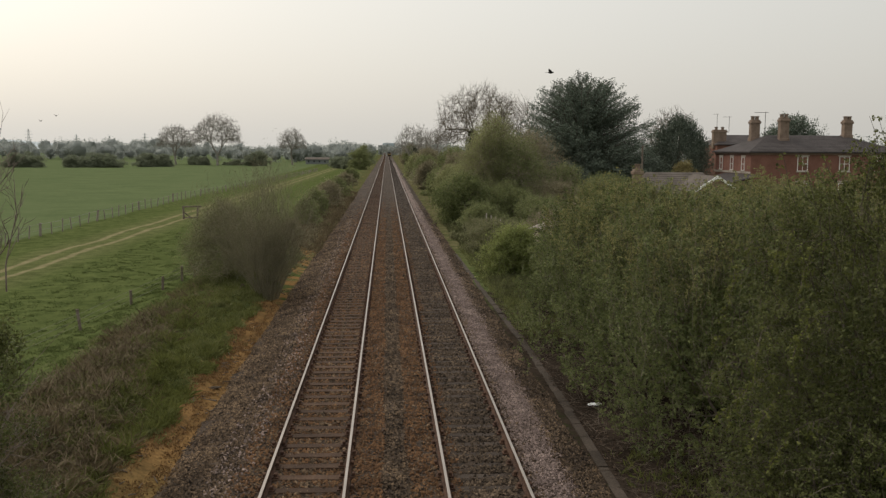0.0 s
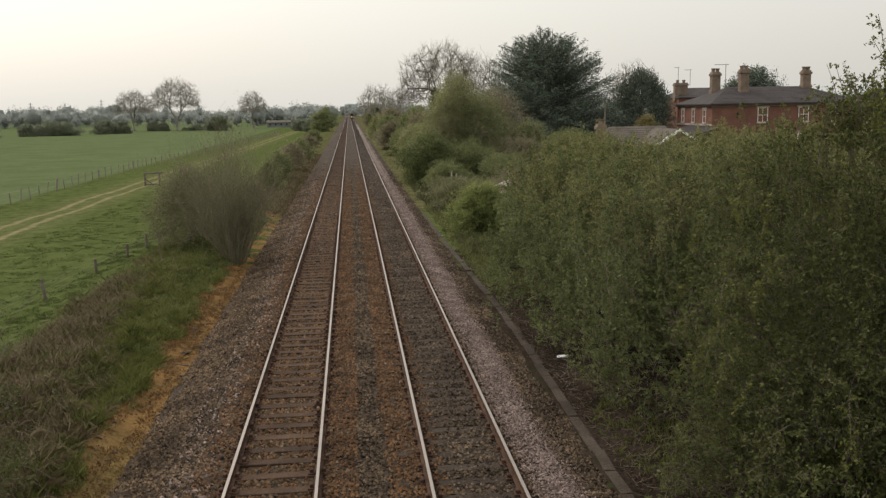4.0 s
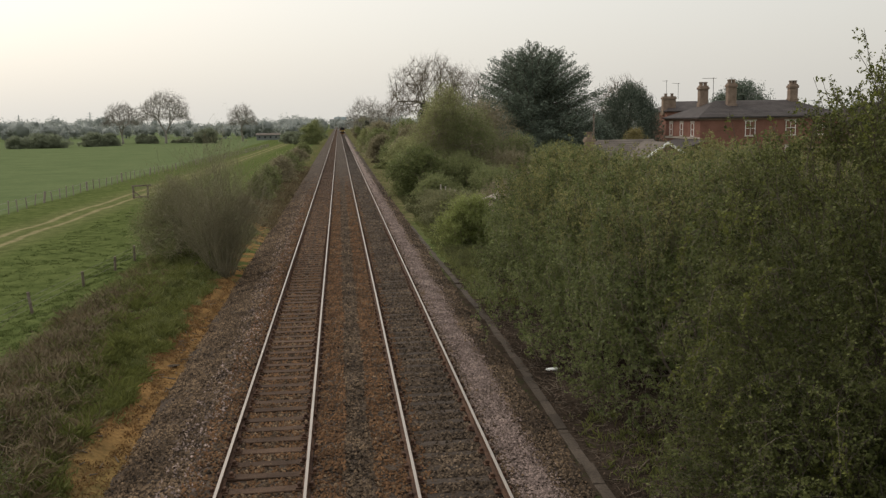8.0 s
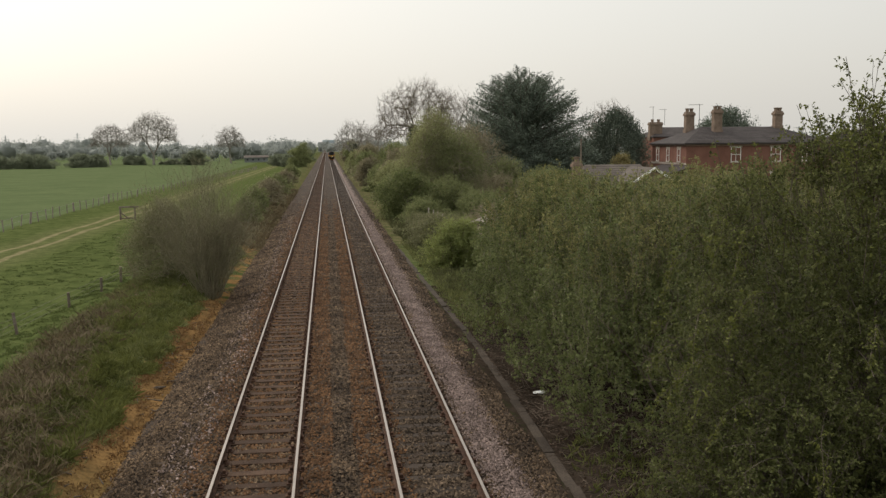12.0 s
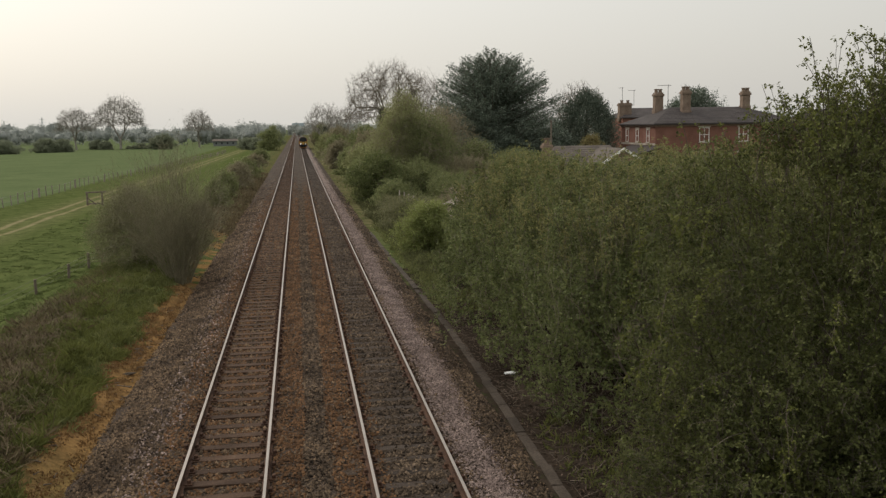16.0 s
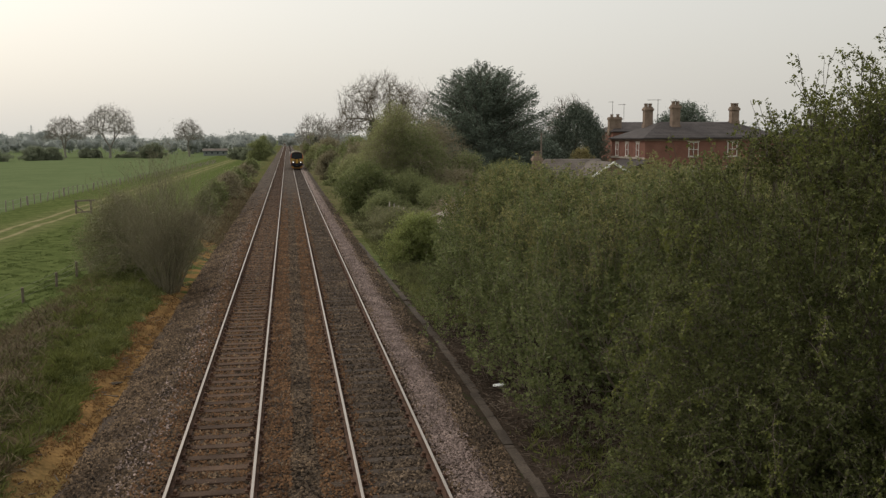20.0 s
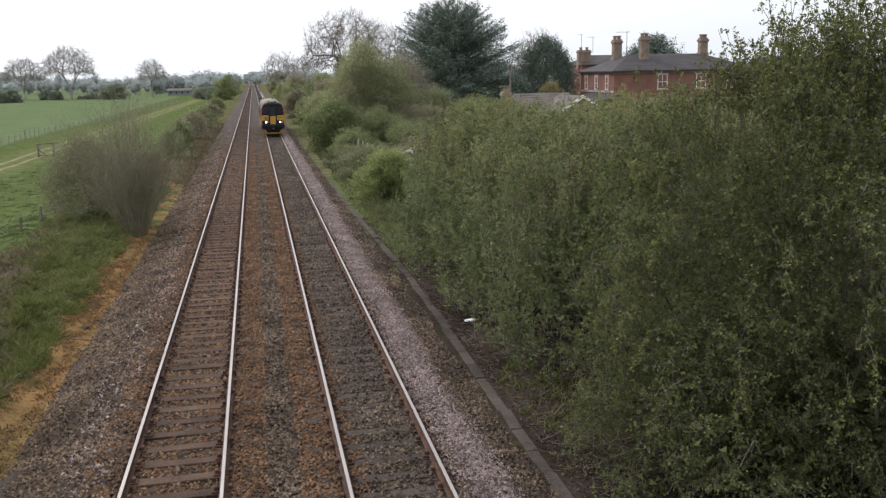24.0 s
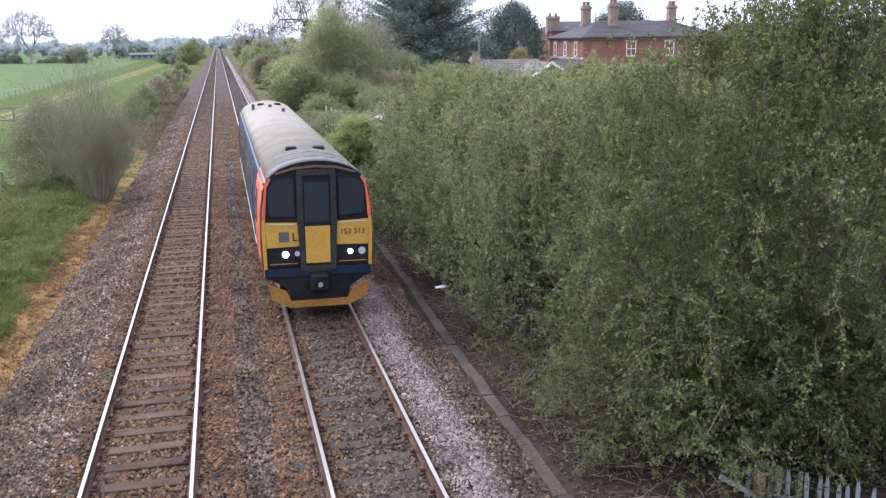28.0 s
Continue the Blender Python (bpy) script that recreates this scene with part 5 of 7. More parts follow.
    airy_tree("budding_tree", 14.2, 92.0, 8.4, 0.46, 146, "brown_leaf", "brown budding tree with few leaves", 1900, 9, 0.13, twig_r=0.015, low=0.02)
    airy_tree("budding_tree", 17.0, 88.0, 5.0, 0.48, 147, "olive", "small olive tree beside the garden", 900, 14, 0.14, low=0.02)
    for i, (x, y, r, h, mat) in enumerate(((10.5, 82, 2.6, 3.2, "olive"), (15.0, 83, 2.8, 3.4, "brown_leaf"), (12.5, 76, 2.2, 2.2, "olive"), (19.5, 84, 2.4, 3.6, "olive"), (7.5, 74, 1.6, 1.8, "olive"), (16.0, 62, 3.0, 3.0, "olive"), (13.0, 50, 3.0, 3.4, "hedge"), (17.5, 46, 3.4, 3.8, "hedge"), (12.0, 64, 2.4, 1.9, "brown_leaf"))):
        shrub("thicket_shrub", x, y, r, r, h, 400 + i, mat, 900, 12, 0.12, "leafing shrub in the thicket by the willows", 0.7, "shrub", 900, group="thicket by the willows", tops=260, tip_mat=mat)
    cedar(24.2, 110.0, 15.4, 8.8)
    yew(37.2, 116.0, 10.6, 4.2)
    shrub("garden_tree", 58.6, 131.0, 4.3, 4.3, 11.2, 148, "needle", 2400, 11, 0.24, "round dark green tree behind the house", 1.0, "tree", 2500, low=0.3)
    shrub("conifer_bush", 32.2, 98.0, 0.75, 0.75, 5.3, 149, "gold", 900, 12, 0.13, "small golden conifer by the garden wall", 0.5, "shrub", 700)
    bare_tree("bare_tree", 14.8, 150.0, 17.0, 201, "large bare tree with budding crown and ivied trunk", 0.46, 3200, ivy=2600, twig_r=0.014, wood="tree_twig")
    bare_tree("bare_tree", 21.5, 156.0, 15.6, 202, "bare spreading tree beyond the willow", 0.40, 1700, twig_r=0.011, ivy=300, wood="tree_twig")
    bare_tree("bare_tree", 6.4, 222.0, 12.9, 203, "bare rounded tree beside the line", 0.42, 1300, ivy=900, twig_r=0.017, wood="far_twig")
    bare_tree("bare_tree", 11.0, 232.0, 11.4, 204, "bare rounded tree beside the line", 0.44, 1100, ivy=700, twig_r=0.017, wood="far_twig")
    bare_tree("bare_tree", 41.5, 132.0, 12.4, 205, "bare grey tree beyond the yew", 0.40, 1300, twig_r=0.017, wood="tree_twig")
    for i, (x, y, r, h, mat) in enumerate(((7.5, 104, 1.8, 2.7, "olive"), (8.2, 116, 2.2, 4.0, "willow"), (9.5, 122, 2.6, 5.6, "brown_leaf"), (7.3, 130, 1.9, 3.3, "olive"), (9.8, 138, 2.8, 6.4, "olive"), (6.8, 150, 2.2, 4.2, "brown_leaf"), (7.0, 170, 2.4, 5.0, "olive"), (8.5, 190, 3.0, 6.5, "brown_leaf"), (6.5, 205, 2.4, 5.0, "willow"), (7.0, 255, 3.0, 7.0, "olive"), (8.0, 300, 3.5, 8.0, "brown_leaf"))):
        shrub("lineside_bush", x, y, r, r, h, 160 + i, mat, 600, 10, 0.18 + 0.0004 * y, "leafing bush beside the line", 0.9, "shrub", 700, group="bushes beside the line", tops=200, tip_mat=mat)
    for i, (x, y, r, h, mat) in enumerate(((19.5, 103, 3.0, 5.0, "yew"), (27.5, 104, 3.0, 5.0, "yew"), (31.5, 112, 3.2, 6.0, "yew"), (24.0, 99, 3.0, 3.6, "olive"), (29.0, 92, 2.6, 3.4, "olive"))):
        shrub("garden_shrub", x, y, r, r, h, 180 + i, mat, 900, 12, 0.2, "dark garden shrub below the cedar", 0.7, "shrub", 1100, group="garden shrubs")
    # left side
    airy_tree("willow_scrub", -8.2, 46.0, 4.1, 0.50, 189, "scrub_leaf", "leafing willow scrub on the bank", 2000, 17, 0.06, "shrub", low=0.06, twig_r=0.006, spread=0.4, wood="fan_twig")
    g = rnd(191)
    scrub = root("willow_scrub", -5.5, 41.2, -0.55, "fan of bare grey-brown willow stems", "shrub")
    segs, ends = [], []
    for i in range(130):
        a, lean = g.uniform(0, 6.283), g.random() ** 0.6
        foot = (0.45 * math.cos(a) * g.random(), 0.45 * math.sin(a) * g.random(), 0)
        size = g.uniform(2.9, 5.5) * (1.15 - 0.42 * lean)
        if i % 10 == 0:
            lean, size = lean * 0.3, g.uniform(4.6, 5.3)
        s, tips, _ = grow(g, foot, (math.cos(a) * lean * 0.66 - 0.04, math.sin(a) * lean * 0.7, 1), size, 0.018, 2, (9, 3), (0.36, 0.42), 0.10, 0.06, 0.34, 0.26, 5)
        segs.append(s)
        ends.append(tips)
    ends = np.concatenate(ends)
    v, f = tubes(np.concatenate(segs), 3)
    tagged(put("branchwork", raw_mesh("branchwork", v, f, M["fan_twig"]), scrub), kind="stuff")
    k = 3
    v, f = leaves(g, np.repeat(ends, k, 0) + g.normal(size=(len(ends) * k, 3)) * 0.10, 0.055, None, 0.1, 0.5)
    tagged(put("foliage", raw_mesh("foliage", v, f, M["bud_leaf"]), scrub), kind="stuff")
    for i, (x, y, r, h, mat) in enumerate(((-6.9, 58, 0.6, 1.0, "olive"), (-7.1, 67, 0.55, 1.5, "brown_leaf"), (-6.9, 77, 0.5, 2.5, "olive"), (-7.0, 88, 0.5, 2.8, "olive"), (-6.6, 102, 0.55, 3.2, "brown_leaf"), (-6.8, 122, 0.6, 3.0, "olive"), (-7.0, 150, 0.7, 2.6, "brown_leaf"), (-7.2, 180, 0.7, 2.8, "olive"))):
        airy_tree("bank_bush", x, y, h, r, 210 + i, mat, "twiggy leafing bush on the railway bank", 450, 10, 0.09 + 0.0006 * y, "shrub", group="bushes on the bank", twig_r=0.008)
    for i, (x, y, r, h, mat) in enumerate(((-8.4, 285, 3.5, 7.4, "olive"), (-13.5, 330, 3.2, 4.4, "field_leaf"), (-18.0, 345, 3.2, 4.2, "field_leaf"), (-9.5, 390, 5, 8.0, "field_leaf"))):
        shrub("bank_bush", x, y, r, r, h, 220 + i, mat, 900, 9, 0.3, "rounded leafing bush beside the line", 0.9, "shrub", 500, group="bushes on the bank", deep=0.7)
    near = shrub("near_shrub", -7.25, 12.6, 2.1, 1.9, 5.9, 230, "hawthorn", 2600, 24, 0.05, "near overhanging shrub with small green leaves", 0.5, "shrub", 3500, lobe=0.35)
    segs = []
    for i in range(12):
        s, _, _ = grow(g, (1.35 + 0.35 * g.normal(), 0.4 * g.normal(), 4.75), (0.25 + 0.3 * g.normal(), 0.2 * g.normal(), 1), g.uniform(1.4, 2.3), 0.012, 2, (6, 3), (0.35, 0.45), 0.14, 0.1, 0.36)
        segs.append(s[np.maximum.accumulate(s[:, 3]) < 2.5])
    v, f = tubes(np.concatenate(segs), 4)
    tagged(put("shoot_layer", raw_mesh("shoot_layer", v, f, M["twig"]), near), "tall bare shoots", kind="stuff")
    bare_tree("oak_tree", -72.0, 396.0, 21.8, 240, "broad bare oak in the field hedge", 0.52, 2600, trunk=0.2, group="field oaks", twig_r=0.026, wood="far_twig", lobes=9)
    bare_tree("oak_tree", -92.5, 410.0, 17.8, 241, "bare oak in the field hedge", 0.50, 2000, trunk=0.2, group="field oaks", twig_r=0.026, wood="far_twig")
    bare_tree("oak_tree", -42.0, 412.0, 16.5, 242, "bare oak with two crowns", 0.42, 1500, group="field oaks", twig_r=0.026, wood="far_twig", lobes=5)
    for i, (x, y, r, h) in enumerate(((-105, 345, 8.2, 5.0), (-114.5, 342, 2.4, 4.0), (-91.5, 357, 4.4, 5.0), (-87, 362, 4.6, 4.3), (-53, 380, 4.6, 5.8), (-131, 340, 7.5, 5.2), (-78, 396, 2.2, 3), (-83, 404, 2.4, 3.4), (-65, 400, 5, 1.6))):
        shrub("field_bush", x, y, r, 3.2, h, 250 + i, "field_leaf", 900, 12, 0.34, "rounded bush in the field hedge", 0.7, "shrub", 2600, group="field hedge", deep=0.2)
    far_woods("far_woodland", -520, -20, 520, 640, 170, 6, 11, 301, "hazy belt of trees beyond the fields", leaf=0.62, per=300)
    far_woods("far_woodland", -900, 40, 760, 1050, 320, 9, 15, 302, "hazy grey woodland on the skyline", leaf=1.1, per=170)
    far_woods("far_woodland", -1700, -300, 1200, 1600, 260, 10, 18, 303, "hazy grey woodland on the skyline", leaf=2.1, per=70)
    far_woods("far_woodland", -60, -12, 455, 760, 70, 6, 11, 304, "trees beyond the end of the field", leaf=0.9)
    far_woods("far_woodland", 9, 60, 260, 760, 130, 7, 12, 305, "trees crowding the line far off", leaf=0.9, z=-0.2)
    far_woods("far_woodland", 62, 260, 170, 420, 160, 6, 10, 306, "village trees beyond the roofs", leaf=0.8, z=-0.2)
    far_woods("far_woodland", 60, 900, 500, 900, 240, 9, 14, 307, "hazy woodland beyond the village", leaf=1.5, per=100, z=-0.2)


def build_grass():
    """Tussocks on the bank, dead stems below them, the scorched strip and brambles under the hedge."""
    g = rnd(41)

    def tufts(name, n, xr, yr, mat, lo, hi, blades, label, wide=0.010, power=1.3, lay=0.5, mask=None, clump=0):
        """Tufts of blades, gathered in tussocks where clump gives how many make one."""
        k = n // clump if clump else n
        x, y = g.uniform(*xr, k), yr[0] + (yr[1] - yr[0]) * g.random(k) ** power
        tall = np.ones(k)
        if clump:
            pick = g.integers(0, k, n)
            off = g.normal(size=(2, n)) * 0.20
            x, y = x[pick] + off[0], y[pick] + off[1]
            tall = g.uniform(0.55, 1.5, k)[pick] * np.exp(-(off ** 2).sum(0) / 0.09)
        if mask is not None:
            k = mask(x, y)
            x, y, tall = x[k], y[k], tall[k]
        n = len(x)
        z = ground_z(x, y)
        c = np.repeat(np.stack([x, y, z], 1), blades, 0) + g.normal(size=(n * blades, 3)) * np.array([0.07, 0.07, 0.0])
        d = unit(g.normal(size=(n * blades, 3)) * lay + np.array([0, 0, 1.0]))
        s = g.uniform(lo, hi, (n * blades, 1)) * (0.35 + 0.65 * tall.repeat(blades)[:, None])
        side = unit(np.cross(d, g.normal(size=d.shape))) * wide * (1 + y.repeat(blades)[:, None] / 45)
        tip = c + d * s
        tip[:, 2] -= s[:, 0] * 0.12
        mid = c + d * s * 0.55 + np.array([0, 0, 0.04]) * s
        verts = np.stack([c - side, c + side, tip, mid - side * 0.7], 1).reshape(-1, 3)
        faces = np.arange(4 * n * blades).reshape(-1, 4)
        tagged(put(name, raw_mesh(name, verts, faces, M[mat])), label, "grass", kind="stuff")

    def inner(y):
        """Where green tussocks give way to dead growth, going up the bank."""
        return np.interp(y, [14, 20, 24.7, 30, 36, 43], [-5.8, -6.4, -7.2, -8.0, -8.5, -8.6])

    def brambles():
        n = 9000
        y = 12.5 + 24 * g.random(n) ** 2.4
        x = inner(y) - (inner(y) + 9.8) * g.random(n) ** 1.1 + g.normal(size=n) * 0.25
        heap = 0.25 + 0.55 * (np.sin(x * 1.9 + y * 0.5) * np.sin(y * 1.1 - x * 0.6) * 0.5 + 0.5)
        p = np.stack([x, y, ground_z(x, y)], 1)
        a = g.uniform(0, 6.283, n)
        r, h = g.uniform(0.2, 0.8, n), g.uniform(0.15, 0.9, n) * heap
        d = np.stack([np.cos(a), np.sin(a), 0 * a], 1)
        pts = [p + d * (r * s)[:, None] + np.array([0, 0, 1.0]) * (h * lift)[:, None] + g.normal(size=(n, 3)) * 0.03 for s, lift in ((0, 0), (0.3, 0.75), (0.65, 1.0), (1.0, 0.65))]
        segs = np.concatenate([np.concatenate([u, w, np.full((n, 1), 0.007), np.full((n, 1), 0.005)], 1) for u, w in zip(pts, pts[1:])])
        v, f = tubes(segs, 2)
        tagged(put("bramble_thicket", raw_mesh("bramble_thicket", v, f, M["bramble"])), "brown tangle of dead bramble on the bank", "bramble", kind="stuff")

    tufts("bank_grass", 17000, (-9.2, -4.9), (14, 52), "blade", 0.14, 0.46, 9, "rough green tussock grass on the bank", 0.007, mask=lambda x, y: ((x > inner(y) - 0.3 * g.random(len(x))) | (g.random(len(x)) < 0.34)) & (g.random(len(x)) < np.interp(y, [26, 36], [1.0, 0.3])) & (x < -5.6 + 0.2 * np.sin(y * 0.9) + 0.15 * np.sin(y * 2.3 + 1)), clump=22)
    tufts("bank_top_grass", 13000, (-10.4, -5.6), (14, 56), "pale_blade", 0.10, 0.34, 8, "pale olive grass among the dead growth on the bank", 0.008, 1.1, mask=lambda x, y: g.random(len(x)) < np.interp(y, [14, 20, 28, 56], [0.35, 0.6, 1.0, 1.0]), clump=16)
    tufts("slope_grass", 4000, (-12.6, -9.3), (24, 60), "pasture_blade", 0.03, 0.11, 8, "green grass down the outer slope of the bank", clump=8)
    tufts("dead_grass", 13000, (-10.4, -5.2), (12.5, 46), "straw", 0.18, 0.62, 9, "dead straw-coloured stems and bramble on the bank", 0.0045, 1.4, 0.8, mask=lambda x, y: (x < inner(y) + 0.7 * g.normal(size=len(x))) & (x < -5.6) & (x > -9.9) & (g.random(len(x)) < np.interp(y, [19, 28, 44], [1.0, 0.32, 0.15])), clump=18)
    brambles()
    tufts("pasture_grass", 10000, (-19.5, -11.5), (28, 120), "pasture_blade", 0.03, 0.10, 6, "short bright pasture grass", 0.011, 1.25, clump=7, mask=lambda x, y: g.random(len(x)) < np.interp(y, [40, 120], [1, 0]))
    tufts("scorched_moss", 4600, (-6.0, -4.5), (13, 40), "orange", 0.02, 0.08, 7, "orange scorched moss beside the ballast", 0.010, 1.2, 1.0, mask=lambda x, y: (np.abs(x + 5.2 - 0.12 * np.sin(y * 0.45) - 0.08 * np.sin(y * 1.7)) < 0.24 + 0.42 * g.random(len(x))) & (g.random(len(x)) < np.interp(y, [13, 21], [0.35, 1.0])))
    tufts("scorched_moss", 1000, (-6.6, -4.5), (42, 110), "straw", 0.03, 0.14, 7, "patches of dry dead grass along the line", 0.012, 1.2, 0.9, mask=lambda x, y: np.sin(y * 0.35) + np.sin(y * 0.11 + x) > 0.1)
    tufts("verge_grass", 2600, (4.9, 8.5), (40, 80), "dull_blade", 0.12, 0.4, 8, "rough pale green grass beside the trough", 0.011, 1.0)
    tufts("trackside_grass", 1500, (4.65, 6.9), (33, 62), "pale_blade", 0.10, 0.32, 8, "light green grass between trough and bushes", 0.009, 1.0, mask=lambda x, y: x < 5.6 + (y - 33) * 0.06)
    tufts("hedge_foot_grass", 700, (4.7, 6.6), (12, 40), "blade", 0.08, 0.25, 7, "weeds at the foot of the hedge", 0.009, 1.0, mask=lambda x, y: np.sin(y * 0.8) + np.sin(y * 0.37 + 2) > 0.5)
    tufts("left_verge_grass", 2600, (-8.5, -4.6), (60, 140), "straw", 0.15, 0.45, 7, "dry pale grass along the line", 0.012, 1.3)
    n = 9000
    x, y = 4.5 + 3.2 * g.random(n) ** 1.2, 9 + 33 * g.random(n) ** 1.4
    v, f = leaves(g, np.stack([x, y, ground_z(x, y) + g.uniform(0.005, 0.03, n)], 1), 0.06, None, 1.2, 0.6)
    tagged(put("leaf_litter", raw_mesh("leaf_litter", v, f, M["litter_leaf"])), "brown dead leaves under the hedge", "leaf litter", kind="stuff")
    n = 1900
    x, y = g.uniform(4.55, 7.5, n), g.uniform(10, 38, n)
    a, r = g.uniform(0, 6.283, n), g.uniform(0.1, 0.55, n)
    p = np.stack([x, y, ground_z(x, y) + 0.01], 1)
    q = p + np.stack([np.cos(a) * r, np.sin(a) * r, g.uniform(0.0, 0.12, n)], 1)
    v, f = tubes(np.concatenate([p, q, np.full((n, 1), 0.008), np.full((n, 1), 0.004)], 1), 3)
    n = 60
    x, y = g.uniform(-5.5, -4.6, n), g.uniform(17, 40, n)
    a, r = g.uniform(0, 6.283, n), g.uniform(0.06, 0.3, n)
    p = np.stack([x, y, ground_z(x, y) + 0.02], 1)
    q = p + np.stack([np.cos(a) * r, np.sin(a) * r, g.uniform(0.0, 0.06, n)], 1)
    v3, f3 = tubes(np.concatenate([p, q, np.full((n, 1), 0.016), np.full((n, 1), 0.010)], 1), 4)
    tagged(put("dead_sticks", raw_mesh("dead_sticks", v3, f3, M["bark"])), "dark dead sticks lying on the scorched strip", "twigs", kind="stuff")
    tagged(put("fallen_twigs", raw_mesh("fallen_twigs", v, f, M["pale_twig"])), "pale dead twigs lying under the hedge", "twigs", kind="stuff")


# ---- fences and small things ----
def post(parent, x, y, h, r=0.055, lean=(0, 0), mat="wood", z=None):
    z = float(ground_z(x, y)) if z is None else z
    bm = boxed(-r, r, -r, r, -0.15, h, bevel=r * 0.25)
    return part("post", bm, M[mat], parent, m=pose(x, y, z, lean[0], lean[1], 20))


def build_fences():
    g = rnd(51)
    fence = root("bank_fence", 0, 0, 0, "old grey timber posts with sagging wire along the bank", "fence")
    row = [(-13.2, 31.0), (-12.6, 37.6), (-12.2, 43.6), (-11.6, 47.2), (-11.2, 49.8), (-10.9, 51.6), (-11.0, 56), (-11.0, 61), (-11.0, 66)]
    for i, (x, y) in enumerate(row):
        post(fence, x, y, 0.8 + g.normal() * 0.07, 0.06, (g.normal() * 6, g.normal() * 6))
    post(fence, -10.55, 51.2, 1.15, 0.05, (8, -28), "pale_wood")
    for hgt in (0.25, 0.48, 0.7):
        bm = bmesh.new()
        for (x, y), (x2, y2) in zip(row, row[1:]):
            rod(bm, (x, y, float(ground_z(x, y)) + hgt), (x2, y2, float(ground_z(x2, y2)) + hgt), 0.006, 4)
        part("wire", bm, M["wire"], fence)
    field = root("field_fence", 0, 0, 0, "long post and wire fence between farm track and crop", "fence")
    pts = []
    y = 66.0
    while y < 300:
        x = np.interp(y, [60, 82, 105, 137, 166, 230, 300], [-28.9, -29.2, -29.6, -29.4, -27.4, -24.5, -22.5])
        pts.append((x, y))
        post(field, x, y, 1.12 + g.normal() * 0.08, 0.05 if len(pts) % 6 else 0.10, (g.normal() * 3, g.normal() * 3), 'fence_wood')
        y += 2.7 + g.normal() * 0.15
    for hgt in (0.5, 1.0):
        bm = bmesh.new()
        for (x, y), (x2, y2) in zip(pts, pts[1:]):
            rod(bm, (x, y, float(ground_z(x, y)) + hgt), (x2, y2, float(ground_z(x2, y2)) + hgt), 0.012, 3)
        part("wire", bm, M["wire"], field)
    gate = root("timber_barrier", -20.8, 98.0, float(ground_z(-20.8, 98)), "short braced timber rail barrier beside the farm track", "fence", turn=20)
    for x in (-0.75, 0.7):
        part("post", boxed(x - 0.09, x + 0.09, -0.09, 0.09, -0.1, 1.35, bevel=0.02), M["wood"], gate)
    part("top_rail", boxed(-0.9, 1.1, -0.05, 0.05, 1.22, 1.38, bevel=0.015), M["wood"], gate)
    bm = bmesh.new()
    rod(bm, (-0.72, 0, 0.75), (0.1, 0, 0.05), 0.06, 6)
    part("brace", bm, M["wood"], gate)
    part("low_rail", boxed(-0.7, 0.65, -0.04, 0.04, 0.08, 0.2, bevel=0.01), M["wood"], gate)
    # grey palings by the foot of the hedge
    pal = root("palisade_fence", 7.1, 10.6, -1.25, "grey pointed steel palisade fence under the hedge", "fence", turn=-6)
    me = bpy.data.meshes.new("pale")
    bm = solid(bmesh.new(), [(-0.034, 0), (0.034, 0), (0.034, 1.28), (0.012, 1.42), (-0.004, 1.36), (-0.022, 1.42), (-0.034, 1.28)], 1, -0.006, 0.006)
    bm.to_mesh(me)
    bm.free()
    me.materials.append(M["galv"])
    for i in range(11):
        put("pale", me, pal, m=pose(-0.06 + i * 0.135, g.normal() * 0.012 - 0.03 * i, g.normal() * 0.02 - 0.028 * i, g.normal() * 2, g.normal() * 2.5, g.normal() * 8))
    for z in (0.3, 1.0):
        bm = bmesh.new()
        rod(bm, (-0.25, 0.04, z), (1.42, -0.27, z - 0.27), 0.022, 6)
        part("rail", bm, M["galv"], pal)
    part("fence_post", boxed(-0.26, -0.12, -0.02, 0.10, -0.05, 1.30, bevel=0.012), M["pale_wood"], pal, "squared timber post")
    part("loose_pale", boxed(-0.035, 0.035, -0.006, 0.006, 0, 1.2), M["galv"], pal, "", m=pose(0.18, -0.05, 0.70, 0, -58, 0))
    part("short_pale", boxed(-0.034, 0.034, -0.006, 0.006, 0, 1.34), M["galv"], pal, "", m=pose(-0.42, 0.05, 0.02, 0, 3, 0))
    white = root("garden_fence", 6.75, 63.4, float(ground_z(6.75, 63.4)), "short run of white-grey paling beside the willow", "fence", turn=-25)
    for i in range(4):
        part("paling", boxed(i * 0.34 - 0.04, i * 0.34 + 0.04, -0.02, 0.02, 0, 2.15 - 0.12 * i, bevel=0.01), M["stonework"], white)
    part("rail", boxed(-0.1, 1.2, 0.02, 0.06, 1.3, 1.4), M["wood"], white)
    shed = root("low_shed", 9.3, 56.5, 0.0, "low shed with pale felt roof half hidden by scrub", "shed", turn=-20)
    part("wall", boxed(-0.9, 0.9, -1.2, 1.2, -0.4, 1.15), M["wood"], shed)
    bm = solid(bmesh.new(), [(-1.0, 1.1), (0, 1.5), (1.0, 1.1), (1.0, 1.18), (0, 1.58), (-1.0, 1.18)], 1, -1.3, 1.3)
    part("roof", bm, M["stonework"], shed, "pale grey felt roof")


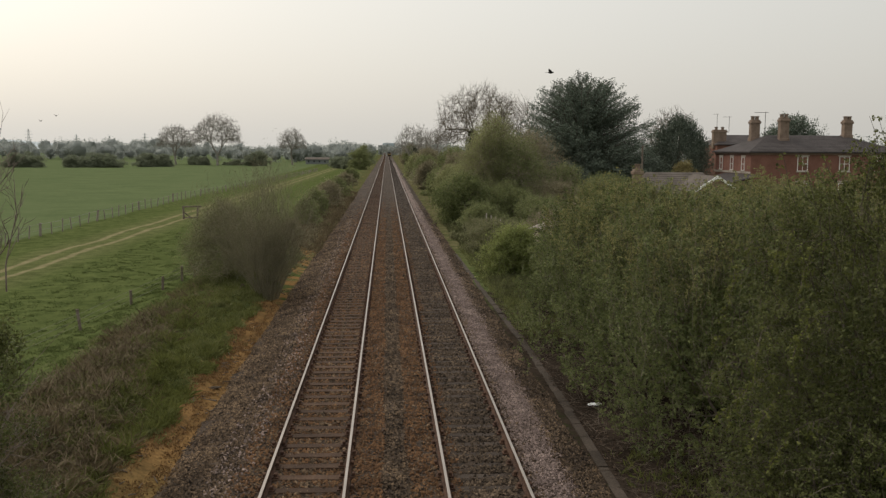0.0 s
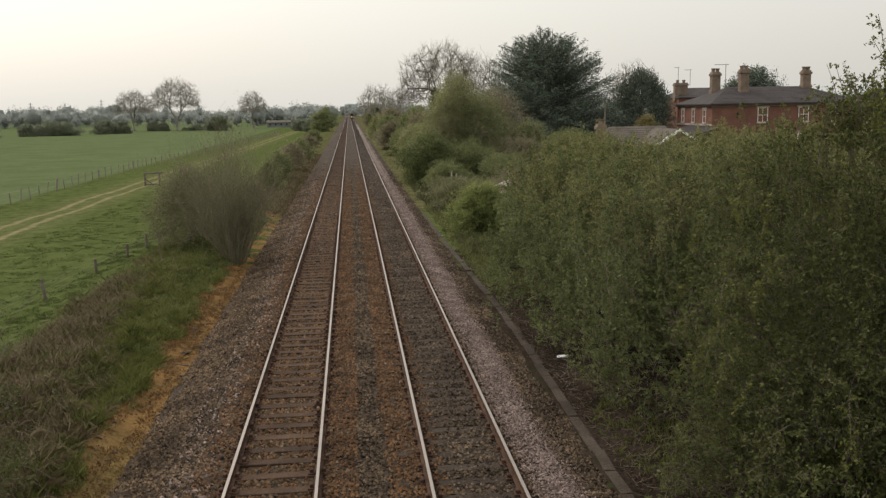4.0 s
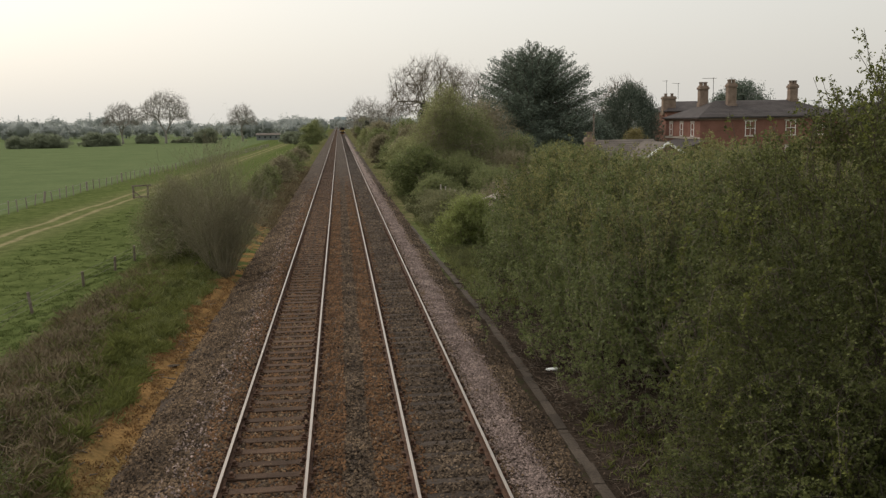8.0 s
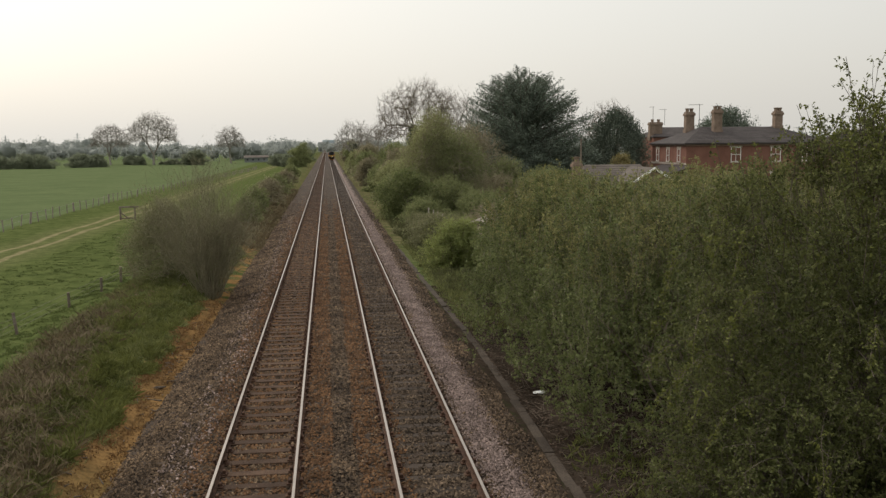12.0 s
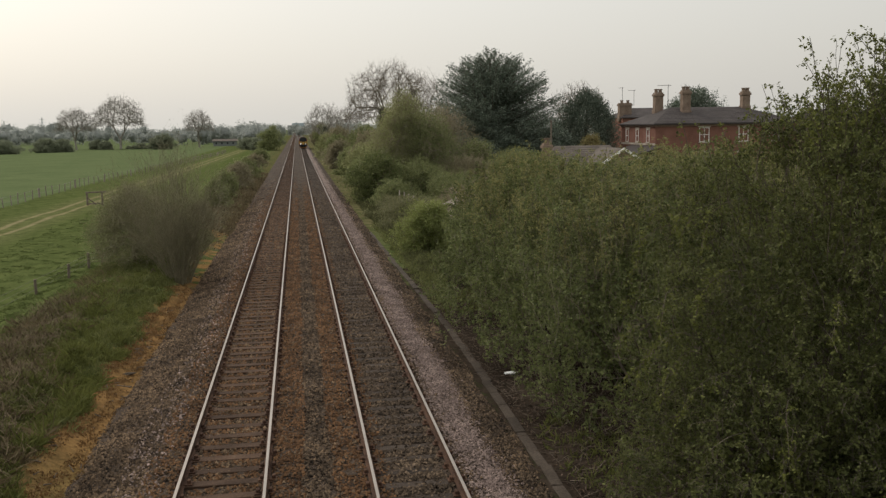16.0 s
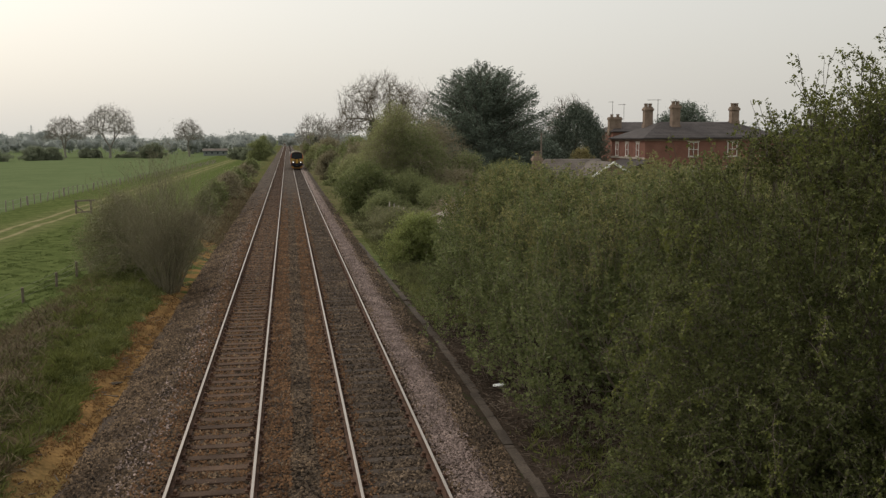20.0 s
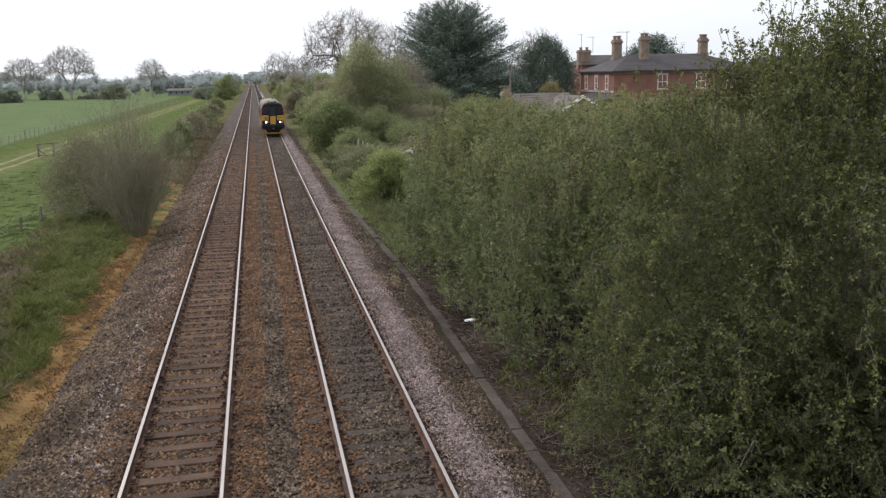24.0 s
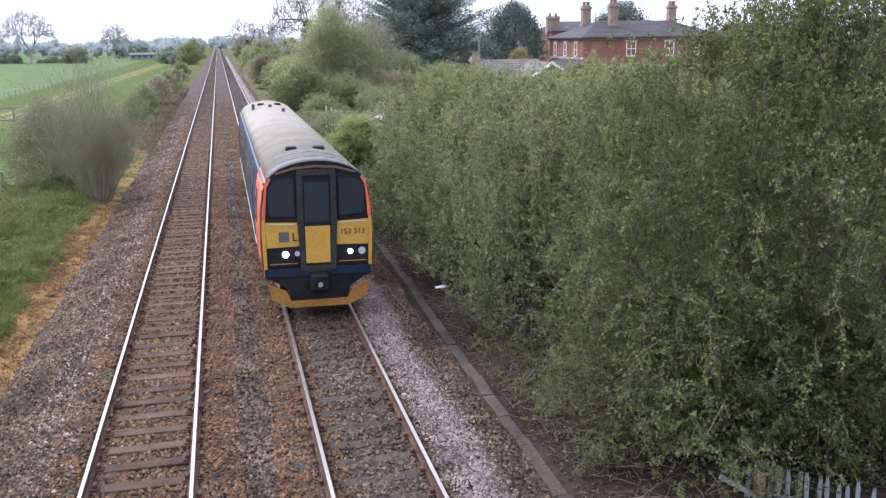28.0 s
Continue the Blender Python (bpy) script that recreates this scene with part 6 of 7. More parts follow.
def build_far_barn():
    barn = root("farm_building", -32.6, 434.0, -1.3, "long low pale farm building beyond the field", "building", turn=4)
    part("wall", boxed(-5.4, 5.4, -3, 3, 0, 2.2, bevel=0.05), M["far_wall"], barn, "pale rendered wall")
    part("roof", solid(bmesh.new(), [(-3.4, 2.202), (3.4, 2.202), (0, 3.2)], 0, -5.7, 5.7), M["tile"], barn, "grey roof")
    for i in range(4):
        part("window", boxed(-4.4 + i * 2.5, -3.7 + i * 2.5, -3.06, -2.98, 0.9, 1.7), M["pane"], barn)


def crumpled(name, x, y, z, size, mat, label, category, seed, turn=0):
    g = rnd(seed)
    bm = bmesh.new()
    bmesh.ops.create_icosphere(bm, subdivisions=2, radius=1.0)
    for v in bm.verts:
        k = 1 + 0.35 * noise.noise(v.co * 2.2 + Vector((seed, 0, 0)))
        v.co = Vector((v.co.x * size[0] * k, v.co.y * size[1] * k, (v.co.z * 0.5 + 0.5) * size[2] * k))
    ob = part(name, bm, M[mat], None, m=pose(x, y, z, 0, 0, turn))
    return tagged(ob, label, category)


def build_litter():
    crumpled("litter", 5.22, 23.1, float(ground_z(5.2, 23.1)) + 0.0, (0.20, 0.10, 0.07), "litter", "crumpled white plastic litter under the hedge", "litter", 3, 15)
    g = rnd(61)
    for i, (x, y, s, mat) in enumerate(((-4.6, 31.6, 0.16, "soil"), (-4.7, 27.0, 0.14, "soil"), (-5.0, 25.6, 0.2, "soil"), (-4.7, 29.5, 0.09, "stone"), (-5.0, 23.7, 0.06, "stone"), (6.0, 49.8, 0.15, "litter"), (5.6, 62, 0.14, "litter"))):
        crumpled("debris", x, y, float(ground_z(x, y)), (s, s * 0.5, s * 0.35), mat, {"soil": "small dark lump of debris on the verge", "stone": "grey stone lying on the scorched strip", "litter": "scrap of white litter on the verge"}[mat], "debris", 70 + i, g.uniform(-40, 40))
    # bent dead branches hanging and lying by the hedge
    def bough(name, pts, r, label):
        segs = [[*a, *b, r * (1 - 0.1 * i), r * (1 - 0.1 * (i + 1))] for i, (a, b) in enumerate(zip(pts, pts[1:]))]
        v, f = tubes(segs, 5)
        tagged(put(name, raw_mesh(name, v, f, M["pale_twig"])), label, "branch")
    bough("dead_branch", [(5.2, 16.0, -0.38), (5.5, 16.3, -0.3), (5.8, 16.35, -0.34)], 0.02, "pale dead branch on the ground")
    bough("dead_branch", [(5.3, 13.6, -0.38), (5.5, 13.3, -0.3), (5.65, 13.1, -0.33)], 0.018, "pale dead branch on the ground")
    bough("dead_branch", [(-5.7, 42.6, -0.5), (-5.2, 42.2, -0.3), (-4.8, 41.9, -0.44)], 0.03, "pale broken branch below the scrub")
    bough("dead_branch", [(-6.6, 42.8, -0.4), (-6.8, 42.3, 0.0), (-7.1, 42.1, -0.5)], 0.03, "pale broken branch below the scrub")


# ---- buildings ----
def window(parent, x, y, z, w, h, face, bars=2):
    """A sash window set into a wall. face: 'y' looks along -y, 'x' along -x."""
    turn = 0 if face == "y" else -90
    me = boxed(-w / 2, w / 2, 0.02, 0.06, 0, h)
    win = part("window", me, M["pane"], parent, "dark-paned white sash window", m=pose(x, y, z, 0, 0, turn))
    bm = bmesh.new()
    t = 0.04
    box(bm, -w / 2 - 0.02, -w / 2 + t, -0.05, 0.03, 0, h)
    box(bm, w / 2 - t, w / 2 + 0.02, -0.05, 0.03, 0, h)
    box(bm, -w / 2 + t, w / 2 - t, -0.05, 0.03, h - t, h)
    box(bm, -w / 2 + t, w / 2 - t, -0.05, 0.03, 0, t)
    box(bm, -w / 2 + t, w / 2 - t, -0.045, 0.028, h * 0.5 - 0.03, h * 0.5 + 0.03)
    for i in range(1, bars):
        c = -w / 2 + w * i / bars
        box(bm, c - 0.018, c + 0.018, -0.04, 0.026, t, h - t)
    part("window_frame", bm, M["white"], win)
    part("lintel", boxed(-w / 2 - 0.18, w / 2 + 0.18, -0.04, 0.05, h + 0.02, h + 0.28, bevel=0.01), M["stonework"], win, "pale stone lintel")
    part("sill", boxed(-w / 2 - 0.12, w / 2 + 0.12, -0.12, 0.05, -0.14, -0.01, bevel=0.01), M["stonework"], win)


def chimney(parent, x, y, z0, z1, w, d, pots):
    bm = bmesh.new()
    box(bm, x - w / 2, x + w / 2, y - d / 2, y + d / 2, z0, z1 - 0.55, 0.02)
    box(bm, x - w / 2 - 0.08, x + w / 2 + 0.08, y - d / 2 - 0.08, y + d / 2 + 0.08, z0, z0 + 0.9, 0.03)
    box(bm, x - w / 2 - 0.10, x + w / 2 + 0.10, y - d / 2 - 0.10, y + d / 2 + 0.10, z1 - 1.0, z1 - 0.72, 0.03)
    stack = part("chimney", bm, M["chimney"], parent, "sooty brick chimney stack")
    for i in range(pots):
        px = x + (i - (pots - 1) / 2) * w / max(pots, 1)
        b2 = bmesh.new()
        rod(b2, (px, y, z1 - 0.6), (px, y, z1 - 0.15), 0.24, 8, 0.21)
        rod(b2, (px, y, z1 - 0.24), (px, y, z1 - 0.12), 0.28, 8)
        part("chimney_pot", b2, M["chimney"], stack)


def hip_roof(x0, x1, y0, y1, z0, z1, hip, over=0.35):
    """Four slopes as one body, with eaves."""
    bm = bmesh.new()
    a = [bm.verts.new(p) for p in ((x0 - over, y0 - over, z0), (x1 + over, y0 - over, z0), (x1 + over, y1 + over, z0), (x0 - over, y1 + over, z0))]
    low = [bm.verts.new(v.co - Vector((0, 0, 0.14))) for v in a]
    ym = (y0 + y1) / 2
    r = [bm.verts.new((x0 + hip, ym, z1)), bm.verts.new((x1 - hip, ym, z1))]
    for f in ((a[0], a[1], r[1], r[0]), (a[1], a[2], r[1]), (a[2], a[3], r[0], r[1]), (a[3], a[0], r[0]), low[::-1]):
        bm.faces.new(f)
    for i in range(4):
        bm.faces.new((a[i], low[i], low[(i + 1) % 4], a[(i + 1) % 4]))
    bmesh.ops.recalc_face_normals(bm, faces=bm.faces[:])
    return bm


def slates(parent, x0, x1, hipl, hipr, y0, z0, ym, z1, n, mat):
    """Courses of slate along a slope that faces -y."""
    for i in range(n):
        u0, u1 = i / n, (i + 1) / n + 0.012
        bm = bmesh.new()
        q = [(x0 + hipl * u0, y0 + (ym - y0) * u0, z0 + (z1 - z0) * u0 + 0.035), (x1 - hipr * u0, y0 + (ym - y0) * u0, z0 + (z1 - z0) * u0 + 0.035), (x1 - hipr * u1, y0 + (ym - y0) * u1, z0 + (z1 - z0) * u1 + 0.012), (x0 + hipl * u1, y0 + (ym - y0) * u1, z0 + (z1 - z0) * u1 + 0.012)]
        t = [bm.verts.new(p) for p in q]
        b = [bm.verts.new((p[0], p[1], p[2] - 0.03)) for p in q]
        bm.faces.new(t)
        bm.faces.new((t[0], b[0], b[1], t[1]))
        part("slate_course", bm, M[mat], parent)


def aerial(x, y, z0, z1, arm, label="thin television aerial on a pole"):
    a = root("television_aerial", x, y, z0, label, "aerial")
    bm = bmesh.new()
    rod(bm, (0, 0, 0), (0, 0, z1 - z0), 0.035, 5)
    part("mast", bm, M["wire"], a)
    bm = bmesh.new()
    rod(bm, (-arm, 0, z1 - z0 - 0.1), (arm * 0.3, 0, z1 - z0 - 0.1), 0.03, 5)
    for i in range(4):
        rod(bm, (-arm + i * arm * 0.35, -0.2, z1 - z0 - 0.1), (-arm + i * arm * 0.35, 0.2, z1 - z0 - 0.1), 0.02, 4)
    part("antenna", bm, M["wire"], a)


def build_house():
    h = root("brick_house", 0, 0, 0, "two-storey red brick house with hipped slate roof and tall chimneys", "house")
    x0, x1, y0, y1, e = 40.2, 57.5, 100.0, 111.0, 5.95
    part("wall", boxed(x0, x1, y0, y1, -0.3, e), M["brick"], h, "red brick wall")
    part("string_course", boxed(x0 - 0.06, x0 - 0.003, y0 - 0.05, y1 + 0.05, 3.62, 3.84), M["stonework"], h, "pale stone string course")
    part("eaves_board", boxed(x0 - 0.12, x1 + 0.12, y0 - 0.12, y1 + 0.12, e - 0.22, e - 0.02), M["brick_old"], h)
    roof = part("roof", hip_roof(x0, x1, y0, y1, e + 0.12, 7.95, 4.0), M["slate"], h, "grey slate hipped roof")
    slates(roof, x0 - 0.35, x1 + 0.35, 4.35, 4.35, y0 - 0.35, e + 0.12, (y0 + y1) / 2, 7.95, 18, "slate")
    for y in (102.2, 105.6, 109.0):
        window(h, x0 - 0.01, y, 3.95, 0.85, 1.45, "x", 1)
    window(h, 46.1, y0 - 0.01, 3.95, 1.15, 1.6, "y")
    window(h, 50.9, y0 - 0.01, 3.95, 1.15, 1.6, "y")
    window(h, 54.7, y0 - 0.01, 3.95, 1.15, 1.6, "y")
    window(h, 46.1, y0 - 0.01, 0.9, 1.15, 1.7, "y")
    window(h, 50.9, y0 - 0.01, 0.9, 1.15, 1.7, "y")
    chimney(h, 43.3, 107.0, 6.8, 10.35, 1.02, 0.8, 2)
    chimney(h, 45.5, 104.0, 6.7, 10.5, 1.0, 0.8, 2)
    chimney(h, 53.7, 105.3, 7.2, 10.35, 0.95, 0.8, 2)
    aerial(44.4, 106.6, 7.8, 10.75, 1.3)
    # lower wing and lean-to
    wing = root("house_wing", 0, 0, 0, "lower brick wing with slate roof beside the house", "house")
    part("wall", boxed(57.6, 66, 101.5, 108, -0.3, 4.9), M["brick_old"], wing)
    part("roof", hip_roof(57.75, 66, 101.5, 108, 5.0, 6.9, 2.5, 0.15), M["slate"], wing)
    lean = root("lean_to", 0, 0, 0, "brick lean-to with slate roof against the house", "outbuilding")
    part("wall", boxed(37.0, 40.0, 97.5, 107, -0.2, 2.6), M["brick_old"], lean)
    part("roof", solid(bmesh.new(), [(36.8, 2.55), (40.1, 3.45), (40.1, 3.57), (36.8, 2.68)], 1, 97.2, 107.3), M["slate"], lean)
    # bungalow with white bargeboards
    b = root("bungalow", 0, 0, 0, "low bungalow with brown tiled roof and white bargeboards", "house")
    part("wall", boxed(21.4, 27.6, 74.5, 81, -0.2, 2.5), M["brick_old"], b)
    roof = part("roof", hip_roof(21.4, 27.6, 74.5, 81, 2.6, 4.28, 0.6, 0.3), M["tile"], b, "brown-grey tiled roof")
    slates(roof, 21.1, 27.9, 0.9, 0.9, 74.2, 2.6, 77.75, 4.28, 10, "tile")
    part("porch_wall", solid(bmesh.new(), [(24.2, -0.2), (27.6, -0.2), (27.6, 2.9), (25.9, 3.95), (24.2, 2.9)], 1, 71.2, 74.4), M["brick_old"], b)
    part("porch_roof", solid(bmesh.new(), [(23.95, 2.85), (25.9, 4.05), (27.85, 2.85), (27.85, 2.97), (25.9, 4.19), (23.95, 2.97)], 1, 71.12, 77), M["tile"], b)
    for s in (-1, 1):
        part("bargeboard", solid(bmesh.new(), [(25.9 + s * 0.0, 4.0), (25.9 + s * 1.98, 2.78), (25.9 + s * 1.98, 2.99), (25.9, 4.22)], 1, 71.0, 71.1), M["white"], b, "white painted bargeboard")
    chimney(b, 20.95, 76.5, 0.0, 5.15, 0.7, 0.7, 1)
    far = root("far_house", 0, 0, 0, "brick house with chimney behind the yew", "house")
    part("wall", boxed(50.2, 60, 138, 146, -0.3, 7.0), M["brick"], far)
    part("roof", hip_roof(50.2, 60, 138, 146, 7.1, 8.6, 2.5, 0.2), M["slate"], far)
    chimney(far, 51.0, 139.5, 6.5, 9.9, 2.0, 0.9, 2)
    aerial(52.5, 139.5, 8.9, 11.4, 0.9)
    aerial(50.6, 139.5, 8.9, 11.8, 0.6)
    part_roof = root("far_house", 0, 0, 0, "distant cottage with blue-grey roof among the trees", "house")
    part("wall", boxed(82, 92, 138, 146, -0.3, 5.6), M["brick_old"], part_roof)
    part("roof", hip_roof(82, 92, 138, 146, 5.7, 8.0, 2.0, 0.2), M["slate"], part_roof)
    pole = root("utility_pole", 24.0, 86.0, 0, "thin grey wooden utility pole", "pole")
    part("shaft", rod(bmesh.new(), (0, 0, -0.3), (0, 0, 6.6), 0.11, 8, 0.08), M["wood"], pole)


def pylon(x, y, h):
    p = root("electricity_pylon", x, y, -1.3, "distant grey steel lattice pylon", "pylon", "pylons on the skyline")
    bm = bmesh.new()
    w = h * 0.07
    for sx in (-1, 1):
        for sy in (-1, 1):
            rod(bm, (sx * w, sy * w, 0), (sx * w * 0.2, sy * w * 0.2, h), 0.22, 4)
    for i in range(6):
        z, k = h * i / 6, 1 - 0.8 * i / 6
        rod(bm, (-w * k, 0, z), (w * k, 0, z + h / 6), 0.14, 3)
        rod(bm, (w * k, 0, z), (-w * k, 0, z + h / 6), 0.14, 3)
    part("lattice_tower", bm, M["pylon"], p)
    for z, a in ((0.62, 0.17), (0.76, 0.2), (0.9, 0.15)):
        part("cross_arm", rod(bmesh.new(), (-h * a, 0, h * z), (h * a, 0, h * z), 0.22, 4), M["pylon"], p)


def build_far_bridge():
    b = root("road_bridge", 0, 0, 0, "distant blue girder bridge over the line", "bridge")
    part("girder", boxed(-4.2, 10.2, 960, 962, 8.4, 11.6), M["girder"], b, "blue painted girder")
    part("deck", boxed(-4.2, 10.2, 962, 970, 8.2, 9.2), M["concrete"], b)
    # pale grey abutments: haze is in the colour here too
    part("abutment", boxed(-9, -4.1, 959, 971, -1.3, 9.5), M["far_wall"], b)
    part("abutment", boxed(8.5, 15, 959, 971, -1.3, 9.5), M["far_wall"], b)
    part("sign", boxed(8.2, 10.4, 958.6, 958.8, 8.0, 12.0), M["white"], b, "pale panel at the end of the girder")


# ---- the train ----
HALF = [(1.30, 0.95), (1.35, 1.25), (1.365, 1.9), (1.34, 2.55), (1.27, 3.05), (1.17, 3.28)]
ROOF = [(1.17, 3.28), (1.05, 3.44), (0.84, 3.58), (0.55, 3.68), (0.25, 3.735), (0.0, 3.75)]


def skin(points, y0, y1, thick=0.04):
    """A shell strip: a line of (x, z) pushed along y, with thickness."""
    bm = bmesh.new()
    o = [(bm.verts.new((x, y0, z)), bm.verts.new((x, y1, z))) for x, z in points]
    i = [(bm.verts.new((x * (1 - thick), y0, z - thick)), bm.verts.new((x * (1 - thick), y1, z - thick))) for x, z in points]
    for k in range(len(points) - 1):
        bm.faces.new((o[k][0], o[k][1], o[k + 1][1], o[k + 1][0]))
        bm.faces.new((i[k][0], i[k + 1][0], i[k + 1][1], i[k][1]))
        bm.faces.new((o[k][0], o[k + 1][0], i[k + 1][0], i[k][0]))
        bm.faces.new((o[k][1], i[k][1], i[k + 1][1], o[k + 1][1]))
    for k in (0, -1):
        bm.faces.new((o[k][0], i[k][0], i[k][1], o[k][1]))
    bmesh.ops.recalc_face_normals(bm, faces=bm.faces[:])
    return bm


def side_at(z):
    return float(np.interp(z, [p[1] for p in HALF], [p[0] for p in HALF]))


def side_panel(s, z0, z1, y0, y1, proud):
    """A panel that follows the curve of the body side, a little proud of it."""
    return skin([(s * (side_at(z) + proud), z) for z in np.linspace(z0, z1, 6)], y0, y1, 0.02)


def build_train():
    t = root("railcar", TRACKS[1], 700.0, 0.0, "diesel railcar with yellow front, orange and blue sides, lamps lit", "train")
    LEN = 23.2
    t.scale = (0.94, 0.94, 0.94)
    for s in (-1, 1):
        pts = [(s * x, z) for x, z in HALF]
        part("body_side", skin(pts, 2.8, LEN, 0.03), M["t_blue"], t, "dark blue body side", smooth=False)
        part("cab_side", skin(pts, 0.12, 2.798, 0.03), M["t_orange"], t, "orange cab side")
        for k in range(11):
            y = 4.6 + k * 1.62
            if k in (0, 5, 10):
                continue
            part("side_window", side_panel(s, 2.0, 2.85, y, y + 1.25, 0.006), M["t_glass"], t)
        for y in (1.5, 4.4, 12.8, 20.8):
            door = part("door", side_panel(s, 1.12, 3.05, y, y + 1.1, 0.009), M["t_orange" if y < 2 else "t_blue"], t, "orange cab door" if y < 2 else "dark blue passenger door")
            part("door_window", side_panel(s, 2.0, 2.85, y + 0.2, y + 0.9, 0.014), M["t_glass"], door)
        part("cantrail_line", solid(bmesh.new(), [(0.14, 3.17), (LEN - 0.02, 3.17), (LEN - 0.02, 3.235), (0.14, 3.235)], 0, s * 1.17, s * 1.235), M["t_grey"], t)
        part("sole_line", solid(bmesh.new(), [(3.7, 1.02), (LEN - 0.1, 1.02), (LEN - 0.1, 1.08), (3.7, 1.08)], 0, s * 1.27, s * 1.338), M["t_white"], t)
        for k, y in enumerate((5.6, 9.2, 12.6)):
            part("underframe_box", boxed(s * 0.55, s * 1.25, y, y + 2.6, 0.42, 0.92, bevel=0.03), M["t_steel"], t)
    roof_pts = ROOF + [(-x, z) for x, z in ROOF[-2::-1]]
    part("roof", skin(roof_pts, 0.80, LEN, 0.015), M["t_roof"], t, "weathered pale grey roof", smooth=True)
    part("roof_front", skin([(x * 1.0, z - 0.002) for x, z in roof_pts], 0.05, 0.798, 0.015), M["t_sooty"], t, "sooty grey roof dome above the cab", smooth=True)
    part("floor", boxed(-1.28, 1.28, 0.15, LEN - 0.05, 0.86, 0.98), M["t_steel"], t)
    back = [(x, z) for x, z in HALF] + ROOF[1:] + [(-x, z) for x, z in ROOF[-2::-1]] + [(-x, z) for x, z in HALF[::-1][1:]]
    part("rear_end", solid(bmesh.new(), [(x * 0.99, z - 0.01) for x, z in back], 1, LEN - 0.08, LEN - 0.01), M["t_yellow"], t)
    # front: a black mask, yellow panels and windows laid onto it
    front = part("front_end", solid(bmesh.new(), [(x * 0.985, z - 0.012) for x, z in back], 1, 0.06, 0.14), M["t_black"], t, "black front mask")
    part("orange_band", solid(bmesh.new(), [(-0.95, 3.475), (-0.5, 3.60), (0, 3.64), (0.5, 3.60), (0.95, 3.475), (0.95, 3.42), (0.5, 3.545), (0, 3.585), (-0.5, 3.545), (-0.95, 3.42)], 1, 0.035, 0.058), M["t_edge"], front)
    for s in (-1, 1):
        win = solid(bmesh.new(), [(s * 0.53, 2.42), (s * 1.08, 2.44), (s * 1.14, 2.52), (s * 1.15, 3.06), (s * 1.06, 3.22), (s * 0.92, 3.30), (s * 0.53, 3.35)], 1, 0.030, 0.056)
        part("windscreen", win, M["t_glass"], front, "dark blue-grey windscreen")
        part("corner_strip", solid(bmesh.new(), [(s * 1.215, 1.0), (s * 1.295, 1.0), (s * 1.325, 2.0), (s * 1.308, 2.36), (s * 1.233, 2.36)], 1, 0.028, 0.056), M["t_yellow"], front)
        part("corner_strip", solid(bmesh.new(), [(s * 1.225, 2.362), (s * 1.305, 2.362), (s * 1.29, 2.6), (s * 1.20, 3.2), (s * 1.09, 3.36), (s * 1.06, 3.32), (s * 1.16, 3.14), (s * 1.20, 2.7)], 1, 0.028, 0.056), M["t_orange"], front, "orange corner")
        panel = part("yellow_panel", solid(bmesh.new(), [(s * 0.44, 1.70), (s * 1.21, 1.68), (s * 1.23, 2.30), (s * 0.48, 2.27)], 1, 0.026, 0.056), M["t_yellow"], front, "yellow front panel")
        part("wiper_rail", solid(bmesh.new(), [(s * 0.52, 2.232), (s * 1.16, 2.252), (s * 1.16, 2.27), (s * 0.52, 2.25)], 1, 0.008, 0.024), M["t_white"], panel)
        box_ = part("lamp_housing", solid(bmesh.new(), [(s * 0.40, 1.22), (s * 1.20, 1.20), (s * 1.21, 1.66), (s * 0.42, 1.68)], 1, 0.030, 0.056), M["t_black"], front, "black lamp housing")
        bm = bmesh.new()
        rod(bm, (s * 0.78, 0.005, 1.51), (s * 0.78, 0.03, 1.51), 0.078 if s < 0 else 0.058, 14)
        part("headlamp", bm, M["t_lamp"], box_, "bright white headlamp")
        bm = bmesh.new()
        x2 = -0.50 if s < 0 else 1.06
        rod(bm, (x2, 0.008, 1.52), (x2, 0.03, 1.52), 0.065 if s < 0 else 0.09, 14)
        part("tail_lamp", bm, M["t_lens"], box_, "unlit grey lamp glass")
        part("step_line", boxed(s * 0.5, s * 1.15, 0.02, 0.03, 1.27, 1.29), M["t_plough"], box_)
        part("door_pillar", solid(bmesh.new(), [(s * 0.30, 1.10), (s * 0.42, 1.10), (s * 0.47, 2.3), (s * 0.46, 3.46), (s * 0.33, 3.50), (s * 0.33, 2.2)], 1, -0.03, 0.056), M["t_pillar"], front)
    part("gangway_header", solid(bmesh.new(), [(-0.45, 3.40), (0.45, 3.40), (0.45, 3.53), (-0.45, 3.53)], 1, -0.024, 0.056), M["t_pillar"], front)
    part("gangway_sill", boxed(-0.298, 0.298, -0.026, 0.056, 1.06, 1.216), M["t_pillar"], front)
    door = part("gangway_door", boxed(-0.33, 0.33, 0.0, 0.056, 1.22, 3.40), M["t_black"], front, "black gangway door")
    part("door_panel", solid(bmesh.new(), [(-0.29, 1.28), (0.29, 1.28), (0.30, 2.18), (-0.30, 2.18)], 1, -0.018, -0.002), M["t_yellow"], door, "yellow lower door panel")
    part("door_window", boxed(-0.29, 0.29, -0.012, -0.002, 2.28, 3.24), M["t_glass"], door)
    part("blue_band", solid(bmesh.new(), [(-1.28, 0.96), (1.28, 0.96), (1.29, 1.16), (-1.29, 1.16)], 1, 0.02, 0.055), M["t_blue"], front, "dark blue band above the coupler")
    part("coupler_bay", solid(bmesh.new(), [(-1.2, 0.95), (-0.72, 0.62), (-0.68, 0.30), (0.68, 0.30), (0.72, 0.62), (1.2, 0.95)], 1, 0.04, 0.35), M["t_black"], t)
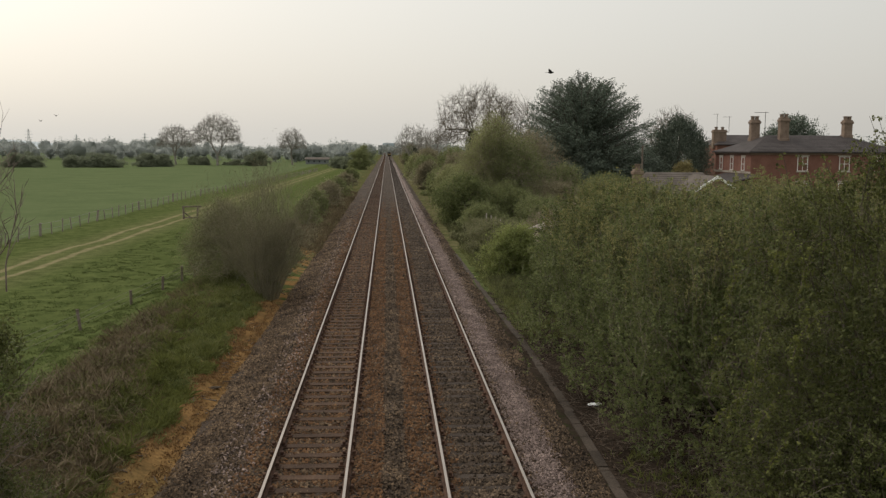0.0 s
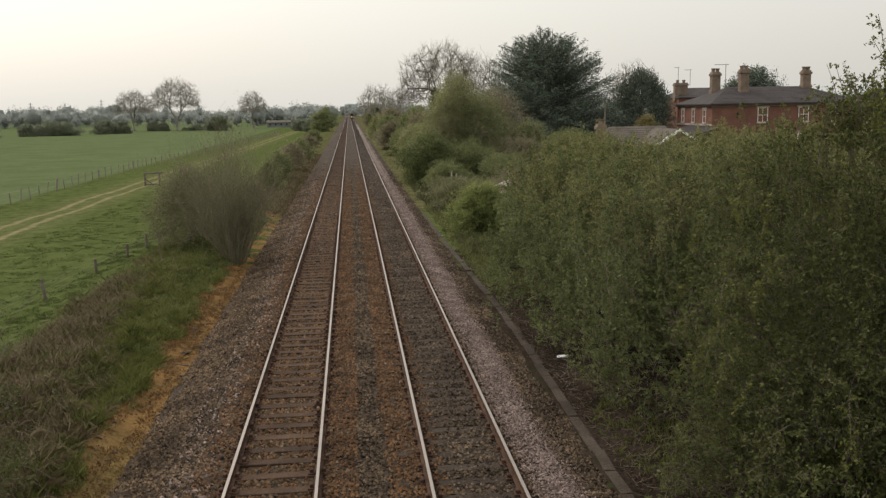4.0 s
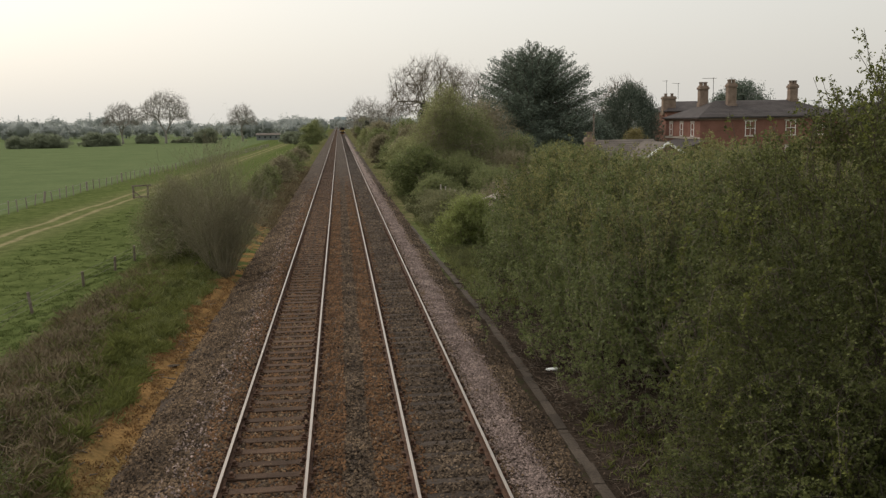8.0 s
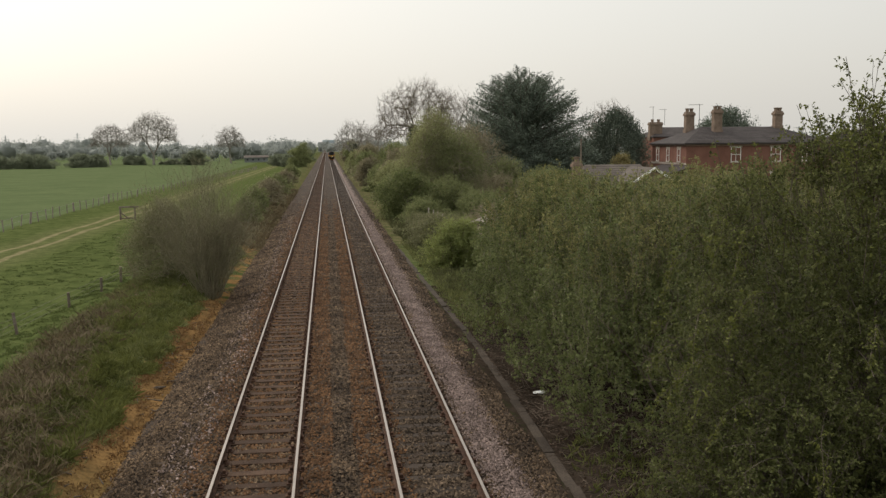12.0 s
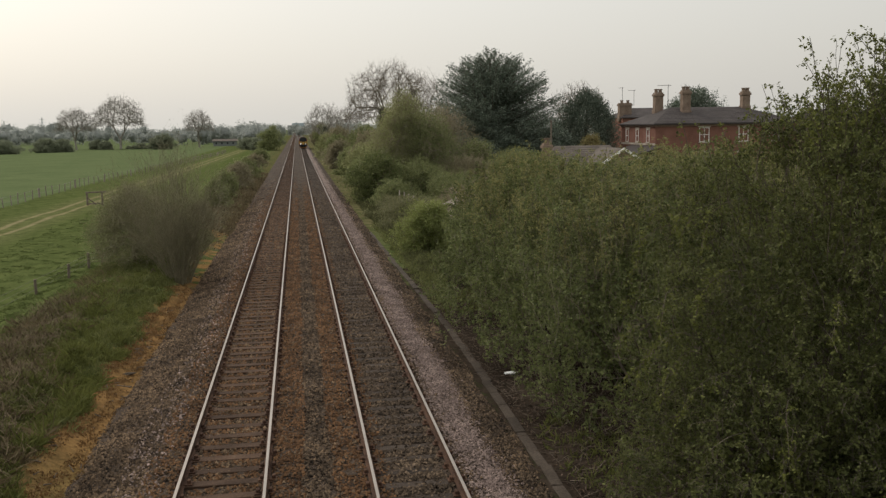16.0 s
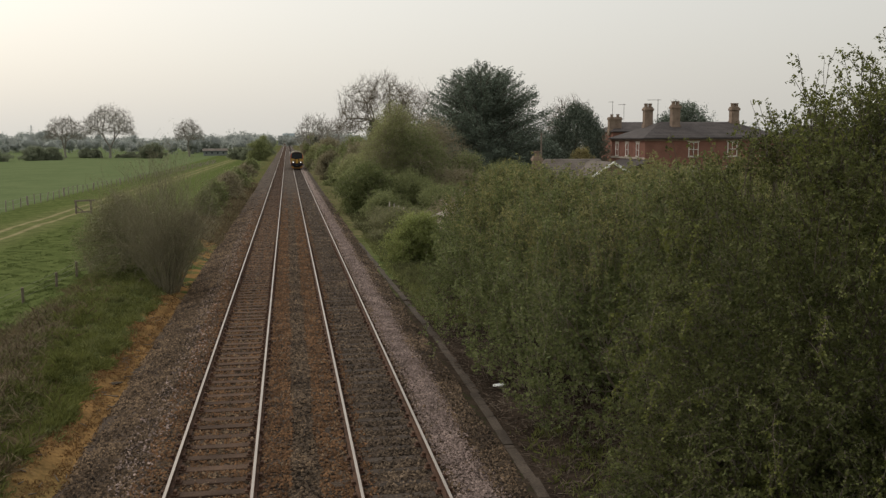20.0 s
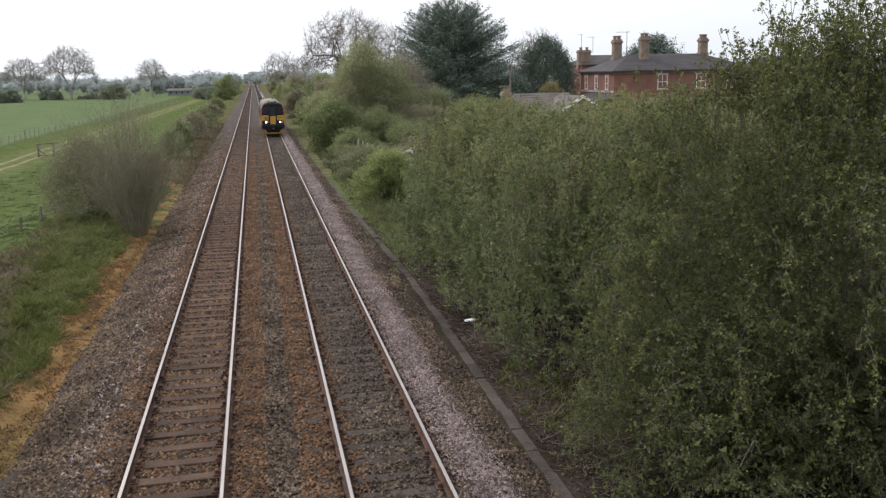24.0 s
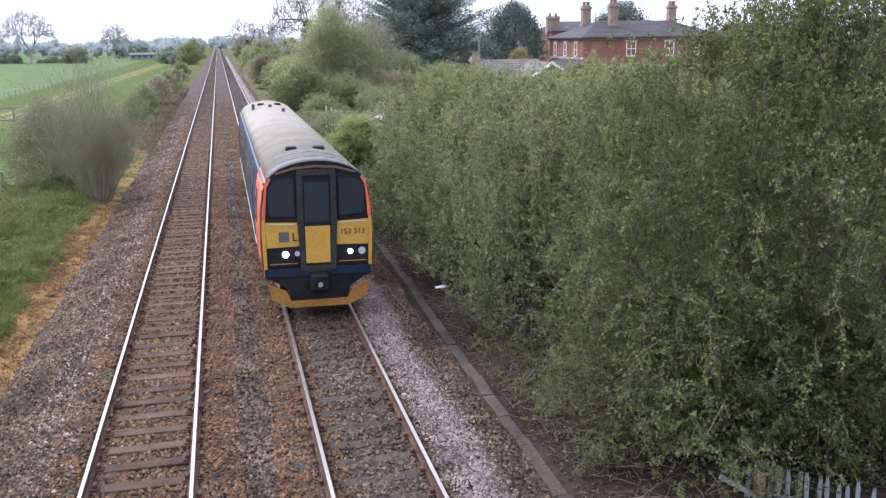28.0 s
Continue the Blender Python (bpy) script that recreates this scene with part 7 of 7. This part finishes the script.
    coup = part("coupler", boxed(-0.22, 0.22, -0.30, 0.3, 0.62, 1.04, bevel=0.05), M["t_black"], t, "black automatic coupler")
    part("coupler_face", rod(bmesh.new(), (0, -0.33, 0.80), (0, -0.30, 0.80), 0.06, 10), M["galv"], coup)
    bm = bmesh.new()
    solid(bm, [(-1.22, 0.80), (-1.15, 0.42), (-0.70, 0.20), (0.70, 0.20), (1.15, 0.42), (1.22, 0.80), (0.80, 0.62), (0.68, 0.36), (-0.68, 0.36), (-0.80, 0.62)], 1, -0.06, 0.02)
    part("snow_plough", bm, M["t_plough"], t, "rusty yellow obstacle deflector")
    # markings
    for name, body, x, z, size, parent in (("unit_number", "153 313", 0.84, 1.95, 0.185, front), ("letter", "L", -0.545, 1.83, 0.30, front)):
        cu = bpy.data.curves.new(name, "FONT")
        cu.body, cu.size, cu.align_x, cu.extrude = body, size, "CENTER", 0.002
        ob = new(name, cu)
        deps = bpy.context.evaluated_depsgraph_get()
        me = bpy.data.meshes.new_from_object(ob.evaluated_get(deps))
        bpy.data.objects.remove(ob)
        me.materials.clear()
        me.materials.append(M["t_black"])
        put(name, me, parent, "black painted marking", pose(x, 0.018, z, 90, 0, 0))
    part("small_notice", boxed(-0.92, -0.68, 0.018, 0.025, 1.82, 2.06), M["t_grey"], front)
    # roof fittings
    for y in (2.6, 20.4):
        for x in (-0.36, 0.36):
            part("roof_vent", boxed(x - 0.15, x + 0.15, y, y + 0.28, 3.66, 3.79, bevel=0.03), M["t_black"], t, "small dark roof vent")
    arc = [(-0.85, 3.575), (-0.5, 3.695), (0, 3.755), (0.5, 3.695), (0.85, 3.575)]
    part("roof_seam", skin([(x, z + 0.012) for x, z in arc], 0.85, 0.92, 0.01), M["t_grey"], t)
    part("roof_hatch", skin([(x, z + 0.012) for x, z in arc], 1.75, 2.25, 0.01), M["t_sooty"], t, "darker roof panel")
    for y in (5.2, 9.4, 13.6, 17.8):
        part("roof_seam", skin([(x, z + 0.003) for x, z in roof_pts], y, y + 0.04, 0.006), M["t_roof"], t)
    for x, y in ((-0.75, 19.0), (-0.05, 18.6), (0.35, 16.2)):
        part("exhaust", rod(bmesh.new(), (x, y, 3.6), (x, y, 3.86), 0.07, 8), M["t_grey"], t)
    for y in (3.6, 19.6):
        bogie = part("bogie", boxed(-1.05, 1.05, y - 1.5, y + 1.5, 0.45, 0.72, bevel=0.05), M["t_steel"], t)
        for dy in (-1.0, 1.0):
            for s in (-1, 1):
                part("wheel", rod(bmesh.new(), (s * 0.69, y + dy, 0.42), (s * 0.82, y + dy, 0.42), 0.42, 20), M["t_steel"], bogie)
    return t


def build_bird(x, y, z):
    b = root("bird", x, y, z, "small dark bird in flight", "bird", "birds")
    bm = bmesh.new()
    bmesh.ops.create_icosphere(bm, subdivisions=1, radius=1.0, matrix=Matrix.Diagonal((0.09, 0.22, 0.08, 1)))
    part("body", bm, M["bird"], b)
    for s in (-1, 1):
        bm = solid(bmesh.new(), [(0.0, -0.08), (s * 0.25, -0.02), (s * 0.5, 0.06), (s * 0.25, 0.12), (0.0, 0.1)], 2, 0.0, 0.015)
        part("wing", bm, M["bird"], b, m=pose(0, 0, 0.02, 0, -22 * s, 0))
    part("tail", solid(bmesh.new(), [(-0.03, 0.15), (0.03, 0.15), (0.07, 0.36), (-0.07, 0.36)], 2, 0.0, 0.012), M["bird"], b)
    return b


build_ground()
build_hill()
build_far_bridge()
build_far_barn()
build_ballast()
build_house()
for px, py, ph in ((-386, 1500, 30), (-493, 1500, 27), (-567, 1500, 35)):
    pylon(px, py, ph)
build_fences()
build_plants()
build_grass()
build_litter()
train = build_train()
birds = [build_bird(-40, 120, 30), build_bird(10, 90, 20), build_bird(-10, 110, 24)]
build_trough()
build_tracks()
build_stones()


def motions():
    run = [(0, 690), (8, 492), (11, 415), (14, 338), (17, 262.0), (20, 189.8), (23, 120.6), (24, 99.6), (25, 79.2), (26, 59.3), (27, 39.8), (27.5, 30.0), (28, 20.35)]
    walk(train, [(t, pose(TRACKS[1], y, 0, 0, 0.6, 0)) for t, y in run])
    walk(birds[0], [(0, pose(-49.5, 141.7, 10.8, 0, 0, 42)), (0.5, pose(-45.8, 137.7, 10.7, 0, 0, 42)), (1.5, pose(-34.6, 125.4, 11.0, 0, 0, 35)), (2.5, pose(-30.6, 115.7, 15.4, 0, 0, 68)), (3.4, pose(-8.3, 114.5, 13.3, 0, 0, 88)), (3.5, pose(-6.8, 114.7, 12.2, 0, 0, 73)), (4.4, pose(19.0, 106.3, 27.3, 0, 0, 77)), (12, pose(33.7, 105.0, 53.3, 0, 0, 84)), (19.7, pose(58.2, 102.1, 29.7, 0, 0, 151)), (20.5, pose(38.2, 113.2, 15.7, 0, 0, 231)), (21.3, pose(14.0, 115.8, 34.1, 0, 0, 259)), (28, pose(-2.3, 120.8, 54.3, 0, 0, 253))])
    walk(birds[1], [(0, pose(10.3, 59.0, 11.1, 0, 0, 72)), (0.3, pose(26.1, 53.8, 11.6, 0, 0, 69)), (0.6, pose(38.0, 48.6, 13.0, 0, 0, 79)), (4, pose(60.3, 47.2, 28.8, 0, 0, 159)), (12, pose(39.9, 69.8, 46.3, 0, 0, 222)), (15.9, pose(20.8, 90.7, 25.0, 0, 0, 229)), (16.3, pose(13.1, 93.5, 15.8, 0, 0, 253)), (16.5, pose(9.8, 94.1, 14.1, 0, 0, 264)), (17, pose(2.3, 94.7, 12.8, 0, 0, 258)), (18, pose(-12.4, 98.7, 16.0, 0, 0, 248)), (19, pose(-26.3, 106.5, 13.6, 0, 0, 253)), (20, pose(-48.3, 109.5, 15.2, 0, 0, 258)), (28, pose(-103.4, 122.2, 11.5, 0, 0, 257))])
    walk(birds[2], [(0, pose(-58.4, 159.8, 10.5, 0, 0, 56)), (0.5, pose(-53.2, 156.3, 10.7, 0, 0, 46)), (1.3, pose(-50.3, 152.0, 10.9, 0, 0, -34)), (2.2, pose(-68.9, 144.3, 13.3, 0, 0, -78)), (28, pose(-152.0, 130.1, 12.0, 0, 0, -80))])


motions()
